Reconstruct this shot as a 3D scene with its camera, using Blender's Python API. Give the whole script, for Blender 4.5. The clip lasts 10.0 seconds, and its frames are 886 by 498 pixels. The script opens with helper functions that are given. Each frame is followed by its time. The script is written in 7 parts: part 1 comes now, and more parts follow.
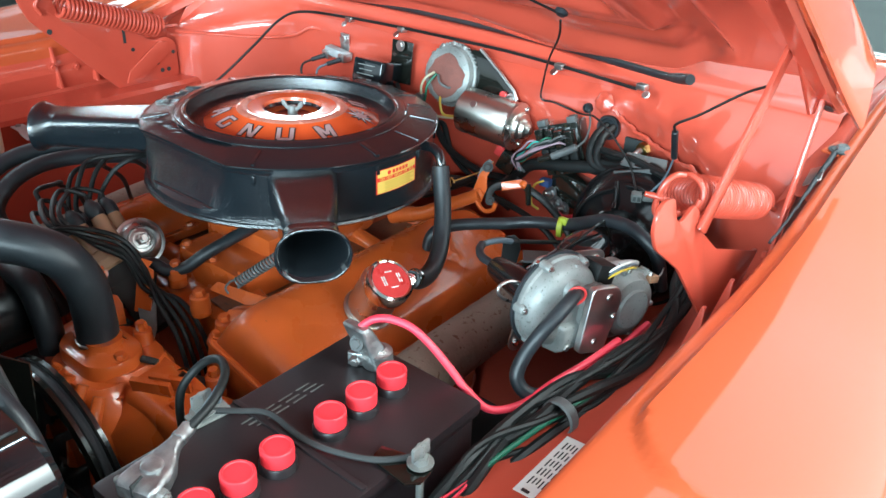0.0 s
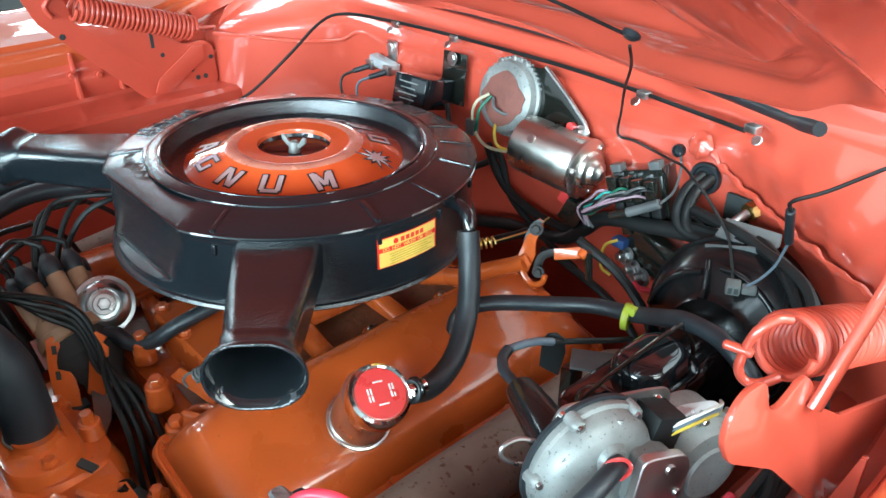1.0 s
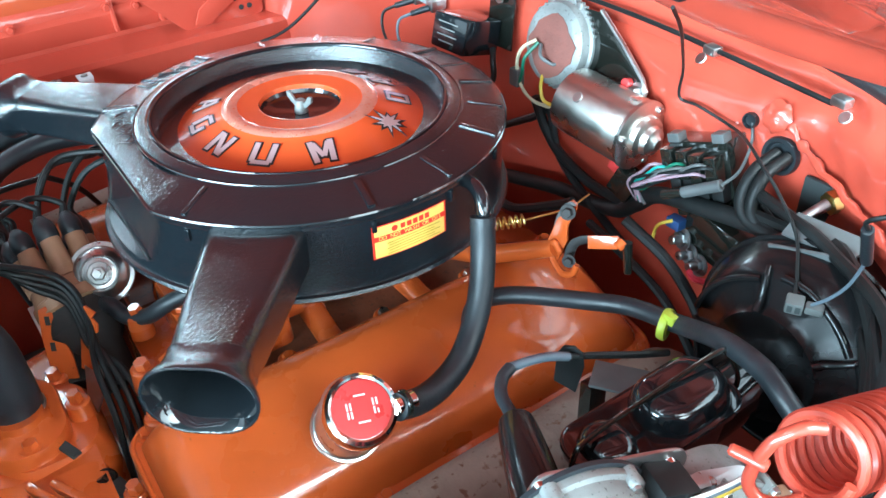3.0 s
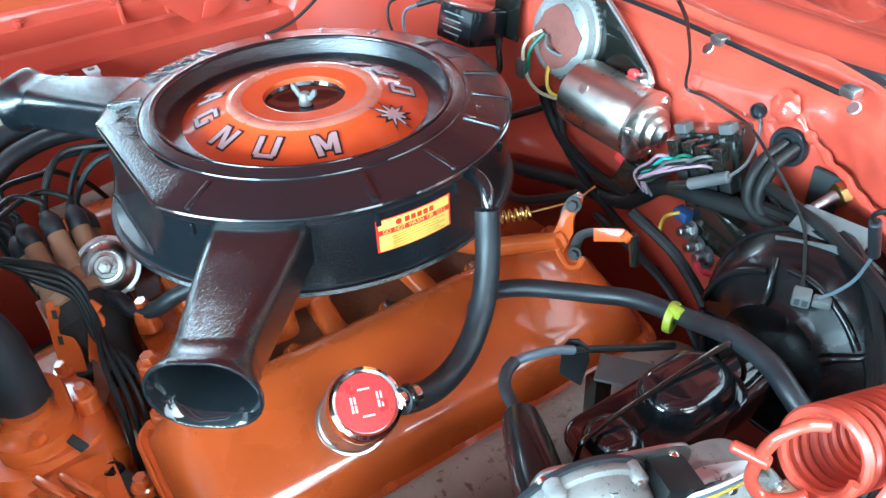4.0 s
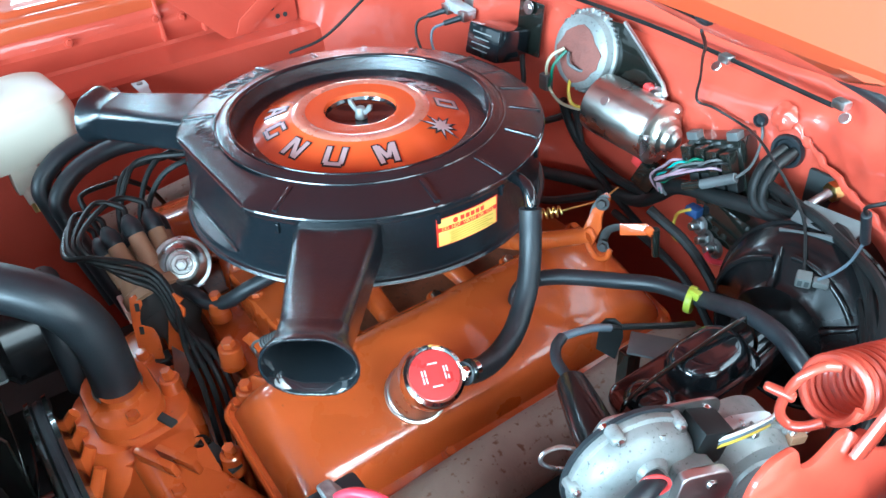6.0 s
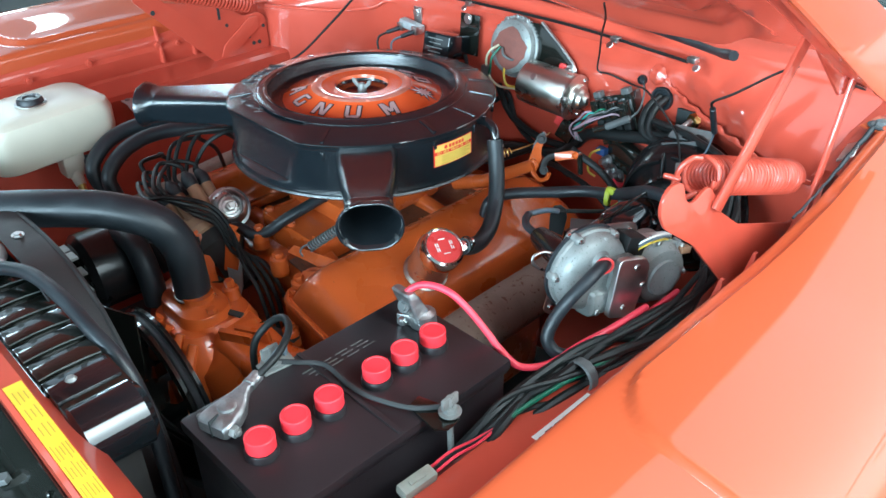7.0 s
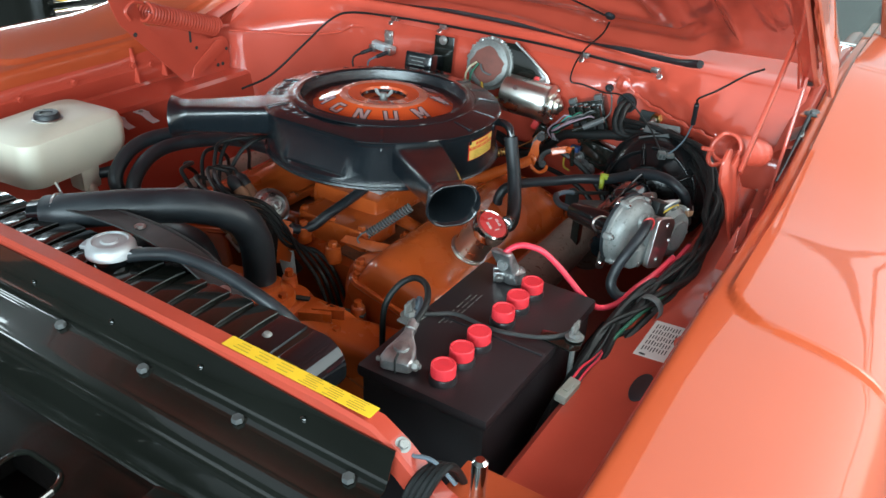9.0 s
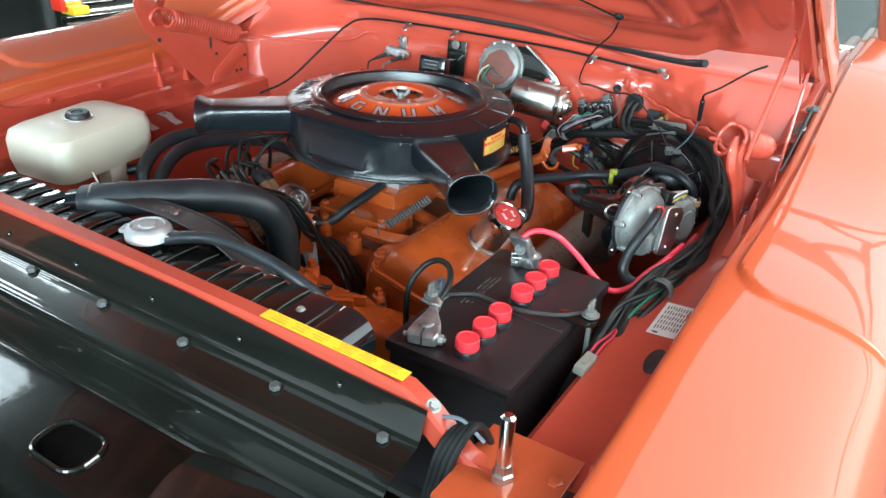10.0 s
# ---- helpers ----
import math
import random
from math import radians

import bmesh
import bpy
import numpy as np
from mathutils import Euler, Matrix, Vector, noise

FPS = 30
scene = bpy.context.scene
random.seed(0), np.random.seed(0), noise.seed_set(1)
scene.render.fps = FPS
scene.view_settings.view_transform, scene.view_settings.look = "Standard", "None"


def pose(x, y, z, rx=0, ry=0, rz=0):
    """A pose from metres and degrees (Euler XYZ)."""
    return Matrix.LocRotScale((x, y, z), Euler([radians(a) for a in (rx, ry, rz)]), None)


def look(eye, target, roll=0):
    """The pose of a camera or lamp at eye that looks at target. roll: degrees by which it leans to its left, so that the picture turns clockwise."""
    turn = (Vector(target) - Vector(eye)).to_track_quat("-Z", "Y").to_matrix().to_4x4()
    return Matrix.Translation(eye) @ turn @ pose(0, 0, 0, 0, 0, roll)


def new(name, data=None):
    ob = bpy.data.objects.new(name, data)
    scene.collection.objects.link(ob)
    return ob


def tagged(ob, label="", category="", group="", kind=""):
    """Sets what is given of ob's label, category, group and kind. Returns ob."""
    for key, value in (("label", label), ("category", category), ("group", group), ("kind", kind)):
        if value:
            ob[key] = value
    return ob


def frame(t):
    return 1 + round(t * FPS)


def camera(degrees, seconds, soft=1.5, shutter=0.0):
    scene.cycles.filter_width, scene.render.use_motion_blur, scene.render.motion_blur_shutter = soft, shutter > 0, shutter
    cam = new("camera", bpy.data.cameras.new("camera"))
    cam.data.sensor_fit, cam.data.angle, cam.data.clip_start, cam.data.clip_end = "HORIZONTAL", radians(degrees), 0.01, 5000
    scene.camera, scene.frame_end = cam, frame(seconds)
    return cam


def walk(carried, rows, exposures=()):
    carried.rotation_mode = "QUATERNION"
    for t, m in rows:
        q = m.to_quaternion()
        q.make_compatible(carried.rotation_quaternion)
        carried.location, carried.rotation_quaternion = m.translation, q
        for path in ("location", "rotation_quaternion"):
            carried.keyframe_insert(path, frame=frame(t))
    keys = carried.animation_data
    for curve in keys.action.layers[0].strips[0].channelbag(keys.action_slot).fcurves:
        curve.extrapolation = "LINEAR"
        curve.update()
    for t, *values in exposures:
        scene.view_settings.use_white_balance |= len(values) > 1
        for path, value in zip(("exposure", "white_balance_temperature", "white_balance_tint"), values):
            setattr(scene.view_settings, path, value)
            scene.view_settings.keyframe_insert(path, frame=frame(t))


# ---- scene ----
cam = camera(57.4, 10.0)
PATH = [
    (0, (0.879, -0.749, 1.36), (-0.211, 0.637, 0.415), 2.4),
    (0.5, (0.783, -0.588, 1.356), (-0.316, 0.774, 0.388), 0.4),
    (1, (0.768, -0.459, 1.34), (-0.52, 0.703, 0.344), 0.2),
    (1.5, (0.752, -0.364, 1.341), (-0.631, 0.589, 0.256), -1.4),
    (2, (0.727, -0.318, 1.34), (-0.629, 0.601, 0.193), -1.7),
    (2.5, (0.719, -0.306, 1.341), (-0.634, 0.595, 0.175), -2.2),
    (4, (0.719, -0.296, 1.342), (-0.636, 0.558, 0.145), -3.3),
    (4.5, (0.718, -0.29, 1.337), (-0.644, 0.55, 0.138), -3.8),
    (5, (0.716, -0.287, 1.338), (-0.645, 0.543, 0.13), -4.1),
    (5.5, (0.721, -0.293, 1.342), (-0.637, 0.528, 0.125), -4.4),
    (5.7, (0.732, -0.311, 1.369), (-0.621, 0.515, 0.149), -4.5),
    (6.8, (0.925, -0.725, 1.43), (-0.315, 0.44, 0.378), 0.7),
    (7, (0.977, -0.756, 1.435), (-0.254, 0.409, 0.374), -1.4),
    (7.5, (0.935, -0.927, 1.435), (-0.211, 0.346, 0.403), -1.7),
    (8, (0.84, -1.092, 1.446), (-0.091, 0.374, 0.454), 1.5),
    (8.5, (0.832, -1.134, 1.445), (-0.065, 0.365, 0.469), 2.3),
    (9, (0.825, -1.146, 1.45), (-0.069, 0.354, 0.475), 3.1),
    (9.5, (0.82, -1.165, 1.449), (-0.085, 0.349, 0.507), 3.0),
    (10, (0.838, -1.219, 1.432), (-0.07, 0.299, 0.498), 2.9),
]
walk(cam, [(t, look(eye, target, roll)) for t, eye, target, roll in PATH],
     exposures=[(0.0, 2.5, 5700, -7), (0.5, 2.35, 5750, -6), (1.5, 3.02, 5550, -9), (2.5, 3.1, 5350, -9), (5.5, 3.2, 4950, -10), (7.0, 2.45, 5350, -8), (8.0, 1.85, 5850, -4), (9.0, 1.87, 6000, -3), (10.0, 2.28, 5950, -4)])

# ---- world and light ----
world = bpy.data.worlds.new("world")
scene.world = world
world.use_nodes = True
wn = world.node_tree.nodes
sky = wn.new("ShaderNodeTexSky")
sky.sky_type, sky.sun_disc = "NISHITA", False
sky.sun_elevation, sky.sun_rotation = radians(45), radians(80)
sky.air_density, sky.dust_density, sky.ozone_density = 1.0, 4.0, 1.0
haze = wn.new("ShaderNodeHueSaturation")
haze.inputs["Saturation"].default_value = 0.25
world.node_tree.links.new(sky.outputs[0], haze.inputs["Color"])
world.node_tree.links.new(haze.outputs[0], wn["Background"].inputs[0])
wn["Background"].inputs[1].default_value = 0.082
sun = new("sun", bpy.data.lights.new("sun", "SUN"))
sun.data.energy, sun.data.angle, sun.data.color = 0.45, radians(140), (1.0, 0.98, 0.95)
sun.matrix_world = look((4.9, 0.9, 5.0), (0, 0, 0))


def area(name, m, sx, sy, watts, colour=(1, 1, 1)):
    d = bpy.data.lights.new(name, "AREA")
    d.shape, d.size, d.size_y, d.energy, d.color = "RECTANGLE", sx, sy, watts, colour
    ob = new(name, d)
    ob.matrix_world = m
    return ob


# added area lamp for sky light from the front, tuned to brighten the bay
area("front_fill", look((3.8, -6.9, 2.65), (3.8, 0, 2.3)), 9.0, 2.2, 290, (0.82, 0.92, 1.0))
# unseen lamps in the roof gaps, added to brighten reflections from the left
for k in range(5):
    area("roof_gap_fill", look((-4.3, -2.1 + 0.85 * k, 3.98), (-4.3, -2.1 + 0.85 * k, 0.0)), 1.2, 0.40, 5.0, (0.90, 0.95, 1.0))
# daylight in the openings of the far wall
for k in range(5):
    area("window_daylight", look((-5.95, -1.0 + 2.0 * k, 2.3), (0, -1.0 + 2.0 * k, 2.0)), 0.65, 0.55, 6, (0.86, 0.94, 1.0))


# ---- materials ----
def mat(name, colour, rough=0.5, metal=0.0, coat=0.0, grain=0.0, scale=60.0, vary=0.0, vscale=8.0, wear=None, spec=0.5, bump_dist=0.002, trans=0.0, grain2=0.0, scale2=40.0, coat_rough=0.04):
    m = bpy.data.materials.new(name)
    m.use_nodes = True
    nt = m.node_tree
    n, l = nt.nodes, nt.links
    b = n["Principled BSDF"]
    b.inputs["Base Color"].default_value = (*colour, 1)
    b.inputs["Roughness"].default_value = rough
    b.inputs["Metallic"].default_value = metal
    b.inputs["Coat Weight"].default_value = coat
    b.inputs["Coat Roughness"].default_value = coat_rough
    b.inputs["Specular IOR Level"].default_value = spec
    b.inputs["Transmission Weight"].default_value = trans
    tc = n.new("ShaderNodeTexCoord")
    if vary:
        big = n.new("ShaderNodeTexNoise")
        big.inputs["Scale"].default_value, big.inputs["Detail"].default_value = vscale, 5
        l.new(tc.outputs["Object"], big.inputs["Vector"])
        ramp = n.new("ShaderNodeMapRange")
        ramp.inputs[1].default_value, ramp.inputs[2].default_value = 0.3, 0.7
        ramp.inputs[3].default_value, ramp.inputs[4].default_value = 1 - vary, 1 + vary * 0.5
        l.new(big.outputs[0], ramp.inputs[0])
        mul = n.new("ShaderNodeMix")
        mul.data_type, mul.blend_type = "RGBA", "MULTIPLY"
        mul.inputs[0].default_value = 1.0
        mul.inputs[6].default_value = (*colour, 1)
        l.new(ramp.outputs[0], mul.inputs[7])
        last = mul.outputs[2]
        if wear:
            fine = n.new("ShaderNodeTexNoise")
            fine.inputs["Scale"].default_value, fine.inputs["Detail"].default_value = vscale * 9, 8
            l.new(tc.outputs["Object"], fine.inputs["Vector"])
            th = n.new("ShaderNodeMapRange")
            th.inputs[1].default_value, th.inputs[2].default_value = wear[1], wear[1] + 0.08
            l.new(fine.outputs[0], th.inputs[0])
            mx = n.new("ShaderNodeMix")
            mx.data_type = "RGBA"
            l.new(th.outputs[0], mx.inputs[0])
            l.new(last, mx.inputs[6])
            mx.inputs[7].default_value = (*wear[0], 1)
            last = mx.outputs[2]
        l.new(last, b.inputs["Base Color"])
        rr = n.new("ShaderNodeMapRange")
        rr.inputs[1].default_value, rr.inputs[2].default_value = 0.3, 0.7
        rr.inputs[3].default_value, rr.inputs[4].default_value = max(rough * 0.8, 0.02), min(rough * 1.25, 1)
        l.new(big.outputs[0], rr.inputs[0])
        l.new(rr.outputs[0], b.inputs["Roughness"])
    if grain:
        g = n.new("ShaderNodeTexNoise")
        g.inputs["Scale"].default_value, g.inputs["Detail"].default_value = scale, 4
        l.new(tc.outputs["Object"], g.inputs["Vector"])
        bp = n.new("ShaderNodeBump")
        bp.inputs["Strength"].default_value, bp.inputs["Distance"].default_value = grain, bump_dist
        l.new(g.outputs[0], bp.inputs["Height"])
        l.new(bp.outputs[0], b.inputs["Normal"])
        if grain2:
            g2 = n.new("ShaderNodeTexNoise")
            g2.inputs["Scale"].default_value, g2.inputs["Detail"].default_value, g2.inputs["Distortion"].default_value = scale2, 3, 1.5
            l.new(tc.outputs["Object"], g2.inputs["Vector"])
            b2 = n.new("ShaderNodeBump")
            b2.inputs["Strength"].default_value, b2.inputs["Distance"].default_value = grain2, 0.004
            l.new(g2.outputs[0], b2.inputs["Height"])
            l.new(b2.outputs[0], bp.inputs["Normal"])
        if coat:
            l.new(bp.outputs[0], b.inputs["Coat Normal"])
    return m


PAINT = mat("red_orange_paint", (0.47, 0.082, 0.028), 0.38, coat=1.0, spec=0.2, vary=0.06, vscale=3, grain=0.03, scale=35, coat_rough=0.02)
PAINT_BAY = mat("bay_paint", (0.49, 0.070, 0.041), 0.36, coat=1.0, spec=0.3, vary=0.12, vscale=7, grain=0.12, scale=45)
ORANGE = mat("engine_enamel", (0.50, 0.094, 0.017), 0.28, coat=0.8, spec=0.3, vary=0.14, vscale=9, grain=0.14, scale=160, bump_dist=0.0008, grain2=0.05, scale2=26, coat_rough=0.03, wear=((0.20, 0.055, 0.02), 0.70))
LIDORANGE = mat("lid_enamel", (0.74, 0.11, 0.025), 0.22, coat=1.0, vary=0.04, vscale=12)
BLACK = mat("black_gloss", (0.008, 0.010, 0.012), 0.10, coat=0.6, vary=0.2, vscale=10, grain=0.05, scale=90)
WRINKLE = mat("black_wrinkle_enamel", (0.009, 0.012, 0.015), 0.12, coat=0.7, vary=0.15, vscale=12, grain=0.9, scale=470, bump_dist=0.0006, grain2=0.04, scale2=70, coat_rough=0.02)
BLACKPANEL = mat("black_panel_paint", (0.009, 0.010, 0.008), 0.20, coat=1.0, spec=0.25, vary=0.25, vscale=5, grain=0.05, scale=40)
BATTERY = mat("battery_plastic", (0.020, 0.016, 0.018), 0.36, vary=0.25, vscale=14, grain=0.15, scale=300, bump_dist=0.0006)
RUBBER = mat("rubber", (0.018, 0.022, 0.026), 0.42, vary=0.3, vscale=25, grain=0.35, scale=350, bump_dist=0.0006)
CABLE = mat("cable_sheath", (0.011, 0.012, 0.012), 0.46, vary=0.3, vscale=30, spec=0.28)
SPRING = mat("spring_enamel", (0.50, 0.070, 0.040), 0.42, coat=0.25, spec=0.35, vary=0.12, vscale=30, coat_rough=0.15)
DARK = mat("dark_grime", (0.022, 0.02, 0.019), 0.75, vary=0.4, vscale=12, grain=0.5, scale=60)
SATIN = mat("satin_metal", (0.68, 0.67, 0.62), 0.29, 1.0, vary=0.08, vscale=30, grain=0.03, scale=200, bump_dist=0.0003)
SHROUD = mat("charcoal_plastic", (0.030, 0.032, 0.033), 0.58, vary=0.2, vscale=20, grain=0.2, scale=200, bump_dist=0.0005)
SATINBLACK = mat("satin_black_steel", (0.008, 0.008, 0.0085), 0.24, coat=0.15, spec=0.3, vary=0.25, vscale=14, grain=0.12, scale=120, bump_dist=0.0006)
FACEPLATE = mat("bright_face_plate", (0.72, 0.71, 0.70), 0.34, 1.0, vary=0.12, vscale=30, grain=0.1, scale=200, bump_dist=0.0004)
CHROME = mat("chrome", (0.82, 0.81, 0.78), 0.10, 1.0, vary=0.08, vscale=20)
STEEL = mat("zinc_steel", (0.55, 0.55, 0.54), 0.32, 1.0, vary=0.25, vscale=40, grain=0.2, scale=300, bump_dist=0.0004)
LEAD = mat("lead_terminal", (0.40, 0.41, 0.41), 0.42, 0.9, vary=0.4, vscale=60, grain=0.8, scale=160)
ALU = mat("cast_aluminium", (0.50, 0.52, 0.53), 0.48, 0.55, vary=0.22, vscale=35, grain=0.5, scale=220, bump_dist=0.0006)
PLUGGREY = mat("grey_plastic", (0.10, 0.105, 0.10), 0.45, vary=0.12, vscale=40)
CASTGREY = mat("dull_cast_alloy", (0.265, 0.275, 0.265), 0.46, 0.25, vary=0.28, vscale=40, grain=0.5, scale=240, bump_dist=0.0006, wear=((0.10, 0.10, 0.095), 0.62))
GREY = mat("grey_paint", (0.10, 0.105, 0.105), 0.42, vary=0.25, vscale=30)
RUST = mat("rusty_iron", (0.30, 0.235, 0.19), 0.8, vary=0.30, vscale=14, grain=0.6, scale=140, wear=((0.16, 0.085, 0.05), 0.60))
WHITEPL = mat("milky_plastic", (0.68, 0.64, 0.52), 0.42, vary=0.08, vscale=8, grain=0.06, scale=80)
# pale tone paints the lid crest's highlight, broken by orange mottling
CRESTGLINT = mat("lid_crest_highlight", (0.80, 0.36, 0.25), 0.24, 0.35, coat=0.8, vary=0.25, vscale=30, wear=((0.76, 0.12, 0.03), 0.60))
REDCAP = mat("red_plastic", (0.70, 0.030, 0.045), 0.5, vary=0.12, vscale=40, grain=0.2, scale=400, bump_dist=0.0004)
REDENAMEL = mat("red_enamel", (0.62, 0.05, 0.05), 0.3, coat=0.6, vary=0.06, vscale=30)
YELLOW = mat("yellow_sticker", (0.85, 0.55, 0.03), 0.42, vary=0.05, vscale=20)
REDINK = mat("red_ink", (0.70, 0.03, 0.015), 0.42)
BLACKINK = mat("black_ink", (0.015, 0.014, 0.013), 0.45)
FADED = mat("faded_print", (0.50, 0.33, 0.03), 0.45)
PAPER = mat("white_sticker", (0.72, 0.71, 0.67), 0.5, vary=0.06, vscale=40)
OLDWHITE = mat("aged_white_plastic", (0.27, 0.27, 0.23), 0.5, vary=0.2, vscale=60)
SILVER = mat("silver_ink", (0.56, 0.42, 0.42), 0.36, 0.2)
BROWN = mat("tan_boot", (0.33, 0.185, 0.105), 0.45, vary=0.15, vscale=30)
PINK = mat("red_cable", (0.70, 0.04, 0.075), 0.4, vary=0.1, vscale=30)
LIME = mat("lime_clip", (0.40, 0.46, 0.04), 0.4, vary=0.2, vscale=60)
STICKER = mat("pale_yellow_sticker", (0.86, 0.60, 0.13), 0.4, vary=0.06, vscale=60)
SEALER = mat("brown_sealer", (0.20, 0.072, 0.055), 0.7, vary=0.25, vscale=40, grain=0.6, scale=200)
BLUE = mat("blue_grey_wire", (0.11, 0.14, 0.17), 0.45)
GREEN = mat("green_wire", (0.012, 0.11, 0.06), 0.45)
TEAL = mat("teal_wire", (0.05, 0.28, 0.24), 0.45)
TAN = mat("cream_wire", (0.46, 0.41, 0.28), 0.45)
MAUVE = mat("mauve_wire", (0.30, 0.20, 0.24), 0.45)
YWIRE = mat("yellow_wire", (0.6, 0.42, 0.05), 0.45)
GOLD = mat("brass", (0.72, 0.52, 0.18), 0.3, 1.0)
CONCRETE = mat("concrete_floor", (0.045, 0.046, 0.045), 0.5, vary=0.3, vscale=1.5, grain=0.2, scale=30)
DARKWALL = mat("dark_wall", (0.035, 0.038, 0.037), 0.7, vary=0.2, vscale=1.0)
CEIL = mat("ceiling_paint", (0.16, 0.17, 0.165), 0.85, vary=0.08, vscale=1.0)
VALLEYBROWN = mat("mottled_brown_enamel", (0.16, 0.055, 0.025), 0.5, vary=0.4, vscale=18, grain=0.5, scale=120, wear=((0.07, 0.03, 0.018), 0.58))
GLASS = mat("tinted_glass", (0.55, 0.66, 0.62), 0.03, trans=1.0)
INTERIOR = mat("dark_interior", (0.03, 0.035, 0.035), 0.8, vary=0.3, vscale=6)


# ---- mesh helpers ----
def merge(*bms):
    out = bmesh.new()
    for b in bms:
        me = bpy.data.meshes.new("tmp")
        b.to_mesh(me)
        b.free()
        out.from_mesh(me)
        bpy.data.meshes.remove(me)
    return out


def origin_of(ob):
    v = Vector((0, 0, 0))
    while ob:
        v += ob.location
        ob = ob.parent
    return v


def thing(name, at, label, category, group="", kind=""):
    ob = new(name)
    ob.location, ob.empty_display_size = at, 0.05
    return tagged(ob, label, category, group, kind)


def part(name, bm, material, parent=None, label="", sharp=38):
    """One mesh object from a bmesh in world metres."""
    if parent:
        bmesh.ops.translate(bm, verts=bm.verts, vec=-origin_of(parent))
    bmesh.ops.recalc_face_normals(bm, faces=bm.faces)
    lim = radians(sharp)
    for f in bm.faces:
        f.smooth = True
    for e in bm.edges:
        if len(e.link_faces) == 2 and e.calc_face_angle(0) > lim:
            e.smooth = False
    me = bpy.data.meshes.new(name)
    bm.to_mesh(me)
    bm.free()
    me.materials.append(material)
    ob = new(name, me)
    ob.parent = parent
    if label:
        ob["label"] = label
    return ob


def solid(name, bm, material, label, category, kind="", group="", sharp=38):
    """A top-level thing of one mesh."""
    return tagged(part(name, bm, material, None, label, sharp), label, category, group, kind)


def axes_at(o, z, x=(1, 0, 0)):
    """A frame at o with its z axis along z and x near x."""
    z = Vector(z).normalized()
    x = Vector(x)
    x = (x - z * x.dot(z))
    if x.length < 1e-4:
        x = z.orthogonal()
    x.normalize()
    y = z.cross(x)
    m = Matrix((x, y, z)).transposed().to_4x4()
    m.translation = Vector(o)
    return m


def bevelled(bm, w, seg=2):
    if w > 0:
        es = [e for e in bm.edges if len(e.link_faces) == 2 and e.calc_face_angle(0) > radians(30)]
        bmesh.ops.bevel(bm, geom=es, offset=w, segments=seg, affect="EDGES", clamp_overlap=True, profile=0.6)
    return bm


def box(c, s, bev=0.0, m=None, seg=2):
    bm = bmesh.new()
    bmesh.ops.create_cube(bm, size=1)
    bmesh.ops.scale(bm, verts=bm.verts, vec=s)
    bevelled(bm, bev, seg)
    bm.transform((m if m else Matrix()) @ Matrix.Translation(c))
    return bm


def lathe(profile, m=None, n=40, a0=0.0, a1=360.0):
    """Turned body: rows of radius, height."""
    bm = bmesh.new()
    full = abs(a1 - a0) >= 360
    k = n if full else n + 1
    rings = []
    for r, z in profile:
        if r < 1e-6:
            rings.append([bm.verts.new((0, 0, z))])
        else:
            rings.append([bm.verts.new((r * math.cos(radians(a0 + (a1 - a0) * i / n)), r * math.sin(radians(a0 + (a1 - a0) * i / n)), z)) for i in range(k)])
    for a, b in zip(rings, rings[1:]):
        for i in range(n):
            j = (i + 1) % k
            if len(a) == 1 and len(b) > 1:
                bm.faces.new((a[0], b[i], b[j]))
            elif len(b) == 1 and len(a) > 1:
                bm.faces.new((a[i], a[j], b[0]))
            elif len(a) > 1:
                bm.faces.new((a[i], a[j], b[j], b[i]))
    if m:
        bm.transform(m)
    return bm


def rod(p0, p1, r0, r1=None, n=20, bev=0.0):
    p0, p1 = Vector(p0), Vector(p1)
    r1 = r0 if r1 is None else r1
    h = (p1 - p0).length
    b = min(bev, h * 0.4, r0 * 0.5, r1 * 0.5)
    prof = [(0, 0), (r0 - b, 0), (r0, b), (r1, h - b), (r1 - b, h), (0, h)] if b else [(0, 0), (r0, 0), (r1, h), (0, h)]
    return lathe(prof, axes_at(p0, p1 - p0), n)


def spline(pts, sub=8):
    """A smooth line through the points."""
    p = [Vector(q) for q in pts]
    if len(p) < 3:
        return p
    p = [2 * p[0] - p[1]] + p + [2 * p[-1] - p[-2]]
    out = []
    for a, b, c, d in zip(p, p[1:], p[2:], p[3:]):
        for i in range(sub):
            t = i / sub
            out.append(0.5 * (2 * b + (c - a) * t + (2 * a - 5 * b + 4 * c - d) * t * t + (3 * b - a - 3 * c + d) * t ** 3))
    out.append(p[-2])
    return out


def sweep(line, radius, n=10, flat=1.0, caps=True):
    """A tube along a line; radius a number or a function of 0..1; flat squeezes its second axis."""
    bm = bmesh.new()
    m = len(line)
    tang = [(line[min(i + 1, m - 1)] - line[max(i - 1, 0)]).normalized() for i in range(m)]
    u = tang[0].orthogonal().normalized()
    rings = []
    for i, (p, t) in enumerate(zip(line, tang)):
        u = (u - t * u.dot(t)).normalized()
        v = t.cross(u)
        r = radius(i / (m - 1)) if callable(radius) else radius
        rings.append([bm.verts.new(p + r * (u * math.cos(2 * math.pi * k / n) + v * flat * math.sin(2 * math.pi * k / n))) for k in range(n)])
    for a, b in zip(rings, rings[1:]):
        for k in range(n):
            bm.faces.new((a[k], a[(k + 1) % n], b[(k + 1) % n], b[k]))
    if caps:
        bm.faces.new(rings[0][::-1])
        bm.faces.new(rings[-1])
    return bm


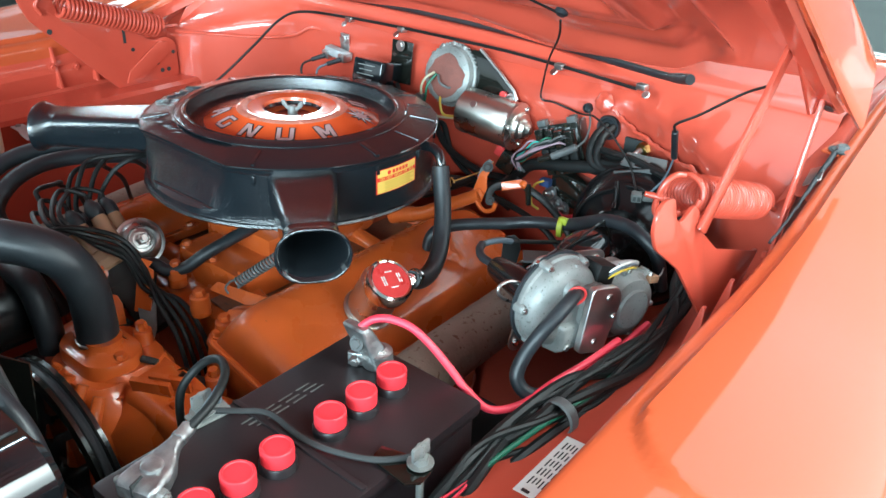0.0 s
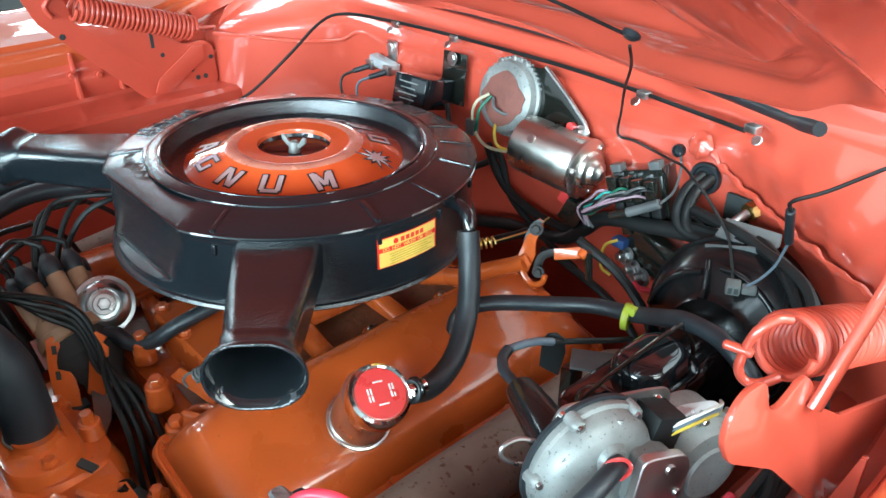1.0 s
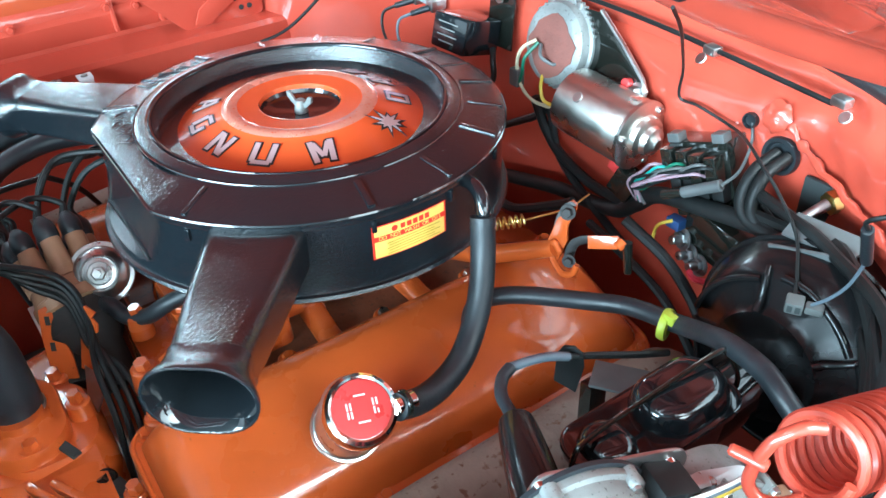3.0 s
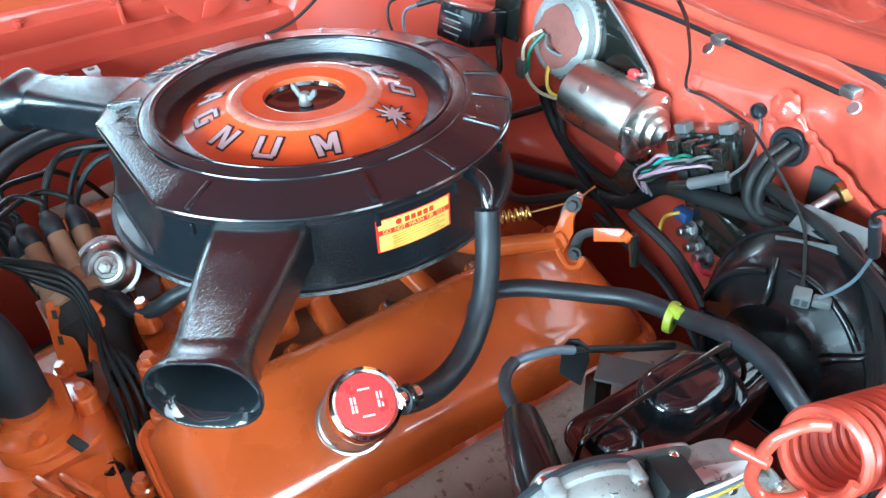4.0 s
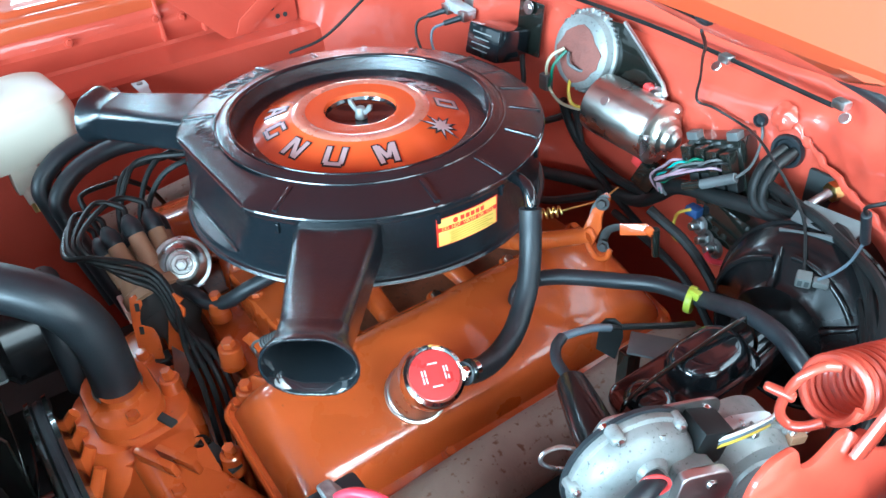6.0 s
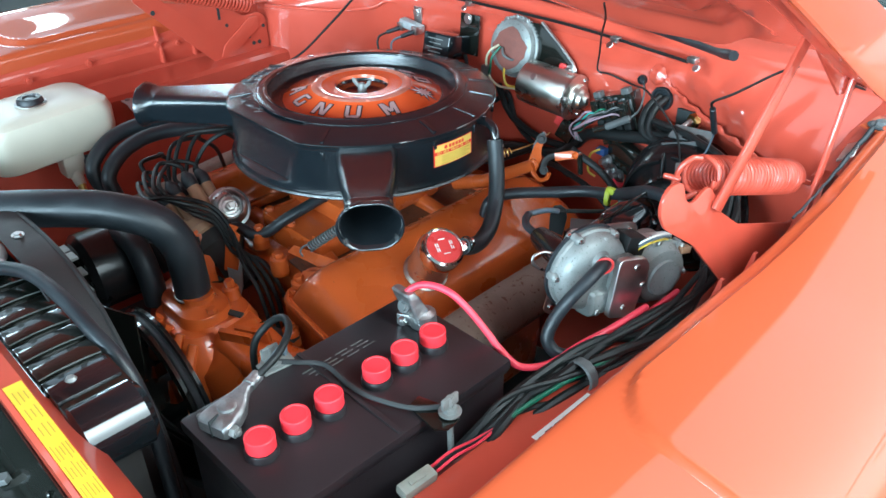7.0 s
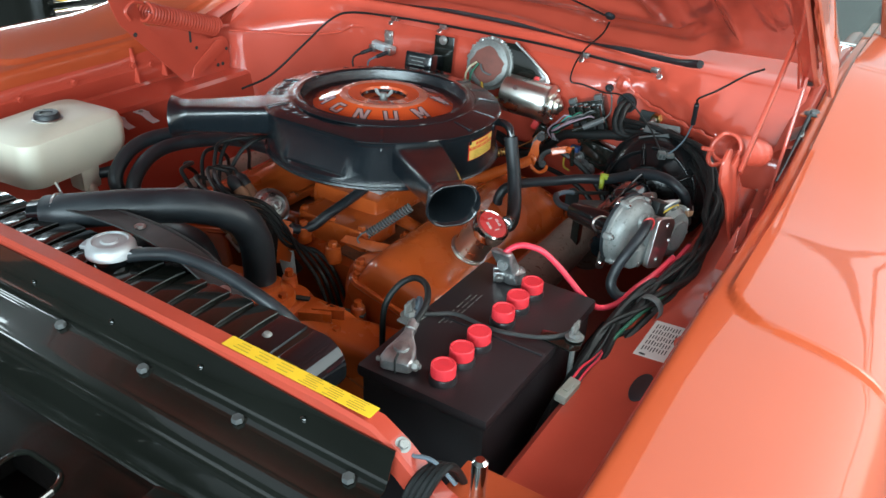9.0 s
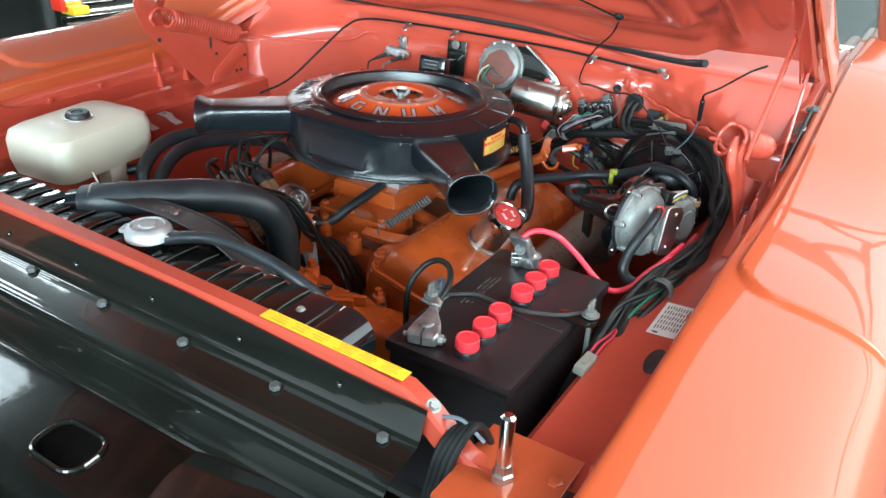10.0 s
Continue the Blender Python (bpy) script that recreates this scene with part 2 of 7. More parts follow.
def smooth(outline, sub=4):
    """A closed outline with its corners eased."""
    n = len(outline)
    out = []
    for i in range(n):
        a, b, c = Vector(outline[i - 1]), Vector(outline[i]), Vector(outline[(i + 1) % n])
        k0, k1 = min(0.45, 0.008 / max((a - b).length, 1e-6)), min(0.45, 0.008 / max((c - b).length, 1e-6))
        p, q = b + (a - b) * k0, b + (c - b) * k1
        for j in range(sub + 1):
            t = j / sub
            out.append(tuple(p * (1 - t) ** 2 + b * 2 * t * (1 - t) + q * t * t))
    return out


def tube(pts, r, n=10, sub=8, flat=1.0):
    return sweep(spline(pts, sub), r, n, flat)


def coil(p0, p1, r, wire, turns, n=7, per=18):
    m = axes_at(p0, Vector(p1) - Vector(p0))
    h = (Vector(p1) - Vector(p0)).length
    k = int(turns * per)
    line = [m @ Vector((r * math.cos(2 * math.pi * i / per), r * math.sin(2 * math.pi * i / per), h * i / k)) for i in range(k + 1)]
    return sweep(line, wire, n)


def prism(outline, h, m=None, bev=0.0, seg=2):
    """An outline in x, y drawn up by h."""
    bm = bmesh.new()
    vs = [bm.verts.new((x, y, 0)) for x, y in outline]
    f = bm.faces.new(vs)
    got = bmesh.ops.extrude_face_region(bm, geom=[f])
    bmesh.ops.translate(bm, verts=[v for v in got["geom"] if isinstance(v, bmesh.types.BMVert)], vec=(0, 0, h))
    bmesh.ops.recalc_face_normals(bm, faces=bm.faces)
    bevelled(bm, bev, seg)
    if m:
        bm.transform(m)
    return bm


def loft(rings, close=True, caps=True):
    bm = bmesh.new()
    vs = [[bm.verts.new(p) for p in ring] for ring in rings]
    n = len(vs[0])
    for a, b in zip(vs, vs[1:]):
        for k in range(n if close else n - 1):
            bm.faces.new((a[k], a[(k + 1) % n], b[(k + 1) % n], b[k]))
    if caps and close:
        bm.faces.new(vs[0][::-1])
        bm.faces.new(vs[-1])
    return bm


def sheet(rows, thick):
    """A panel of that thickness from rows of points."""
    bm = loft(rows, close=False, caps=False)
    bmesh.ops.recalc_face_normals(bm, faces=bm.faces)
    bmesh.ops.solidify(bm, geom=bm.faces[:], thickness=thick)
    return bm


def hexbolt(p, d, r=0.007, h=0.006, washer=True):
    m = axes_at(p, d)
    head = lathe([(0, 0), (r, 0), (r, h * 0.8), (r * 0.85, h), (0, h)], m, 6)
    if washer:
        return merge(head, lathe([(0, 0), (r * 1.5, 0), (r * 1.5, 0.0015), (0, 0.0015)], m, 20))
    return head


def sstep(a, b, x):
    t = min(max((x - a) / (b - a), 0), 1)
    return t * t * (3 - 2 * t)


def rounded(w, h, r, n=6):
    """A rounded rectangle's outline, centred."""
    out = []
    for cx, cy, a in ((w / 2 - r, h / 2 - r, 0), (-w / 2 + r, h / 2 - r, 90), (-w / 2 + r, -h / 2 + r, 180), (w / 2 - r, -h / 2 + r, 270)):
        out += [(cx + r * math.cos(radians(a + 90 * i / n)), cy + r * math.sin(radians(a + 90 * i / n))) for i in range(n + 1)]
    return out


# ---- shelter ----
solid("ground", box((0, 0, -0.05), (60, 60, 0.1)), CONCRETE, "grey concrete floor under the car", "ground", "structure")
pieces = [box((-6.1, 0, 1.0), (0.2, 16, 2.0)), box((-6.1, 0, 2.85), (0.2, 16, 0.5)), box((-6.1, -5.4, 3.55), (0.2, 5.2, 0.9)), box((-6.1, 5.2, 3.55), (0.2, 5.6, 0.9))] + [box((-6.1, -2.55 + 0.9 * k, 3.55), (0.2, (0.55 if k < 2 else 0.22), 0.9)) for k in range(6)]
for k in range(9):
    pieces.append(box((-6.1, -8.0 + 2.0 * k, 2.3), (0.2, 1.3, 0.6)))
solid("wall_west", merge(*pieces), DARKWALL, "dark workshop wall with a row of openings", "wall", "structure")
# unseen wall, added so that forward-facing parts reflect dark
solid("front_light_block", box((0.6, -7.3, 0.75), (13.4, 0.2, 1.5)), DARKWALL, "unseen dark wall added in front of the car to darken reflections", "wall", "structure")
# roof out of view; gaps on its left are placed for reflected light
roof = [box((3.0, -4.0, 3.94), (8.0, 6.4, 0.12)), box((-4.0, -5.0, 3.94), (6.0, 4.4, 0.12)), box((-1.6, 3.4, 3.94), (1.6, 8.4, 0.12)), box((-3.1, 4.8, 3.94), (1.4, 5.6, 0.12)), box((-5.4, 5.2, 3.94), (3.2, 5.6, 0.12)), box((-5.95, -1.6, 3.94), (2.1, 2.4, 0.12)), box((-3.05, -0.4, 3.94), (1.3, 4.8, 0.12)), box((-4.3, 1.88, 3.94), (1.2, 0.9, 0.12))]
for k in range(6):
    roof.append(box((-4.3, -2.525 + 0.85 * k, 3.94), (1.2, 0.45, 0.12)))
# bare beams over the open bay
for y in (6.2, 7.4):
    roof.append(box((3.1, y, 3.86), (7.8, 0.08, 0.12)))
for x, a in ((1.85, 32), (3.75, -32)):
    roof.append(box((0, 0, 0), (2.2, 0.06, 0.05), 0.0, pose(x, 6.8, 3.80, 0, 0, a)))
solid("ceiling", merge(*roof), CEIL, "dark grey shelter roof with beams and added light gaps", "ceiling", "structure")

nb = thing("parked_car", (-3.2, 2.6, 0.0), "dark parked car with chrome bumper bars beyond the fender", "car")
part("body", loft([[(x - 3.25, y + 2.6, z) for x, y in rounded(0.9, 3.0, 0.15)] for z in (0.0, 0.2, 0.62, 0.66)]), BLACKPANEL, nb)
for k in range(4):
    part("bumper_bar", tube([(-2.74, 1.16, 0.42 + 0.06 * k), (-2.68, 1.5, 0.42 + 0.06 * k), (-2.66, 2.4, 0.42 + 0.06 * k), (-2.72, 3.6, 0.42 + 0.06 * k)], 0.019, 12), CHROME, nb)
part("side_lamp", box((-2.70, 1.19, 0.565), (0.10, 0.09, 0.04), 0.01), YELLOW, nb, "amber side lamp")
part("end_lamp", box((-2.72, 1.12, 0.60), (0.08, 0.03, 0.07), 0.01), REDINK, nb, "red lamp")

# ---- car body ----
car = thing("car", (0, 0.3, 0), "red-orange classic car with its hood open", "car")


def lip_z(y):
    """Height of the fender's inner edge."""
    return 0.955 - 0.03 * sstep(-0.2, -0.9, y) + 0.03 * sstep(-0.05, 0.25, y) + 0.075 * sstep(0.1, 0.5, y) if y > -0.2 else 0.955 - 0.03 * sstep(0.2, 0.9, -y)


FPROF = ((0.6755, -0.040), (0.6760, -0.018), (0.6772, -0.007), (0.6795, -0.002), (0.683, 0.0), (0.688, 0.0006), (0.692, 0.0008), (0.695, 0.0009), (0.699, 0.0009), (0.704, 0.0009), (0.709, 0.0008), (0.714, 0.0007), (0.721, 0.0005), (0.729, 0.0002), (0.738, -0.0001), (0.75, -0.0006), (0.77, -0.0017), (0.79, -0.0033), (0.81, -0.0056), (0.83, -0.0090), (0.85, -0.0142), (0.868, -0.0215), (0.885, -0.033), (0.905, -0.056), (0.922, -0.10), (0.932, -0.17), (0.937, -0.29), (0.93, -0.48))


def crown(x, s):
    """The far fender swells more towards its outer edge."""
    return 0.052 * sstep(0.66, 0.93, x) if s < 0 else 0.0


def pad(x, y):
    """The raised pad on top of the fender, with a rounded front corner."""
    a, b, r = x - 0.695, y + 0.314, 0.068
    d = r - math.hypot(r - a, r - b) if a < r and b < r else min(a, b)
    return 0.0075 * sstep(-0.002, 0.0045, d)


for s, up, dx in ((1, 0.0, 0.0), (-1, 0.0, 0.016)):
    ys = [-1.25 + 0.05 * i for i in range(18)] + [-0.36, -0.335] + [-0.326 + 0.0035 * i for i in range(34)] + [-0.20 + 0.04 * i for i in range(28)]
    part("fender", sheet([[(s * (x - dx), y, lip_z(y) + dz + crown(x, s) - ((0.045 + 0.035 * sstep(-0.32, -0.45, y)) * max(x - 0.683, 0) if s > 0 else 0) + pad(x, y)) for x, dz in FPROF] for y in ys], 0.0012), PAINT, car)
    ys = [-0.62 + 0.04 * i for i in range(34)]
    u = 0.018 if s < 0 else 0.0
    inner = part("inner_fender", sheet([[(s * (0.674 - dx), y, lip_z(y) - 0.030), (s * (0.672 - dx), y, lip_z(y) - 0.034), (s * (0.670 - dx), y, lip_z(y) - 0.050), (s * (0.664 - dx), y, lip_z(y) - 0.055), (s * (0.662 - dx), y, 0.880 + u), (s * (0.660 - dx * 0.6), y, 0.862 + u), (s * 0.6545, y, 0.846 + u), (s * 0.651, y, 0.8385 + u), (s * 0.60, y, 0.835 + u), (s * 0.575, y, 0.834 + u), (s * 0.568, y, 0.828 + u),
             (s * 0.563, y, 0.79 + u), (s * 0.552, y, 0.70), (s * 0.52, y, 0.5), (s * 0.50, y, 0.3)] for y in ys], 0.0015), PAINT_BAY, car)
    for y, z in ((-0.034, 0.892), (0.012, 0.885), (-0.30, 0.885), (-0.18, 0.890)):
        part("bolt", hexbolt((s * (0.661 - dx), y, z + u), (-s, 0, 0), 0.0055, 0.005), PAINT_BAY, car)
    # upright ribs pressed into the wall below the hinge
    for y in (-0.03, 0.045):
        part("gusset", prism([(0, 0), (0.022, 0), (0.004, 0.075), (0, 0.075)], 0.006, Matrix(((-s, 0, 0, s * 0.656), (0, 0, 1, y), (0, 1, 0, 0.852 + u), (0, 0, 0, 1))), 0.001), PAINT_BAY, car)

def ripple(x, z):
    """Uneven hand-worked metal and sealer along the shoulder of the firewall."""
    k = sstep(0.25, 0.36, x) * (1 - sstep(0.60, 0.65, x)) * sstep(0.905, 0.94, z) * (1 - sstep(1.0, 1.03, z))
    w = math.sin(61 * x + 40 * z) + 0.7 * math.sin(113 * x - 71 * z + 1.3) + 0.5 * math.sin(187 * x + 150 * z + 0.4)
    return 0.0021 * k * w + 0.0006 * math.sin(17 * x + 23 * z) * sstep(0.62, 0.70, z)


fw_rows = []
for i in range(201):
    x = -0.652 + 1.304 * i / 200
    a = abs(x)
    k = sstep(0.36, 0.64, a)
    bulge = 0.012 * sstep(0.13, 0.22, a) * (1 - sstep(0.22, 0.34, a))
    fy, fz = 0.336 - 0.12 * k, 0.992 - 0.045 * k
    line = [(fy - 0.03, 0.35), (fy, 0.60), (fy, 0.80), (fy - bulge * 0.6, 0.90), (fy + 0.001 - bulge, fz - 0.03), (fy + 0.003 - bulge * 0.5, fz - 0.008), (fy + 0.009, fz + 0.003), (fy + 0.02, fz + 0.012), (0.358, 1.022), (0.366, 1.032), (0.375, 1.036), (0.43, 1.036), (0.60, 1.05)]
    fine = []
    for n, ((y0, z0), (y1, z1)) in enumerate(zip(line, line[1:])):
        steps = (1, 1, 5, 6, 3, 2, 2, 4, 2, 1, 1, 1)[n]
        fine += [(y0 + (y1 - y0) * q / steps, z0 + (z1 - z0) * q / steps) for q in range(steps)]
    fine.append(line[-1])
    fw_rows.append([(x, y - ripple(x, z), z + 0.4 * ripple(x + 0.05, z)) for y, z in fine])
firewall = part("firewall", sheet(fw_rows, 0.0015), PAINT_BAY, car)
# seam sealer brushed along the shoulder beside the cowl
for s in (1, -1):
    line = spline([(s * 0.27, 0.343, 0.983), (s * 0.33, 0.338, 0.981), (s * 0.37, 0.331, 0.962), (s * 0.44, 0.301, 0.950), (s * 0.52, 0.251, 0.950), (s * 0.60, 0.212, 0.948)], 14)
    line = [p + (0.5 + 0.5 * s) * Vector((0, 0.0010 * math.sin(i * 1.1), 0.0013 * math.sin(i * 0.73) + 0.0008 * math.sin(i * 1.9))) for i, p in enumerate(line)]
    if s < 0:
        part("bead", sweep(line, 0.0036, 10, 0.7), PAINT_BAY, car)
        continue
    part("seam_sealer", sweep(line, lambda f: 0.0030 + 0.0014 * math.sin(31 * f) ** 2 + 0.0010 * math.sin(77 * f), 10, 0.7), PAINT_BAY, car)
    lump = lathe([(0, 0.0062), (0.005, 0.0060), (0.009, 0.0048), (0.012, 0.0030), (0.0155, 0.0)], axes_at((s * 0.327, 0.334, 0.984), (0, -1, 0.35)), 24)
    for v in lump.verts:
        v.co += Vector((0.0012 * math.sin(420 * v.co.z + 300 * v.co.x), 0.0010 * math.sin(510 * v.co.x), 0.0012 * math.sin(390 * v.co.x - 250 * v.co.z)))
    part("sealer_lump", lump, PAINT_BAY, car)
part("weatherstrip", sweep(spline([(-0.45, 0.365, 1.043), (-0.2, 0.396, 1.042), (0.05, 0.396, 1.042), (0.24, 0.376, 1.041), (0.33, 0.356, 1.042), (0.40, 0.325, 1.048), (0.44, 0.298, 1.055), (0.482, 0.262, 1.068)], 12), lambda f: 0.0056 + 0.0016 * sstep(0.84, 0.92, f), 10), RUBBER, car, "black rubber cowl seal")
for s in (1, -1):
    part("cowl_corner", sheet([[(s * 0.640, y, lip_z(y) - 0.030), (s * 0.655, y, lip_z(y) - 0.016), (s * 0.668, y, lip_z(y) - 0.014), (s * 0.6735, y, lip_z(y) - 0.018)] for y in [0.20 + 0.04 * i for i in range(17)]], 0.0012), PAINT_BAY, car)
part("windshield", sheet([[(-0.72, 0.705, 1.046), (-0.4, 0.655, 1.053), (0, 0.63, 1.055), (0.4, 0.655, 1.053), (0.72, 0.705, 1.046)], [(-0.56, 1.20, 1.42), (-0.3, 1.15, 1.43), (0, 1.13, 1.43), (0.3, 1.15, 1.43), (0.56, 1.20, 1.42)]], 0.005), GLASS, car).visible_shadow = False
part("cowl_panel", sheet([[(-0.93, 0.56, 0.99), (-0.66, 0.56, 1.040), (0, 0.56, 1.046), (0.66, 0.56, 1.040), (0.93, 0.56, 0.99)], [(-0.93, 0.80, 1.0), (-0.72, 0.715, 1.040), (0, 0.64, 1.050), (0.72, 0.715, 1.040), (0.93, 0.80, 1.0)]], 0.002), PAINT, car)
part("windshield_trim", tube([(-0.75, 0.712, 1.042), (-0.4, 0.655, 1.052), (0, 0.63, 1.055), (0.4, 0.655, 1.052), (0.75, 0.712, 1.042)], 0.007, flat=1.0), CHROME, car)
part("cabin", box((0, 1.55, 0.72), (1.3, 1.3, 0.55), 0.05), INTERIOR, car)
part("roof", sheet([[(-0.58, 1.20, 1.425), (0, 1.13, 1.44), (0.58, 1.20, 1.425)], [(-0.55, 2.3, 1.42), (0, 2.3, 1.45), (0.55, 2.3, 1.42)]], 0.01), PAINT, car)
for s in (1, -1):
    part("windshield_pillar", sweep(spline([(s * 0.742, 0.70, 1.035), (s * 0.665, 0.95, 1.24), (s * 0.585, 1.20, 1.425)], 6), 0.020, 10, 0.7), PAINT, car)
    part("body_side", sheet([[(s * x, y, z) for x, z in ((0.90, 0.32), (0.937, 0.45), (0.935, 0.75), (0.915, 0.93), (0.86, 0.985), (0.70, 0.99))] for y in (0.885, 1.4, 2.0, 2.6)], 0.0015), PAINT, car)
    part("rear_pillar", sheet([[(s * 0.57, 1.95, 1.42), (s * 0.74, 2.05, 0.985)], [(s * 0.55, 2.30, 1.42), (s * 0.72, 2.55, 0.985)]], 0.02), PAINT, car)
part("underbody", box((0, 0.3, 0.30), (1.2, 2.4, 0.05), 0.01), DARK, car)
for s in (1, -1):
    wh = part("wheel", lathe([(0, 0.04), (0.17, 0.04), (0.18, 0.08), (0.19, 0.08), (0.19, -0.08), (0, -0.08)], axes_at((s * 0.80, -0.15, 0.33), (s, 0, 0)), 40), STEEL, car)
    part("tyre", lathe([(0.19, 0.09), (0.30, 0.10), (0.33, 0.08), (0.33, -0.08), (0.30, -0.10), (0.19, -0.09)], axes_at((s * 0.80, -0.15, 0.33), (s, 0, 0)), 48), RUBBER, wh)
    part("frame_rail", box((s * 0.42, -0.05, 0.40), (0.10, 1.3, 0.12), 0.01), DARK, car)

# open hood, seen from below
HA = radians(26)


def hood_point(x, v, d):
    """x across, v from the rear edge forward, d below the skin."""
    return Vector((x, 0.42 - v * math.cos(HA) - d * math.sin(HA), 1.060 + v * math.sin(HA) - d * math.cos(HA)))


def hood_rear(x):
    """How far the rear edge lies forward of the hinge line: it curves forward to the corners."""
    a = abs(x)
    return 0.068 + 0.061 * sstep(0.1, 0.4, a) + 0.044 * sstep(0.4, 0.69, a)


def hood_row(x, k):
    return hood_rear(x) + (1.36 - hood_rear(x)) * k


hood = part("hood", sheet([[hood_point(-0.69 + 1.38 * i / 20, hood_row(-0.69 + 1.38 * i / 20, j / 12), 0.0 - 0.012 * math.sin(math.pi * i / 20)) for i in range(21)] for j in range(13)], 0.0012), PAINT, car)


def inner_depth(x, v):
    a, back = abs(x), v - hood_rear(x)
    d = 0.004 + 0.030 * min(sstep(0.0, 0.03, min(0.69 - a, 1.36 - v)), sstep(-0.001, 0.005, back)) + 0.0190 * sstep(0.05, 0.30, a) * (1 - sstep(0.455, 0.50, a)) * sstep(-0.001, 0.005, back) * (1 - sstep(0.05, 0.10, back))
    p, q, r = a - 0.45, abs(v - 0.68) - 0.44, 0.24
    k = r - math.hypot(max(p, 0), max(q, 0)) - min(max(p, q), 0)
    d -= 0.024 * sstep(0.13, 0.17, k)
    d += 0.020 * sstep(0.21, 0.24, k) - 0.020 * sstep(0.265, 0.30, k)
    d -= 0.012 * sstep(0.36, 0.40, k)
    return d


lining = []
for j in range(171):
    xs = [-0.685 + 1.37 * i / 170 for i in range(171)]
    lining.append([hood_point(x, hood_row(x, 0.995 * (j / 170) ** 1.4), inner_depth(x, hood_row(x, 0.995 * (j / 170) ** 1.4))) for x in xs])
part("hood_inner_panel", sheet(lining, 0.001), PAINT_BAY, hood)
for s in (1, -1):
    side = [0.170 + 0.0238 * j for j in range(51)]
    drop = lambda v: 1 - sstep(0.17, 0.62, v)
    part("hood_edge", sheet([[hood_point(s * (x + 0.011 * drop(v) * d / 0.05), v, d * (1 + 0.60 * drop(v))) for x, d in ((0.690, -0.001), (0.6925, 0.006), (0.6935, 0.020), (0.6938, 0.040), (0.6932, 0.0475), (0.6910, 0.0495), (0.6870, 0.0490))] for v in side], 0.0012), PAINT, hood)
    part("hood_hem", sweep([hood_point(s * (0.6868 + 0.010 * drop(v) + 0.0008 * math.sin(37 * v)), v, 0.0445 + 0.029 * drop(v) + 0.0012 * math.sin(53 * v) + 0.0010 * math.sin(111 * v)) for v in side], 0.0040, 8, 1.4), PAINT, hood)
    rail = part("hood_rail", sheet([[hood_point(s * x, v, d + (0.022 * drop(v) if x > 0.651 else 0)) for x, d in ((0.612, 0.0345), (0.640, 0.036), (0.650, 0.039), (0.655, 0.044), (0.660, 0.046), (0.674, 0.046), (0.679, 0.042), (0.680, 0.036))] for v in side], 0.0012), PAINT_BAY, hood)
    part("slot", prism(rounded(0.010, 0.026, 0.0049), 0.001, axes_at(hood_point(s * 0.667, 0.20, 0.0690), (0, -math.sin(HA), -math.cos(HA)))), INTERIOR, rail)

# radiator support and black nose panels
support = part("radiator_support", sheet([[(x, -0.612, z - 0.05), (x, -0.638, z - 0.004), (x, -0.641, z), (x, -0.661, z + 0.001), (x, -0.665, z - 0.003), (x, -0.667, z - 0.028)] for x, z in
               ((-0.64, 0.82), (-0.56, 0.87), (-0.50, 0.918), (-0.47, 0.929), (-0.40, 0.931), (0.0, 0.929), (0.40, 0.921), (0.468, 0.915), (0.498, 0.898), (0.545, 0.860), (0.56, 0.855), (0.64, 0.853))], 0.002), PAINT_BAY, car)
panel = part("closing_panel", sheet([[(x, y, z) for y, z in ((-0.6688, 0.9215 - 0.016 * sstep(0.1, 0.5, x)), (-0.6705, 0.908 - 0.008 * sstep(0.1, 0.5, x)), (-0.674, 0.895), (-0.680, 0.876), (-0.686, 0.868), (-0.695, 0.8655), (-0.722, 0.861), (-0.735, 0.857), (-0.7425, 0.85), (-0.746, 0.838), (-0.749, 0.81), (-0.752, 0.792), (-0.757, 0.786))] for x in [-0.45 + 0.05 * i for i in range(20)]], 0.0015), BLACKPANEL, car)
for k in range(-2, 4):
    part("bolt", hexbolt((0.0215 + 0.147 * k, -0.693, 0.867), (0, -0.1, 1), 0.0068, 0.006, False), GREY, panel)
    part("rivet", lathe([(0, 0.002), (0.0025, 0.0015), (0.004, 0), (0, 0)], axes_at((-0.05 + 0.147 * k, -0.6755, 0.894), (0, -1, 0.25)), 10), BLACKPANEL, panel)
NOSE = ((-0.757, 0.787), (-0.765, 0.785), (-0.79, 0.783), (-0.87, 0.775), (-0.90, 0.768), (-0.915, 0.755), (-0.93, 0.72), (-1.0, 0.70), (-1.08, 0.62), (-1.1, 0.4))


def nose_z(y):
    for (y0, z0), (y1, z1) in zip(NOSE, NOSE[1:]):
        if y1 <= y <= y0:
            return z0 + (z1 - z0) * (y - y0) / (y1 - y0)
    return NOSE[-1][1]


gb = bmesh.new()
gx = sorted(set([round(-0.62 + 0.031 * i, 4) for i in range(31)] + [round(c + 0.0035 * i, 4) for c in (0.118, -0.12) for i in range(-14, 15)]))
gy = sorted(set([y for y, z in NOSE] + [round(-0.828 + 0.0035 * i, 4) for i in range(-10, 11)]), reverse=True)
gv = [[gb.verts.new((x, y, nose_z(y))) for y in gy] for x in gx]
for i in range(len(gx) - 1):
    for j in range(len(gy) - 1):
        cx, cy = (gx[i] + gx[i + 1]) / 2, (gy[j] + gy[j + 1]) / 2 + 0.828
        hole = False
        for c in (0.118, -0.12):
            a, b = max(abs(cx - c) - 0.022, 0), max(abs(cy) - 0.009, 0)
            hole = hole or math.hypot(a, b) < 0.0185
        if not hole:
            gb.faces.new((gv[i][j], gv[i + 1][j], gv[i + 1][j + 1], gv[i][j + 1]))
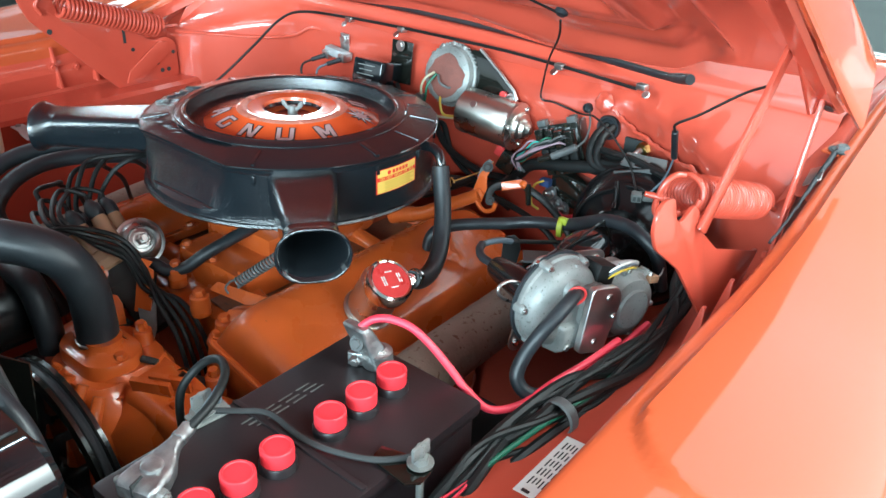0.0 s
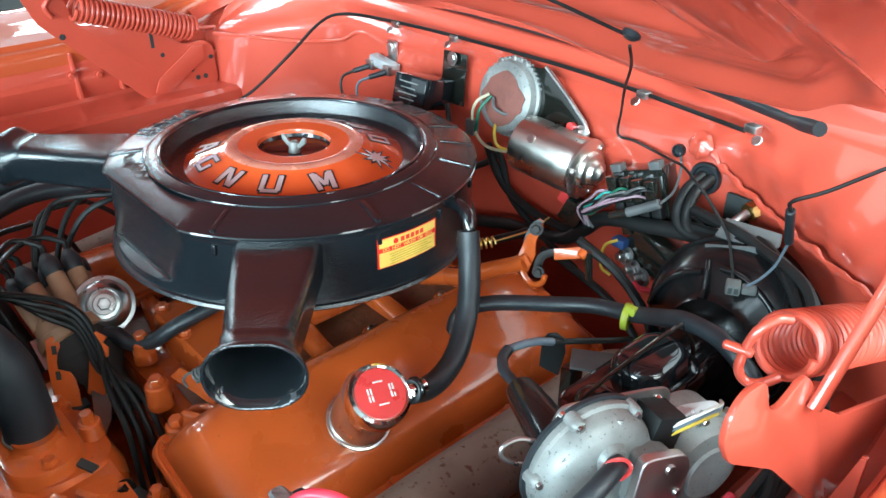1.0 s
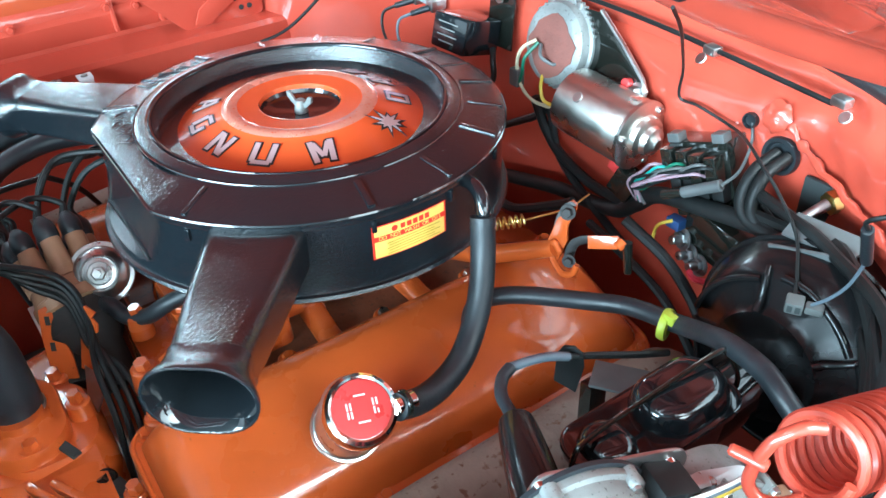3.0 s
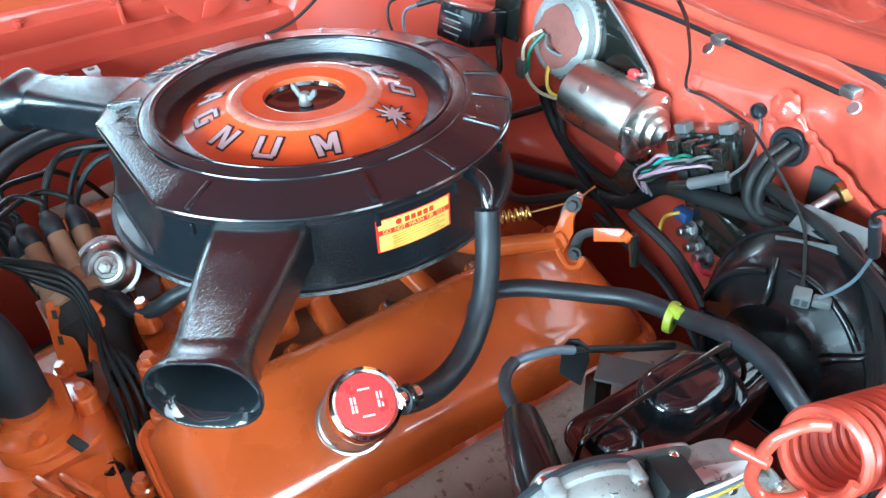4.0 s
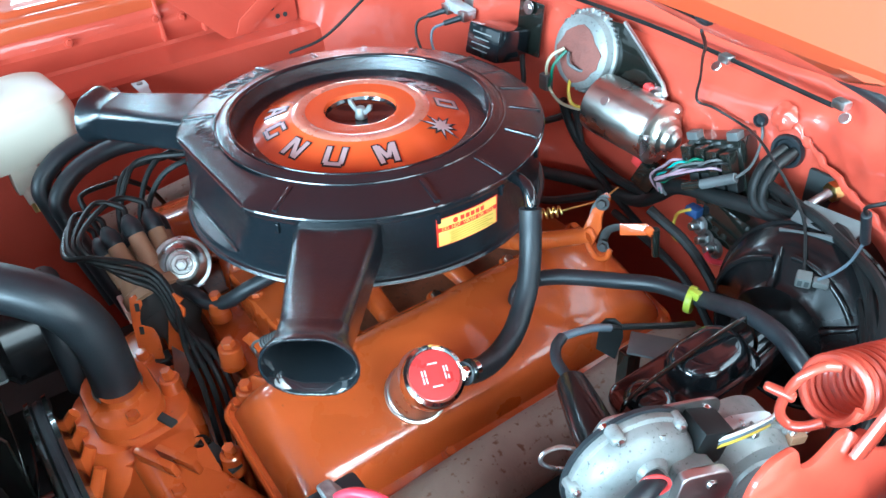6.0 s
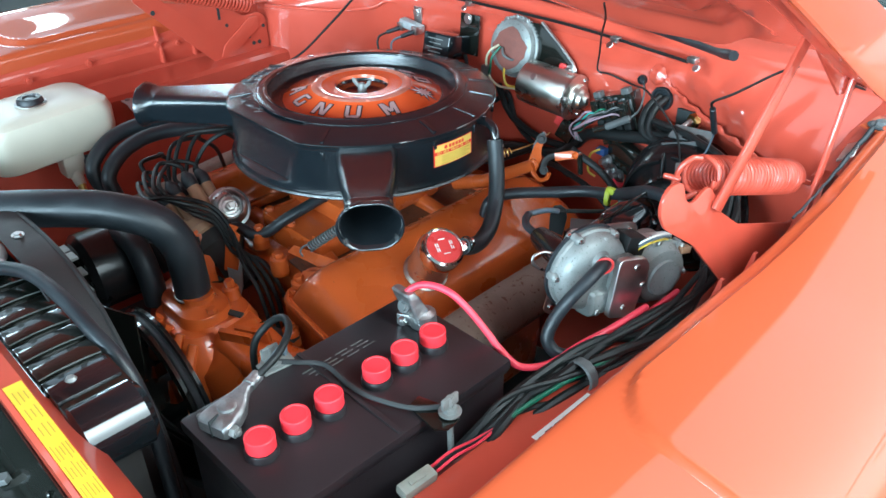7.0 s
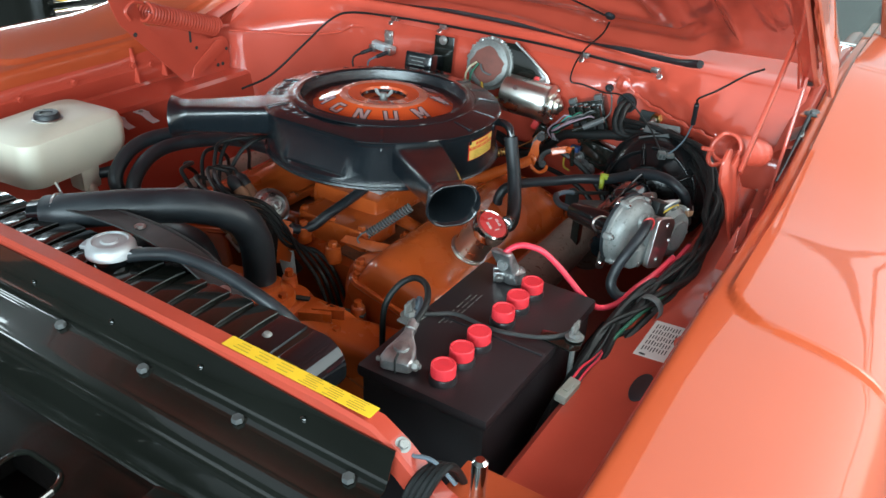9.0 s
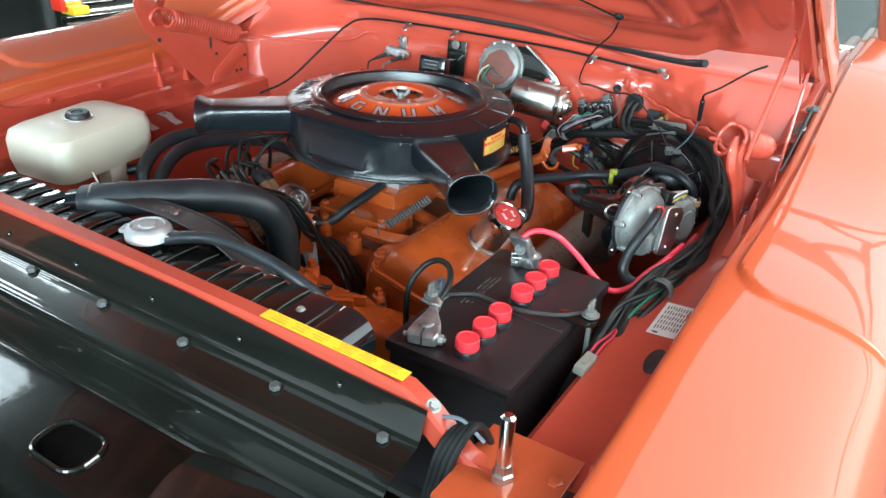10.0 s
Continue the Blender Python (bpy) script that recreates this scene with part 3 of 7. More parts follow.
bmesh.ops.solidify(gb, geom=gb.faces[:], thickness=0.0012)
grille = part("grille_panel", gb, BLACKPANEL, car)
part("nose_filler", sheet([[(0.25, -0.757, 0.788), (0.25, -0.80, 0.786), (0.27, -0.90, 0.77)], [(0.36, -0.735, 0.800), (0.37, -0.80, 0.798), (0.38, -0.90, 0.78)], [(0.50, -0.70, 0.806), (0.52, -0.78, 0.80), (0.55, -0.90, 0.78)], [(0.62, -0.68, 0.80), (0.64, -0.78, 0.79), (0.66, -0.90, 0.76)]], 0.0015), BLACKPANEL, grille)
for x in (0.118, -0.12):
    part("slot_rim", sweep([Vector((x + p * 1.04, -0.828 + q * 1.04, 0.7805 + q * 0.1)) for p, q in rounded(0.080, 0.055, 0.02)] + [Vector((x + 0.040 * 1.04, -0.828 + 0.0075 * 1.04, 0.7805 + 0.00075))], 0.0035, 8), BLACKPANEL, grille)
corner = part("corner_plate", box((0.592, -0.655, 0.8525), (0.108, 0.128, 0.006), 0.002), PAINT, car)
part("bolt", hexbolt((0.632, -0.635, 0.8555), (0, 0, 1), 0.009, 0.003, False), PAINT, corner)
part("bolt", hexbolt((0.497, -0.652, 0.899), (0.5, -0.2, 0.8), 0.0055, 0.005), CASTGREY, car)
pin = thing("hood_pin", (0.586, -0.66, 0.855), "polished steel hood pin on the radiator support corner", "hood pin")
part("shaft", rod((0.586, -0.66, 0.870), (0.586, -0.66, 0.936), 0.0075, 0.0075, 24, 0.003), CHROME, pin)
part("nut", lathe([(0, 0), (0.012, 0), (0.012, 0.008), (0.0095, 0.010), (0.0095, 0.020), (0, 0.020)], Matrix.Translation((0.586, -0.66, 0.8555)), 6), STEEL, pin)

# ---- engine ----
eng = thing("engine", (0, 0, 0.35), "orange painted iron V8 engine in the bay", "engine")
part("block", merge(box((0.0, 0.03, 0.56), (0.34, 0.50, 0.34), 0.02), box((0.0, -0.02, 0.47), (0.336, 0.59, 0.26), 0.02)), ORANGE, eng)
# section of the cover, from the manifold side over its sloping top and down the flank, and how it closes at its ends
VSEC = ((0.138, 0.7695), (0.143, 0.782), (0.150, 0.796), (0.160, 0.8075), (0.173, 0.8145), (0.188, 0.8160), (0.206, 0.8125), (0.226, 0.8055), (0.246, 0.7975), (0.262, 0.7900), (0.275, 0.7830), (0.2845, 0.7765), (0.2895, 0.7695), (0.2920, 0.758), (0.2935, 0.744), (0.2940, 0.7305))
VENDS = ((-0.268, 0.02), (-0.267, 0.25), (-0.263, 0.50), (-0.256, 0.70), (-0.245, 0.86), (-0.230, 0.95), (-0.205, 1.0), (0.0, 1.0), (0.13, 1.0), (0.160, 0.97), (0.185, 0.90), (0.204, 0.77), (0.217, 0.58), (0.225, 0.35), (0.229, 0.15), (0.230, 0.02))


def seat_z(x):
    """Height of the tilted gasket face across the cover."""
    return 0.7700 - 0.2514 * (x - 0.130)


for s in (1, -1):
    m = axes_at((s * 0.2175, -0.019, seat_z(0.2175)), (s * 0.2439, 0, 0.97), (s, 0, -0.2514))
    part("cylinder_head", box((-0.01 * s, 0, -0.075), (0.165, 0.50, 0.135), 0.012, m), ORANGE, eng)
    vc = part("valve_cover", loft([[(s * (0.216 + (x - 0.216) * (0.80 + 0.20 * f ** 0.5)), y, seat_z(x) + (z - seat_z(x)) * f) for x, z in VSEC] for y, f in VENDS]), ORANGE, eng)
    part("flange", loft([[m @ Vector((x, y, z)) for x, y in rounded(w, l, 0.02)] for z, w, l in ((-0.006, 0.180, 0.512), (-0.001, 0.186, 0.518), (0.0025, 0.183, 0.515))]), ORANGE, vc)
    line = [m @ Vector((x, y, 0.0028)) for x, y in rounded(0.180, 0.512, 0.02)]
    part("rolled_edge", sweep(line + [line[0]], 0.0026, 8), ORANGE, vc)
    for y in (-0.235, -0.08, 0.08, 0.235):
        for x in (-0.0835, 0.0835):
            q = m @ Vector((x, y * 1.02, 0.003))
            part("bolt", hexbolt(q, m.to_3x3() @ Vector((0, 0, 1)), 0.006, 0.006), ORANGE, vc)
            part("ear", lathe([(0, 0.0032), (0.0095, 0.003), (0.011, 0.0), (0, 0)], m @ Matrix.Translation((x, y * 1.02, 0.0)), 18), ORANGE, vc)
man = part("intake_manifold", box((0.0, -0.02, 0.735), (0.27, 0.42, 0.05), 0.015), ORANGE, eng)
for s in (1, -1):
    part("valley", box((0, 0, 0), (0.085, 0.40, 0.004), 0.001, pose(s * 0.098, -0.01, 0.7615, 0, s * 6, 0)), VALLEYBROWN, man, "mottled brown valley floor")
    part("rail", box((0, 0, 0), (0.016, 0.43, 0.014), 0.003, pose(s * 0.133, -0.02, 0.769, 0, s * 14, 0)), ORANGE, man)
    for k in range(4):
        y = -0.165 + 0.112 * k
        q = axes_at((s * 0.096, y, 0.764), (s * 0.18, 0, 1), (1, 0.12 * (k - 1.5), 0))
        part("runner", loft([[q @ Vector((x, v, z)) for x, v in rounded(w, l, r)] for z, w, l, r in ((-0.02, 0.094, 0.034, 0.008), (0.004, 0.088, 0.027, 0.008), (0.011, 0.080, 0.020, 0.007), (0.0135, 0.070, 0.012, 0.005))]), ORANGE, man)
        b = part("boss", lathe([(0, 0.004), (0.010, 0.004), (0.012, 0), (0, 0)], axes_at((s * 0.131, y + 0.056, 0.7745), (s * 0.25, 0, 1)), 18), ORANGE, man)
        part("bolt", hexbolt((s * 0.131, y + 0.056, 0.778), (s * 0.25, 0, 1), 0.0066, 0.006, False), (SATIN if k in (1, 2) else ORANGE), b)
part("plenum", box((0, -0.01, 0.80), (0.15, 0.22, 0.06), 0.018), ORANGE, man)
part("front_box", loft([[(x * c + 0.020, y * c - 0.135, z) for x, y in rounded(0.150, 0.100, 0.012)] for z, c in ((0.742, 1.04), (0.786, 1.0), (0.797, 0.985), (0.801, 0.95))]), ORANGE, man)
for x, y in ((-0.045, -0.172), (0.082, -0.172), (0.020, -0.176)):
    part("bolt", hexbolt((x, y, 0.800), (0, 0, 1), 0.007, 0.007), ORANGE, man)
part("cable_stay", prism([(-0.045, -0.004), (-0.038, 0.010), (0.0, 0.012), (0.045, 0.016), (0.050, 0.004), (0.046, -0.006), (0.0, -0.004)], 0.004, axes_at((0.115, -0.206, 0.792), (0.2, -0.75, 0.6), (0.95, 0.1, 0)), 0.001), ORANGE, man)
carb = part("carburettor", box((0, 0, 0.848), (0.13, 0.19, 0.045), 0.01), ALU, eng)
part("choke_plate", box((0, 0, 0.874), (0.15, 0.15, 0.012), 0.004), ALU, carb)
# front of the engine
cover = part("timing_cover", loft([[(x + 0.03, -0.30, z + 0.60) for x, z in rounded(0.34, 0.26, 0.06)], [(x + 0.03, -0.36, z + 0.60) for x, z in rounded(0.32, 0.25, 0.06)], [(x + 0.03, -0.40, z + 0.58) for x, z in rounded(0.24, 0.2, 0.06)]]), ORANGE, eng)
part("water_pump", loft([[(x + 0.025, y - 0.335, z) for x, y in rounded(w, l, 0.03)] for z, w, l in ((0.66, 0.135, 0.11), (0.715, 0.13, 0.105), (0.733, 0.11, 0.09))]), ORANGE, eng)
neck = part("thermostat_housing", loft([[(x * c + 0.016, y * c - 0.352, z) for x, y in rounded(0.120, 0.078, 0.038)] for z, c in ((0.728, 1.0), (0.744, 1.0), (0.748, 0.96), (0.751, 0.72), (0.757, 0.60), (0.765, 0.58))]), ORANGE, eng)
for x in (-0.042, 0.042):
    part("bolt", hexbolt((0.016 + x * 1.12, -0.352, 0.748), (0, 0, 1), 0.0075, 0.008), ORANGE, neck)
pump = part("pump_arm", loft([[Vector((0.10, -0.335, 0.705)) + Vector((0, u, v)) for u, v in rounded(0.075, 0.060, 0.02)], [Vector((0.15, -0.335, 0.700)) + Vector((0, u, v)) for u, v in rounded(0.070, 0.056, 0.02)], [Vector((0.19, -0.325, 0.688)) + Vector((0, u, v)) for u, v in rounded(0.085, 0.070, 0.02)], [Vector((0.235, -0.31, 0.672)) + Vector((0, u, v)) for u, v in rounded(0.095, 0.085, 0.02)]]), ORANGE, eng)
part("pump_bolt", hexbolt((0.118, -0.302, 0.722), (0.7, -0.5, 0.4), 0.007, 0.014), BLACKPANEL, pump)
part("pump_body", loft([[(x + 0.022, -0.368 + y, z) for x, y in rounded(w, l, r)] for z, w, l, r in ((0.60, 0.20, 0.10, 0.04), (0.66, 0.19, 0.095, 0.04), (0.70, 0.16, 0.085, 0.035), (0.716, 0.130, 0.080, 0.035), (0.728, 0.118, 0.076, 0.035))]), ORANGE, eng)
for k, (x0, x1) in enumerate(((0.0, -0.035), (0.03, 0.02), (0.06, 0.075), (0.095, 0.13))):
    part("pump_rib", sweep([Vector((x0, -0.402, 0.735)), Vector((x0 * 0.6 + x1 * 0.4, -0.425, 0.70)), Vector((x1, -0.436, 0.64))], lambda f: 0.007 + 0.004 * f, 8, 0.7), ORANGE, eng)
part("slot_wall", box((0, 0, 0), (0.052, 0.008, 0.022), 0.002, pose(0.128, -0.352, 0.738, 12, 0, 28)), ORANGE, eng)
part("slot_wall", box((0, 0, 0), (0.052, 0.008, 0.022), 0.002, pose(0.138, -0.332, 0.738, 12, 0, 28)), ORANGE, eng)
for x, y, z, r, up in ((-0.045, -0.378, 0.705, 0.013, 0.010), (0.085, -0.372, 0.705, 0.013, 0.010), (0.165, -0.345, 0.722, 0.012, 0.008), (0.215, -0.335, 0.705, 0.012, 0.008), (0.03, -0.30, 0.752, 0.012, 0.012), (-0.04, -0.31, 0.735, 0.012, 0.010), (0.07, -0.235, 0.792, 0.013, 0.008), (0.135, -0.245, 0.786, 0.012, 0.008), (-0.01, -0.215, 0.795, 0.012, 0.010), (0.16, -0.285, 0.735, 0.012, 0.010)):
    boss = part("boss", rod((x, y, z - 0.03), (x, y, z), r * 1.15, r, 16, 0.002), ORANGE, eng)
    part("bolt", hexbolt((x, y, z), (0, -0.1, 1), r * 0.62, up, False), ORANGE, boss)
# dark slabs paint the shade in the gaps between the castings
for c, size, turn in (((0.070, -0.326, 0.7375), (0.040, 0.010, 0.004), 22), ((0.045, -0.315, 0.728), (0.010, 0.050, 0.004), 12), ((0.150, -0.292, 0.722), (0.050, 0.014, 0.004), 15), ((-0.035, -0.300, 0.726), (0.016, 0.040, 0.004), 0)):
    part("gap_shade", box((0, 0, 0), size, 0.001, pose(*c, 0, 0, turn)), INTERIOR, eng)
# bracket lattice between manifold and valve cover
part("dipstick_tube", tube([(0.150, -0.208, 0.792), (0.126, -0.220, 0.784), (0.111, -0.236, 0.764), (0.114, -0.252, 0.735), (0.135, -0.266, 0.708), (0.165, -0.275, 0.68), (0.19, -0.285, 0.60)], 0.0052, 10), ORANGE, eng)
part("bracket", prism([(0, 0), (0.060, 0.004), (0.062, 0.012), (0.016, 0.012), (0.014, 0.040), (0.060, 0.052), (0.058, 0.060), (0.004, 0.052)], 0.006, axes_at((0.138, -0.262, 0.752), (0.25, -0.75, 0.6), (1, 0.35, 0)), 0.0015), ORANGE, eng)
part("wire_guide", prism([(-0.012, 0), (0.012, 0), (0.014, 0.02), (0.006, 0.024), (0.014, 0.030), (0.014, 0.040), (0.006, 0.044), (0.014, 0.050), (0.014, 0.060), (0.006, 0.064), (0.012, 0.072), (-0.004, 0.075), (-0.010, 0.05)], 0.003, axes_at((-0.004, -0.276, 0.752), (0.5, -1, 0.35), (1, 0.5, 0)), 0.0008), ORANGE, eng)
cbk = part("coil_bracket", prism([(-0.012, 0), (0.016, -0.004), (0.014, 0.030), (0.006, 0.050), (0.002, 0.078), (-0.004, 0.086), (-0.012, 0.082), (-0.014, 0.050)], 0.003, axes_at((-0.040, -0.301, 0.726), (0.8, -0.5, 0.3), (0.5, 0.85, 0)), 0.0008), ORANGE, eng)
for y in (0.070, 0.040):
    part("hole", box((-0.004, y, 0.0035), (0.005, 0.010, 0.001), 0.0, axes_at((-0.040, -0.301, 0.726), (0.8, -0.5, 0.3), (0.5, 0.85, 0))), INTERIOR, cbk)
part("timing_tag", prism([(-0.016, 0.03), (0.012, 0.032), (0.022, -0.01), (0.018, -0.045), (0.004, -0.02)], 0.002, axes_at((0.002, -0.281, 0.745), (0.45, -0.8, 0.6), (1, 0.5, 0))), STEEL, eng, "bare metal tag")
part("oil_filler_tube", lathe([(0, -0.02), (0.0300, -0.02), (0.0312, 0.0), (0.0326, 0.0008), (0.0330, 0.0020), (0.0324, 0.0032), (0.0305, 0.0036), (0.0300, 0.0048), (0.0306, 0.0056), (0.0306, 0.0066), (0.0296, 0.0074), (0.0292, 0.010), (0.0290, 0.060), (0, 0.060)], axes_at((0.2575, -0.1110, 0.7925), (0.50, -0.05, 0.865)), 64), SATIN, eng, "bright metal oil filler tube")
part("exhaust_manifold", tube([(0.345, -0.26, 0.715), (0.350, -0.12, 0.735), (0.351, 0.05, 0.740), (0.346, 0.16, 0.736), (0.340, 0.22, 0.712), (0.335, 0.26, 0.64)], 0.037, 22), RUST, eng, "rusty cast-iron exhaust manifold")
part("exhaust_manifold", tube([(-0.375, -0.26, 0.70), (-0.39, 0.05, 0.712), (-0.385, 0.26, 0.62)], 0.034, 18), RUST, eng, "rusty cast-iron exhaust manifold")
# throttle linkage
part("throttle_rod", sweep([Vector((0.09, 0.12, 0.79)), Vector((0.15, 0.126, 0.812)), Vector((0.240, 0.145, 0.866))], lambda f: 0.0135 - 0.004 * f, 14), ORANGE, eng)
tl = part("throttle_lever", prism([(-0.010, -0.006), (0.008, -0.008), (0.009, 0.018), (0.006, 0.024), (0.003, 0.034), (0.005, 0.050), (0.003, 0.058), (-0.003, 0.060), (-0.007, 0.054), (-0.009, 0.040)], 0.004, axes_at((0.237, 0.146, 0.862), (0.4, -0.9, 0.15), (0.93, 0.3, -0.25)), 0.001), ORANGE, eng)
part("stud", hexbolt((0.250, 0.148, 0.912), (0.5, -0.8, 0.3), 0.0052, 0.006), DARK, tl)
part("edge_plate", sweep(spline([(0.236, 0.148, 0.880), (0.238, 0.150, 0.898), (0.245, 0.152, 0.914), (0.252, 0.152, 0.921)]), 0.004, 8, 0.3), GREY, tl)
part("clevis", tube([(0.247, 0.143, 0.866), (0.240, 0.142, 0.874), (0.236, 0.142, 0.866), (0.242, 0.140, 0.854), (0.256, 0.140, 0.846), (0.268, 0.142, 0.852), (0.270, 0.145, 0.862)], 0.0034, 8, 6), ORANGE, tl)
part("pin", hexbolt((0.262, 0.142, 0.864), (0.5, -0.8, 0.3), 0.0045, 0.006), DARK, tl)
part("arc", sweep(spline([(0.255, 0.148, 0.862), (0.256, 0.152, 0.875), (0.262, 0.157, 0.882), (0.272, 0.163, 0.886)]), 0.0050, 8, 0.35), DARK, tl)
part("link", prism([(-0.017, -0.007), (0.012, -0.006), (0.017, -0.003), (0.017, 0.004), (0.012, 0.007), (-0.017, 0.006)], 0.003, axes_at((0.284, 0.167, 0.888), (0.4, -0.85, 0.35), (0.93, 0.3, 0.28)), 0.0008), ORANGE, tl)
part("link_hole", rod((0.290, 0.1665, 0.888), (0.2896, 0.1673, 0.8877), 0.0022, 0.0022, 10), INTERIOR, tl)
part("boss", rod((0.298, 0.168, 0.889), (0.299, 0.175, 0.894), 0.0055, 0.0055, 14, 0.001), ORANGE, tl)
part("pivot", rod((0.303, 0.176, 0.894), (0.306, 0.178, 0.860), 0.0048, 0.0042, 12), BLACKPANEL, tl)
part("return_spring", coil((0.150, 0.085, 0.862), (0.19, 0.145, 0.872), 0.006, 0.0012, 12, 5, 12), GOLD, eng)
part("throttle_cable", tube([(0.19, 0.145, 0.872), (0.215, 0.18, 0.885), (0.22, 0.205, 0.895)], 0.0012, 6), GOLD, eng)
# fan and pulleys
fan = thing("cooling_fan", (0.03, -0.45, 0.6), "black engine cooling fan and pulley on the water pump", "fan")
part("pulley", lathe([(0, 0.012), (0.10, 0.012), (0.118, 0.004), (0.136, 0.0), (0.143, 0.003), (0.144, 0.008), (0.128, 0.014), (0.128, 0.018), (0.144, 0.023), (0.145, 0.028), (0.12, 0.034), (0.06, 0.036), (0.0, 0.036)], axes_at((0.03, -0.45, 0.615), (0, 1, 0)), 56), BLACKPANEL, fan)
part("hub", rod((0.03, -0.48, 0.615), (0.03, -0.39, 0.615), 0.04, 0.04, 24, 0.004), BLACKPANEL, fan)
for k in range(6):
    a = radians(25 + 60 * k)
    q = axes_at((0.03, -0.485, 0.615), (0, 1, 0), (math.cos(a), 0, math.sin(a)))
    part("blade", prism([(0.04, -0.022), (0.10, -0.045), (0.20, -0.052), (0.205, 0.045), (0.10, 0.04), (0.04, 0.02)], 0.003, q @ Matrix.Rotation(radians(24), 4, "X"), 0.0008), BLACKPANEL, fan)
solid("fan_belt", sweep([Vector((0.03 + 0.135 * math.cos(radians(a)), -0.434, 0.615 + 0.135 * math.sin(radians(a)))) for a in range(0, 361, 10)], 0.0065, 8), RUBBER, "black rubber fan belt round the pulley", "belt")
alt = thing("alternator", (-0.22, -0.40, 0.60), "alternator with finned body beside the engine", "alternator")
part("body", rod((-0.15, -0.36, 0.76), (-0.15, -0.45, 0.76), 0.062, 0.062, 32, 0.01), SATINBLACK, alt)
part("pulley", lathe([(0, 0), (0.035, 0), (0.028, 0.01), (0.035, 0.02), (0, 0.02)], axes_at((-0.15, -0.45, 0.76), (0, -1, 0)), 32), BLACKPANEL, alt)
for k in range(10):
    a = radians(36 * k)
    part("fin", box((0.045 * math.cos(a), 0.045 * math.sin(a), 0.0), (0.022, 0.004, 0.012), 0.0, axes_at((-0.15, -0.458, 0.76), (0, -1, 0))), CASTGREY, alt)

# ---- air cleaner ----
ac = thing("air_cleaner", (0, 0, 0.88), "black dual-snorkel air cleaner with an orange lid on the engine", "air cleaner")
AC = Matrix.Translation((0, 0, 0.966)) @ Matrix.Rotation(radians(-0.8), 4, "X")
R_AC = 0.209


def ac_ring(r, z, cut=-0.188, n=144):
    """A circle with its front cut flat."""
    k = r / R_AC
    return [AC @ Vector((r * math.cos(2 * math.pi * i / n), max(r * math.sin(2 * math.pi * i / n), cut * k if cut else -9), z)) for i in range(n)]


housing = part("housing", loft([ac_ring(0.150, -0.066, None), ac_ring(0.205, -0.079, None), ac_ring(0.214, -0.083, None), ac_ring(0.2155, -0.081, None), ac_ring(0.214, -0.078, None), ac_ring(0.2105, -0.0775, None), ac_ring(0.2095, -0.073, None), ac_ring(0.2090, -0.0695, None), ac_ring(0.2088, -0.0660, -0.1985), ac_ring(0.2087, -0.0648, -0.1965), ac_ring(0.208, -0.030), ac_ring(0.2075, -0.02), ac_ring(0.2075, -0.004)]), WRINKLE, ac)
part("cover_ring", loft([ac_ring(0.2095, -0.010), ac_ring(0.2115, -0.004), ac_ring(0.2105, 0.0005), ac_ring(0.203, 0.004), ac_ring(0.172, 0.0085), ac_ring(0.166, 0.0105, None), ac_ring(0.162, 0.0140, None), ac_ring(0.154, 0.0150, None), ac_ring(0.149, 0.0120, None), ac_ring(0.1455, -0.006, None), ac_ring(0.1425, -0.012, None)]), WRINKLE, ac)
for r, z, w, cut in ((0.2108, -0.0015, 0.0023, -0.188), (0.1655, 0.0108, 0.0014, None), (0.1500, 0.0135, 0.0016, None)):
    loop = ac_ring(r, z, cut)
    part("bead", sweep(loop + [loop[0]], w, 8), BLACK, ac)
part("ledge_bead", sweep([AC @ Vector((-0.062 + 0.0128 * i, -0.1980, -0.0652)) for i in range(11)], 0.0013, 8), BLACK, ac)
for k, a in enumerate((-55, -10, 13, 37, 55, 72, 88, 104, 128, 148, 168, 190, 212, 234)):
    q = AC @ Matrix.Rotation(radians(a), 4, "Z")
    if k % 2:
        part("rib", box((0.187, 0, 0.0060), (0.038, 0.0075, 0.0060), 0.0025, q @ Matrix.Rotation(radians(9), 4, "Y") @ Matrix.Translation((-0.0, 0, 0.0285))), WRINKLE, ac)
    else:
        part("rib", box((0.187, 0, 0.0055), (0.038, 0.0055, 0.0055), 0.0022, q @ Matrix.Rotation(radians(9), 4, "Y") @ Matrix.Translation((-0.0, 0, 0.0285))), WRINKLE, ac)
    if -60 < a < 220:
        part("tab", box((0.2085, 0, -0.018), (0.004, 0.005, 0.012), 0.0015, q), WRINKLE, ac)

# crinkled enamel on two sectors of the ring and the slit beside the far snorkel
rng = random.Random(5)
for a0, a1, step in ((194, 220, 1.5), (238, 264, 1.4)):
    a, crinkles = a0, []
    while a < a1:
        w, r0, r1 = rng.uniform(-1.5, 1.5), rng.uniform(0.173, 0.180), rng.uniform(0.190, 0.203)
        line = []
        for q in range(7):
            r = r0 + (r1 - r0) * q / 6
            t = radians(a + w * math.sin(q * 0.9))
            y = r * math.sin(t)
            line.append(AC @ Vector((r * math.cos(t), max(y, -0.186 * r / R_AC), 0.0085 - 0.0045 * (r - 0.172) / 0.031)))
        crinkles.append(sweep(line, lambda f: 0.0003 + 0.0009 * math.sin(math.pi * f), 6))
        a += step * rng.uniform(0.7, 1.4)
    part("crinkle", merge(*crinkles), WRINKLE, ac, "crinkled enamel")
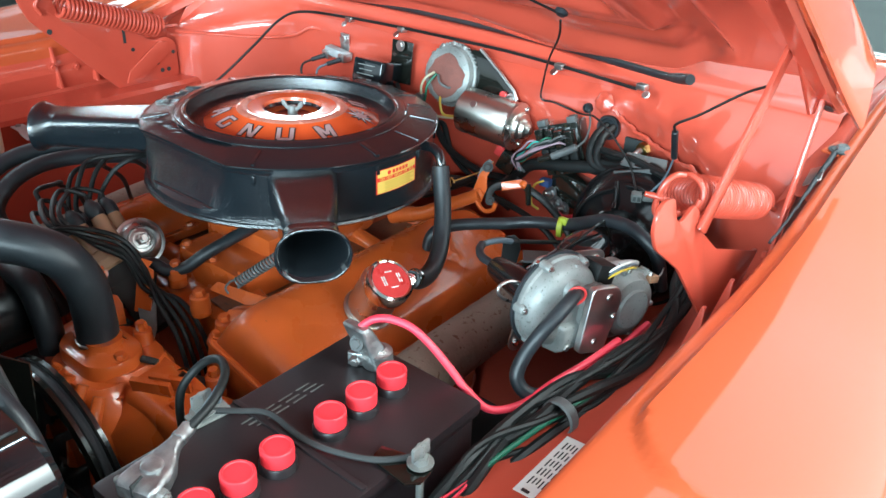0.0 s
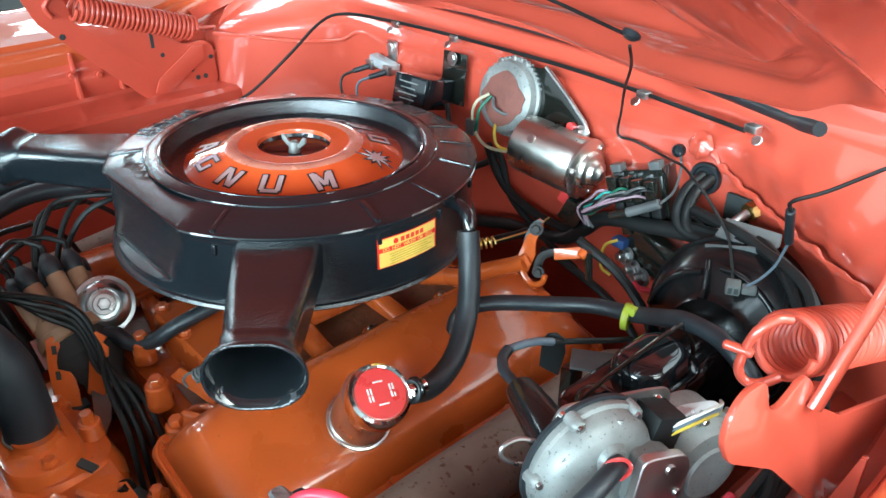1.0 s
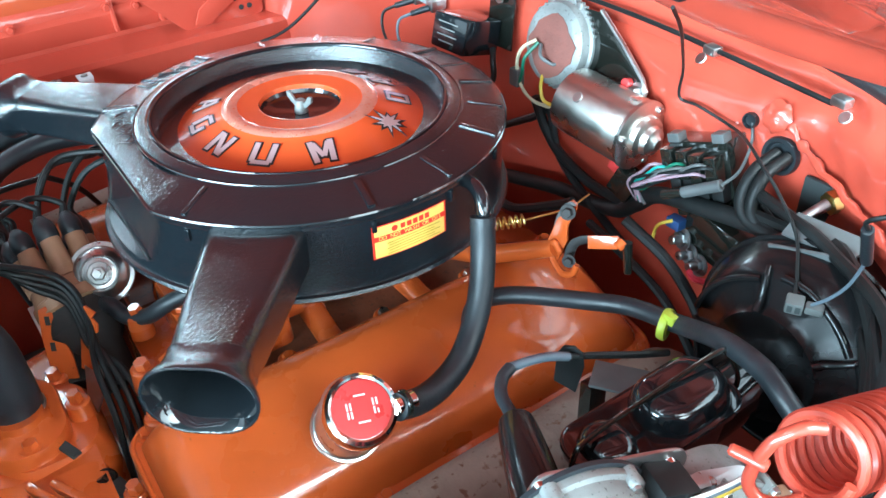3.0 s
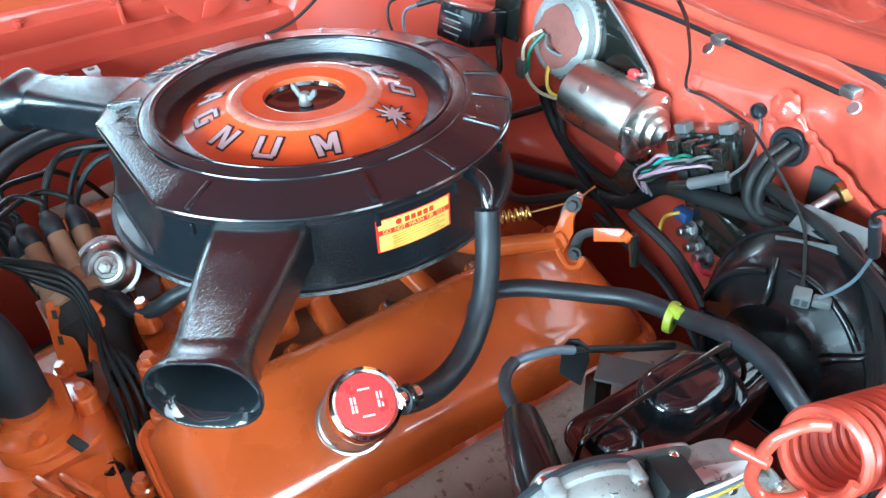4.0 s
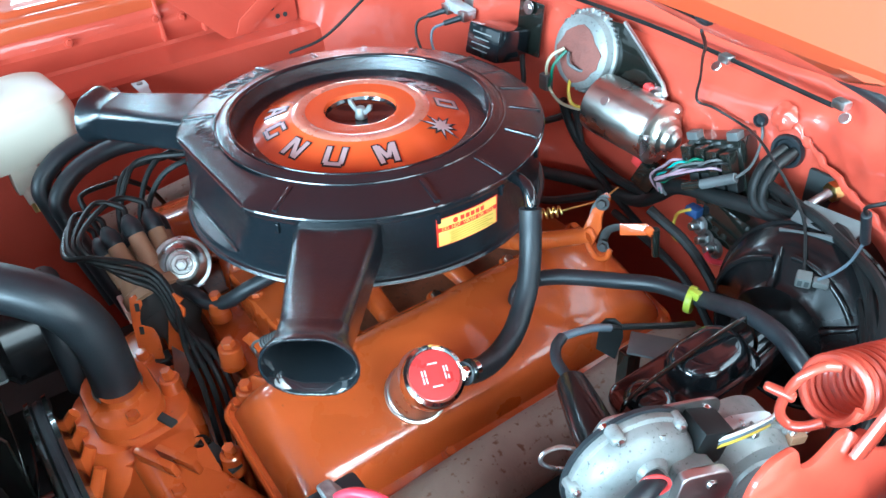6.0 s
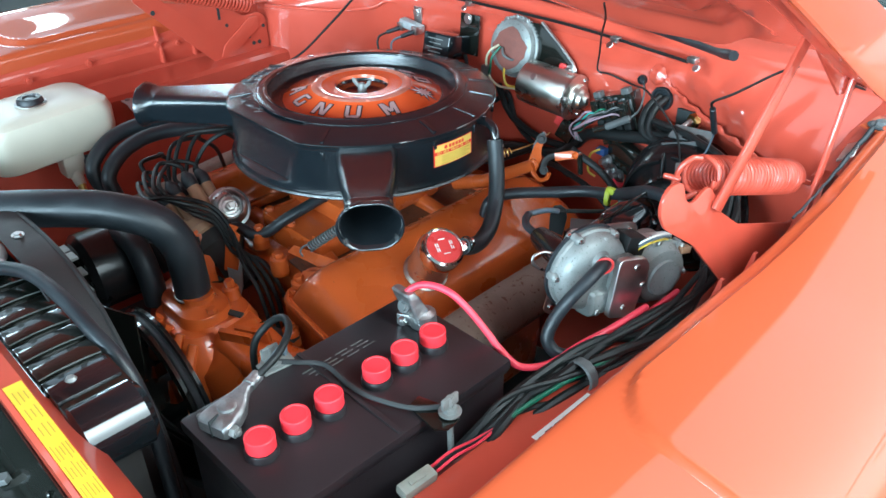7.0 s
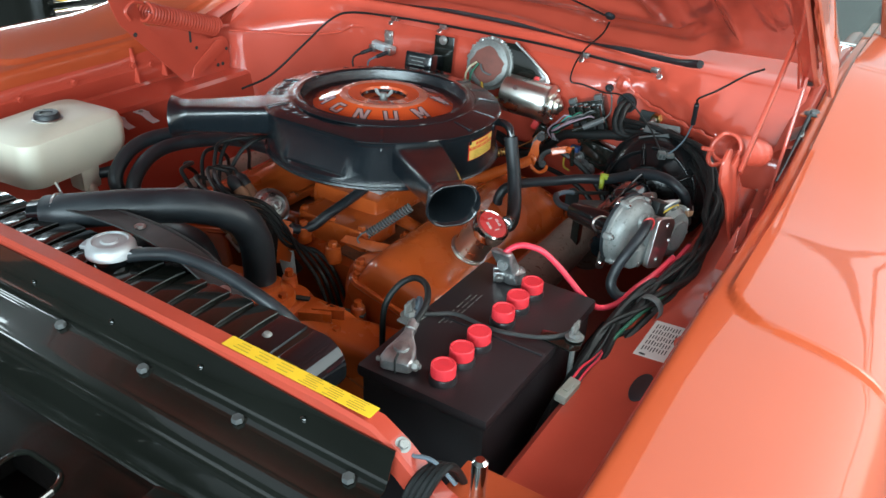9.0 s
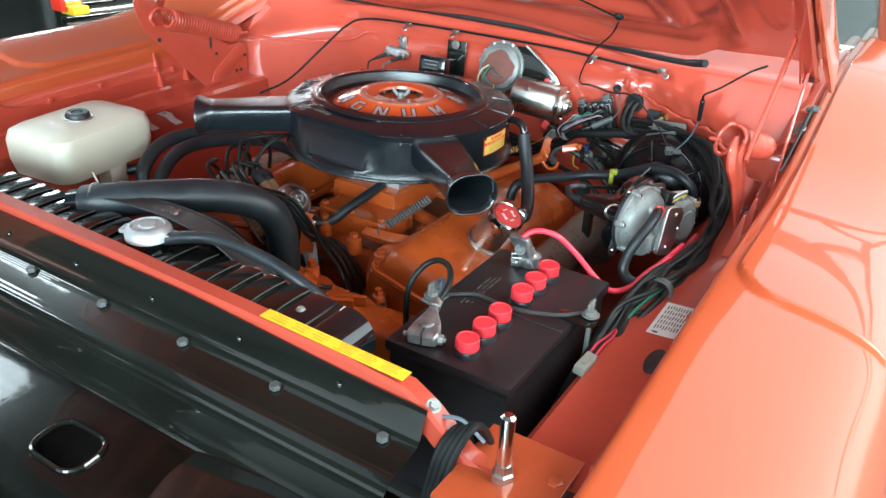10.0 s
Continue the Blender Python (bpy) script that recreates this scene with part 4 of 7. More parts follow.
part("slit", box((0.192, 0, 0.0062), (0.030, 0.0030, 0.0024), 0.0, AC @ Matrix.Rotation(radians(233), 4, "Z") @ Matrix.Rotation(radians(8), 4, "Y") @ Matrix.Translation((0, 0, 0.0265))), INTERIOR, ac)


def lid_z(r):
    pts = ((0.143, -0.011), (0.137, -0.0085), (0.125, -0.0035), (0.10, 0.005), (0.086, 0.0095), (0.079, 0.0125), (0.072, 0.0145), (0.066, 0.0135), (0.060, 0.0130), (0.044, 0.0133), (0.0425, 0.0125))
    for (r1, z1), (r0, z0) in zip(pts, pts[1:]):
        if r0 <= r <= r1:
            return z0 + (z1 - z0) * (r - r0) / (r1 - r0)
    return 0.0


lid = part("lid", lathe([(0.143, -0.011), (0.137, -0.0085), (0.125, -0.0035), (0.10, 0.005), (0.087, 0.0090), (0.081, 0.0118), (0.0765, 0.0140), (0.072, 0.0147), (0.068, 0.0142), (0.062, 0.0130), (0.046, 0.0134), (0.0425, 0.0127), (0.041, 0.006)], AC, 120), LIDORANGE, ac, "orange enamelled lid")
part("crest", lathe([(0.0800, 0.0124), (0.0768, 0.0142), (0.0722, 0.0150), (0.0678, 0.0145), (0.0640, 0.0136)], AC, 96), CRESTGLINT, lid, "pale crest ring with painted highlight")
part("recess", lathe([(0.0415, 0.008), (0.040, 0.004), (0.030, 0.001), (0.0, 0.0)], AC, 48), BLACK, lid)
for s in (1, -1):
    a, b = Vector((s * 0.150, -0.118, 0.937)), Vector((s * 0.292, -0.230, 0.932))
    d = (b - a).normalized()
    m = axes_at(a, d, Vector((-d.y, d.x, 0)))
    L = (b - a).length
    sn = part("snorkel", loft([[m @ Vector((x, y, z)) for x, y in rounded(w, h, min(w, h) * f)] for z, w, h, f in ((-0.03, 0.104, 0.05, 0.2), (0.0, 0.094, 0.05, 0.2), (0.015, 0.085, 0.05, 0.22), (L * 0.5, 0.072, 0.049, 0.24), (L - 0.032, 0.061, 0.048, 0.28), (L - 0.030, 0.063, 0.050, 0.28), (L - 0.026, 0.0615, 0.0485, 0.28), (L - 0.014, 0.069, 0.054, 0.40), (L - 0.006, 0.080, 0.064, 0.48), (L, 0.0855, 0.0685, 0.49), (L + 0.0025, 0.0850, 0.068, 0.49), (L + 0.003, 0.082, 0.065, 0.49), (L + 0.0025, 0.0800, 0.063, 0.49))], caps=False), WRINKLE, ac)
    part("bore", loft([[m @ Vector((x, y, z)) for x, y in rounded(w, h, min(w, h) * f)] for z, w, h, f in ((L + 0.0025, 0.0802, 0.0632, 0.49), (L + 0.001, 0.077, 0.060, 0.49), (L - 0.004, 0.070, 0.054, 0.485), (L - 0.010, 0.064, 0.049, 0.48), (L - 0.03, 0.055, 0.041, 0.4), (L * 0.3, 0.058, 0.038, 0.36), (-0.02, 0.056, 0.034, 0.3))], caps=False), BLACK, sn)
part("wing_nut", merge(rod((0, 0, 0.966), (0, 0, 0.980), 0.0075, 0.0055, 14, 0.001), prism([(0, -0.003), (0.008, -0.002), (0.017, 0.006), (0.018, 0.012), (0.013, 0.012), (0.007, 0.004), (-0.007, 0.004), (-0.013, 0.012), (-0.018, 0.012), (-0.017, 0.006), (-0.008, -0.002)], 0.0035, Matrix(((0.9, 0, 0.35, 0), (0.35, 0, -0.9, 0.0015), (0, 1, 0, 0.9745), (0, 0, 0, 1))), 0.001)), CASTGREY, ac)


def on_lid(angle, r, lift):
    """A frame on the lid's slope, x along the rim, y towards the middle."""
    q = AC @ Matrix.Rotation(radians(angle), 4, "Z") @ Matrix.Translation((r, 0, lid_z(r) + lift))
    return q @ Matrix.Rotation(radians(19), 4, "Y") @ Matrix.Rotation(radians(90), 4, "Z")


def block_mark(angle, shape):
    """A block-shaped mark of bars: silver on a black edge."""
    outs, ins = [], []
    for cx, cy, w, h, rot in shape:
        cx, cy, w, h = cx * 1.52, cy * 1.24, (w * 1.18 if w < 0.007 else w * 1.5), h * (1.28 if h > 0.008 else 1.0)
        r = Matrix.Translation((cx, cy, 0)) @ Matrix.Rotation(radians(rot), 4, "Z")
        outs.append(box((0, 0, 0), (w + 0.0034, h + 0.0034, 0.0006), 0, on_lid(angle, 0.101, 0.0004) @ r))
        ins.append(box((0, 0, 0), (w, h, 0.0006), 0, on_lid(angle, 0.101, 0.0009) @ r))
    edge = part("mark_edge", merge(*outs), BLACKINK, lid)
    part("mark", merge(*ins), SILVER, edge)


U, D = 0.0058, 0.0046
block_mark(-15, [(-U, 0, D, 0.021, 4), (U, 0, D, 0.021, -4), (-0.0025, 0.002, 0.004, 0.015, 22), (0.0025, 0.002, 0.004, 0.015, -22)])
block_mark(-47, [(-U, 0.0015, D, 0.018, 0), (U, 0.0015, D, 0.018, 0), (0, -0.0085, 0.0125, D, 0)])
block_mark(-76, [(-U, 0, D, 0.020, 0), (U, 0, D, 0.020, 0), (0, 0, 0.0045, 0.0205, 28)])
block_mark(-105, [(-U, 0, D, 0.014, 0), (0, 0.0085, 0.011, 0.004, 0), (0, -0.0085, 0.011, 0.004, 0), (U, -0.004, 0.004, 0.010, 0)])
block_mark(-132, [(-0.004, 0, 0.0045, 0.021, -18), (0.004, 0, 0.0045, 0.021, 18), (0, -0.003, 0.008, 0.0035, 0)])
block_mark(66, [(-0.005, 0, 0.004, 0.018, 0), (0.005, 0, 0.004, 0.018, 0), (0, 0.0085, 0.012, 0.0035, 0), (0, -0.0085, 0.012, 0.0035, 0)])
block_mark(93, [(0.003, 0, 0.0045, 0.020, 0), (-0.001, -0.003, 0.016, 0.004, 0), (-0.003, 0.004, 0.004, 0.014, -28)])
block_mark(118, [(0.003, 0, 0.0045, 0.020, 0), (-0.001, -0.003, 0.016, 0.004, 0), (-0.003, 0.004, 0.004, 0.014, -28)])
for mtl, k, lift in ((BLACKINK, 1.42, 0.0004), (SILVER, 0.98, 0.0011)):
    part("starburst", prism([((0.0155 if i % 2 == 0 else 0.0065) * k * (1 + 0.22 * math.sin(i * 2.3)) * math.cos(math.pi * i / 10), (0.0155 if i % 2 == 0 else 0.0065) * k * (1 + 0.22 * math.sin(i * 2.3)) * math.sin(math.pi * i / 10)) for i in range(20)], 0.0006, on_lid(33, 0.101, lift)), mtl, lid)


def on_can(angle, z, r=0.2082):
    """A frame on the housing wall: x along it, y up, z out."""
    a = radians(angle)
    return axes_at(AC @ Vector((r * math.cos(a), r * math.sin(a), z)), (math.cos(a), math.sin(a), 0), (-math.sin(a), math.cos(a), 0))


def can_patch(name, a0, a1, z0, z1, r, material, parent):
    n = 10
    rows = [[AC @ Vector((rr * math.cos(radians(a0 + (a1 - a0) * i / n)), rr * math.sin(radians(a0 + (a1 - a0) * i / n)), z)) for rr, z in ((r, z0), (r, z1))] for i in range(n + 1)]
    return part(name, sheet(rows, 0.0003), material, parent)


def words(text, size, m, material, parent, name="lettering"):
    """Flat lettering, built from the built-in font."""
    cu = bpy.data.curves.new(name, "FONT")
    cu.body, cu.size, cu.align_x, cu.align_y, cu.extrude = text, size, "CENTER", "CENTER", 0.0001
    tmp = bpy.data.objects.new("tmp", cu)
    me = bpy.data.meshes.new_from_object(tmp)
    bpy.data.objects.remove(tmp)
    bm = bmesh.new()
    bm.from_mesh(me)
    bpy.data.meshes.remove(me)
    bm.transform(m)
    return part(name, bm, material, parent)


st = can_patch("sticker", -10.8, 10.6, -0.0525, -0.0185, 0.2090, REDINK, ac)
st["label"] = "yellow and red warning sticker"
can_patch("sticker_field", -10.2, 10.0, -0.0515, -0.0348, 0.2093, STICKER, st)
can_patch("sticker_field", -10.2, 10.0, -0.0292, -0.0195, 0.2093, STICKER, st)
TEXT = "DO NOT WASH OR OIL"
for k, ch in enumerate(TEXT):
    if ch != " ":
        words(ch, 0.0056, on_can(-8.6 + 17.2 * k / (len(TEXT) - 1), -0.0320, 0.2093), STICKER, st)
for k in range(5):
    part("emblem", box((0, 0, 0), (0.0046, 0.0052, 0.0003), 0, on_can(-2.6 + 1.75 * k, -0.0246, 0.2094)), REDINK, st)
part("emblem", lathe([(0, 0.0003), (0.0030, 0.0003), (0.0030, 0)], on_can(-4.9, -0.0246, 0.2094), 16), REDINK, st)
for k in range(5):
    part("text_bar", box((0, 0, 0), (0.056 - 0.008 * (k % 2), 0.0007, 0.0002), 0, on_can(0.4 - 0.6 * (k % 2), -0.0370 - 0.0028 * k, 0.2094)), FADED, st)

# ---- oil filler cap and breather hose ----
OILM = axes_at((0.2725, -0.1115, 0.8125), (0.55, -0.05, 0.83), (0.3, 0.9, 0))
oc = thing("oil_filler_cap", (0.29, -0.11, 0.84), "chrome breather cap with a red centre on the filler tube", "oil cap")
part("shell", lathe([(0.027, 0.030), (0.0305, 0.032), (0.0310, 0.036), (0.0310, 0.046), (0.0300, 0.0505), (0.0270, 0.0525), (0.0252, 0.0515), (0.0248, 0.0505), (0, 0.0505)], OILM, 56), CHROME, oc)
disc = part("disc", lathe([(0.0246, 0.0505), (0.0244, 0.0518), (0.0, 0.0524)], OILM, 48), REDENAMEL, oc, "red enamelled disc")
for x, y, w, h in ((0.0, 0.011, 0.010, 0.0016), (0.0, -0.011, 0.010, 0.0016), (-0.012, 0.003, 0.0016, 0.006), (-0.009, 0.003, 0.0016, 0.006), (-0.012, -0.004, 0.0016, 0.006), (-0.009, -0.004, 0.0016, 0.006), (0.010, 0.004, 0.0016, 0.006), (0.013, 0.004, 0.0016, 0.006), (0.010, -0.003, 0.0016, 0.006), (0.013, -0.004, 0.0016, 0.004)):
    part("raised_bar", box((x, y, 0.0527), (w, h, 0.0009), 0.0003, OILM), PAPER, disc)
part("nipple", rod((0.310, -0.088, 0.848), (0.309, -0.070, 0.845), 0.008, 0.008, 16), CHROME, oc)
bh = thing("breather_hose", (0.26, 0.0, 0.84), "black rubber breather hose from air cleaner to oil cap", "hose")
part("hose", tube([(0.2325, 0.060, 0.934), (0.242, 0.053, 0.905), (0.254, 0.042, 0.878), (0.266, 0.026, 0.853), (0.281, 0.000, 0.833), (0.293, -0.030, 0.827), (0.303, -0.060, 0.833), (0.309, -0.086, 0.846)], 0.0118, 18), RUBBER, bh)
part("elbow", tube([(0.196, 0.068, 0.952), (0.212, 0.067, 0.953), (0.225, 0.064, 0.949), (0.232, 0.061, 0.938), (0.2335, 0.060, 0.928)], 0.0068, 14), BLACK, bh)
part("clamp", lathe([(0.0110, 0), (0.0122, 0.001), (0.0122, 0.004), (0.0110, 0.005)], axes_at((0.2338, 0.0595, 0.928), (0.1, -0.1, -1)), 24), STEEL, bh)
part("clamp", lathe([(0.0110, 0), (0.0121, 0.001), (0.0121, 0.004), (0.0110, 0.005)], axes_at((0.310, -0.082, 0.8475), (0, 1, -0.2)), 24), BLACKPANEL, bh)

# ---- battery ----
bat = thing("battery", (0.44, -0.385, 0.64), "black car battery with six red filler caps on its tray", "battery")
part("case", box((0.4405, -0.385, 0.745), (0.168, 0.296, 0.21), 0.006), BATTERY, bat)
bc = part("cover", box((0.4405, -0.385, 0.8535), (0.178, 0.306, 0.017), 0.006), BATTERY, bat)
for y in (-0.277, -0.319, -0.359, -0.421, -0.462, -0.503):
    cap = part("filler_cap", lathe([(0, 0.0232), (0.0115, 0.0230), (0.0122, 0.0240), (0.0138, 0.0240), (0.0147, 0.0232), (0.0150, 0.0215), (0.0150, 0.0095), (0.0142, 0.0085), (0, 0.0085)], Matrix.Translation((0.451, y, 0.861)), 36), REDCAP, bat)
    part("cap_collar", lathe([(0.0170, 0), (0.0168, 0.006), (0.0155, 0.0085), (0.0, 0.0085)], Matrix.Translation((0.451, y, 0.8615)), 30), BATTERY, bat)
for k in range(3):
    for j in range(4):
        part("moulded_text", box((0.385 + 0.006 * k, -0.40 + 0.022 * j + 0.004 * k, 0.8622), (0.0016, 0.016, 0.0005), 0.0), PLUGGREY, bc)
part("ridge", box((0.4405, -0.392, 0.863), (0.172, 0.006, 0.003), 0.001), BATTERY, bc)


def clamp_terminal(at, turn, name, parent):
    m = Matrix.Translation(at) @ Matrix.Rotation(radians(turn), 4, "Z")
    t = part(name, lathe([(0.0155, 0.0), (0.0165, 0.002), (0.0155, 0.016), (0.0105, 0.018), (0.0085, 0.020), (0, 0.020)], m, 28), LEAD, parent)
    part("jaw", box((0.019, 0.0065, 0.008), (0.020, 0.0055, 0.015), 0.0015, m), LEAD, t)
    part("jaw", box((0.019, -0.0065, 0.008), (0.020, 0.0055, 0.015), 0.0015, m), LEAD, t)
    part("bolt", rod(m @ Vector((0.021, -0.016, 0.008)), m @ Vector((0.021, 0.017, 0.008)), 0.0032, 0.0032, 10), STEEL, t)
    part("nut", hexbolt(m @ Vector((0.021, 0.009, 0.008)), m.to_3x3() @ Vector((0, 1, 0)), 0.006, 0.006, False), STEEL, t)
    return t


pc = thing("positive_battery_cable", (0.41, -0.28, 0.862), "red battery cable clamped to the battery post", "cable")
ct = clamp_terminal((0.413, -0.257, 0.8625), -150, "clamp", pc)
part("upright_lug", loft([[(x + cx, y + cy, z) for x, y in rounded(w, l, 0.004)] for z, w, l, cx, cy in ((0.866, 0.028, 0.026, 0.412, -0.258), (0.878, 0.024, 0.022, 0.409, -0.261), (0.890, 0.026, 0.019, 0.405, -0.265), (0.901, 0.030, 0.016, 0.401, -0.269), (0.909, 0.031, 0.013, 0.399, -0.272), (0.911, 0.028, 0.009, 0.399, -0.272))]), LEAD, ct)
part("bolt", hexbolt((0.404, -0.277, 0.893), (0.1, -1, 0.35), 0.0055, 0.004), GREY, ct)
part("cable", tube([(0.400, -0.272, 0.905), (0.407, -0.265, 0.914), (0.416, -0.258, 0.919), (0.428, -0.249, 0.918), (0.446, -0.240, 0.911), (0.466, -0.232, 0.893), (0.487, -0.226, 0.871), (0.502, -0.223, 0.856), (0.524, -0.212, 0.836), (0.540, -0.178, 0.830), (0.553, -0.138, 0.842), (0.566, -0.095, 0.850), (0.574, -0.04, 0.855)], 0.0042, 12), PINK, pc)
nc = thing("negative_battery_cable", (0.40, -0.52, 0.862), "black battery cable with lead clamp on the battery post", "cable")
NM = axes_at((0.380, -0.463, 0.0), (0.29, -0.957, 0), (0.957, 0.29, 0))
clamp = part("clamp", loft([[NM @ Vector((x, y + z, d)) for x, y in rounded(w, h, min(w, h) * 0.3)] for d, w, h, z in ((0.000, 0.0115, 0.011, 0.8850), (0.013, 0.0125, 0.012, 0.8825), (0.020, 0.0180, 0.014, 0.8795), (0.030, 0.0300, 0.017, 0.8735), (0.042, 0.0370, 0.019, 0.8725), (0.056, 0.0410, 0.018, 0.8720), (0.063, 0.0390, 0.016, 0.8715), (0.066, 0.0330, 0.012, 0.8710))]), LEAD, nc, "pale cast lead clamp")
part("post", lathe([(0, 0.0), (0.0100, 0.0), (0.0095, 0.004), (0.0080, 0.0052), (0, 0.0055)], Matrix.Translation(NM @ Vector((0, 0.8800, 0.041))), 24), LEAD, clamp)
part("slit", box((0, 0.8725, 0.0602), (0.0022, 0.0200, 0.0130), 0.0, NM), INTERIOR, clamp)
part("clamp_bolt", rod(NM @ Vector((-0.026, 0.8715, 0.0565)), NM @ Vector((0.029, 0.8715, 0.0565)), 0.0034, 0.0034, 12, 0.001), CASTGREY, clamp)
part("nut", hexbolt(NM @ Vector((0.0195, 0.8715, 0.0565)), NM.to_3x3() @ Vector((1, 0, 0)), 0.0068, 0.006, False), CASTGREY, clamp)
part("crimp", lathe([(0.0062, -0.004), (0.0070, -0.003), (0.0068, 0.006), (0.0075, 0.008), (0.0075, 0.012), (0.0, 0.014)], axes_at(NM @ Vector((0, 0.8855, -0.004)), NM.to_3x3() @ Vector((0, -0.15, 1))), 18), LEAD, clamp)
part("cable", tube([(0.381, -0.462, 0.886), (0.378, -0.430, 0.898), (0.362, -0.404, 0.906), (0.338, -0.394, 0.905), (0.318, -0.402, 0.891), (0.308, -0.42, 0.862), (0.305, -0.42, 0.80), (0.29, -0.40, 0.70)], 0.0042, 12), CABLE, nc)
part("cable", tube([(0.379, -0.459, 0.885), (0.372, -0.435, 0.890), (0.360, -0.414, 0.890), (0.350, -0.405, 0.882), (0.346, -0.405, 0.86)], 0.0032, 10), BLUE, nc)
hd = thing("battery_hold_down", (0.44, -0.385, 0.862), "black steel battery hold-down with wing bolts", "bracket")
part("strap", sweep(spline([(0.352, -0.421, 0.868), (0.373, -0.403, 0.868), (0.397, -0.386, 0.868), (0.441, -0.388, 0.868), (0.473, -0.383, 0.868), (0.511, -0.366, 0.868), (0.531, -0.344, 0.868), (0.535, -0.332, 0.868)], 8), 0.0030, 8, 0.6), SHROUD, hd)
part("foot", prism([(-0.03, -0.012), (0.012, -0.016), (0.022, -0.006), (0.02, 0.012), (0.0, 0.016), (-0.034, 0.006)], 0.003, Matrix.Translation((0.536, -0.352, 0.8625)), 0.001), BLACKPANEL, hd)
part("foot", prism([(-0.012, -0.018), (0.010, -0.020), (0.014, 0.018), (-0.012, 0.022)], 0.003, Matrix.Translation((0.352, -0.42, 0.8625)), 0.001), CASTGREY, hd)
for x, y in ((0.544, -0.342), (0.350, -0.424)):
    q = part("wing_bolt", rod((x, y, 0.78), (x, y, 0.888), 0.0035, 0.0035, 10), CASTGREY, hd)
    part("wing", box((x, y, 0.882), (0.004, 0.022, 0.014), 0.002), CASTGREY, q)
    part("nut", hexbolt((x, y, 0.868), (0, 0, 1), 0.008, 0.007), CASTGREY, q)
tray = solid("battery_tray", box((0.4405, -0.385, 0.632), (0.20, 0.33, 0.01), 0.003), DARK, "black battery tray under the battery", "tray")
solid("tray_leg", box((0.4405, -0.385, 0.545), (0.06, 0.2, 0.165), 0.003), DARK, "black bracket below the battery tray", "bracket")

wc = thing("wire_connector", (0.570, -0.412, 0.838), "cream plastic wire connector lying on the inner fender ledge", "connector")
part("housing", box((0, 0, 0), (0.015, 0.040, 0.012), 0.002, pose(0.570, -0.412, 0.842, 0, 8, -2)), OLDWHITE, wc)
part("latch", box((0, 0, 0.008), (0.006, 0.020, 0.003), 0.001, pose(0.570, -0.412, 0.841, 0, 8, -2)), OLDWHITE, wc)
for k in range(3):
    part("lead", tube([(0.566 + 0.004 * k, -0.390, 0.843), (0.567 + 0.004 * k, -0.365, 0.846), (0.570 + 0.003 * k, -0.335, 0.842), (0.572, -0.30, 0.838)], 0.0016, 6), (PINK, CABLE, PINK)[k], wc)

# ---- radiator, shroud and hoses ----
rad = thing("radiator", (0, -0.59, 0.4), "black radiator with ribbed top tank behind the support", "radiator")
part("core", box((-0.01, -0.60, 0.63), (0.66, 0.06, 0.50), 0.005), DARK, rad)
part("top_tank", box((-0.01, -0.593, 0.892), (0.68, 0.072, 0.028), 0.008), BLACKPANEL, rad)
for k in range(16):
    x = -0.3295 + 0.0392 * k
    if -0.03 < x - 0.018 < 0.04:
        continue
    rib = part("rib", box((0, 0, 0), (0.0300, 0.066, 0.007), 0.0026, pose(x - 0.017, -0.595, 0.9075, 0, 1, 0)), BLACKPANEL, rad)
    # grey line paints the rib's worn edge together with its highlight
    part("worn_highlight", tube([(x - 0.0026, -0.627, 0.9095), (x - 0.0024, -0.610, 0.9112), (x - 0.0026, -0.585, 0.9112), (x - 0.0026, -0.563, 0.9095)], 0.0008, 6, 3), GREY, rib)
part("tank_seam", tube([(-0.34, -0.630, 0.9045), (-0.1, -0.6305, 0.9052), (0.1, -0.630, 0.9048), (0.28, -0.630, 0.9045)], 0.0028, 8, 6), BLACKPANEL, rad)
part("end_plate", box((0.281, -0.595, 0.9065), (0.040, 0.066, 0.006), 0.0025), BLACK, rad)
part("bolt", lathe([(0, 0.003), (0.004, 0.0028), (0.006, 0.0), (0, 0)], Matrix.Translation((0.276, -0.603, 0.9095)), 14), CASTGREY, rad)
part("end_cap", rod((0.322, -0.630, 0.872), (0.322, -0.556, 0.872), 0.036, 0.036, 40, 0.007), BLACK, rad)
rc = part("radiator_cap", lathe([(0, 0.012), (0.010, 0.012), (0.012, 0.010), (0.021, 0.0095), (0.0225, 0.0115), (0.027, 0.010), (0.031, 0.004), (0.0315, -0.006), (0.029, -0.007), (0.02, -0.010), (0, -0.012)], Matrix.Translation((0.005, -0.597, 0.928)), 48), ALU, rad, "bright metal radiator cap")
for a in (20, 200):
    part("ear", box((0.033, 0, 0), (0.012, 0.020, 0.006), 0.002, Matrix.Translation((0.005, -0.597, 0.928)) @ Matrix.Rotation(radians(a), 4, "Z")), ALU, rc)
part("filler_neck", rod((0.005, -0.597, 0.90), (0.005, -0.597, 0.921), 0.022, 0.024, 28), BLACK, rad)
part("outlet", rod((-0.19, -0.575, 0.906), (-0.16, -0.560, 0.914), 0.021, 0.021, 24), BLACK, rad)
uh = thing("radiator_hose", (-0.06, -0.47, 0.88), "black rubber upper radiator hose with clamps", "hose")
part("hose", tube([(-0.172, -0.566, 0.910), (-0.140, -0.548, 0.916), (-0.085, -0.487, 0.916), (-0.035, -0.425, 0.908), (0.000, -0.378, 0.884), (0.013, -0.356, 0.842), (0.016, -0.352, 0.795), (0.016, -0.352, 0.752)], 0.0258, 24), RUBBER, uh)
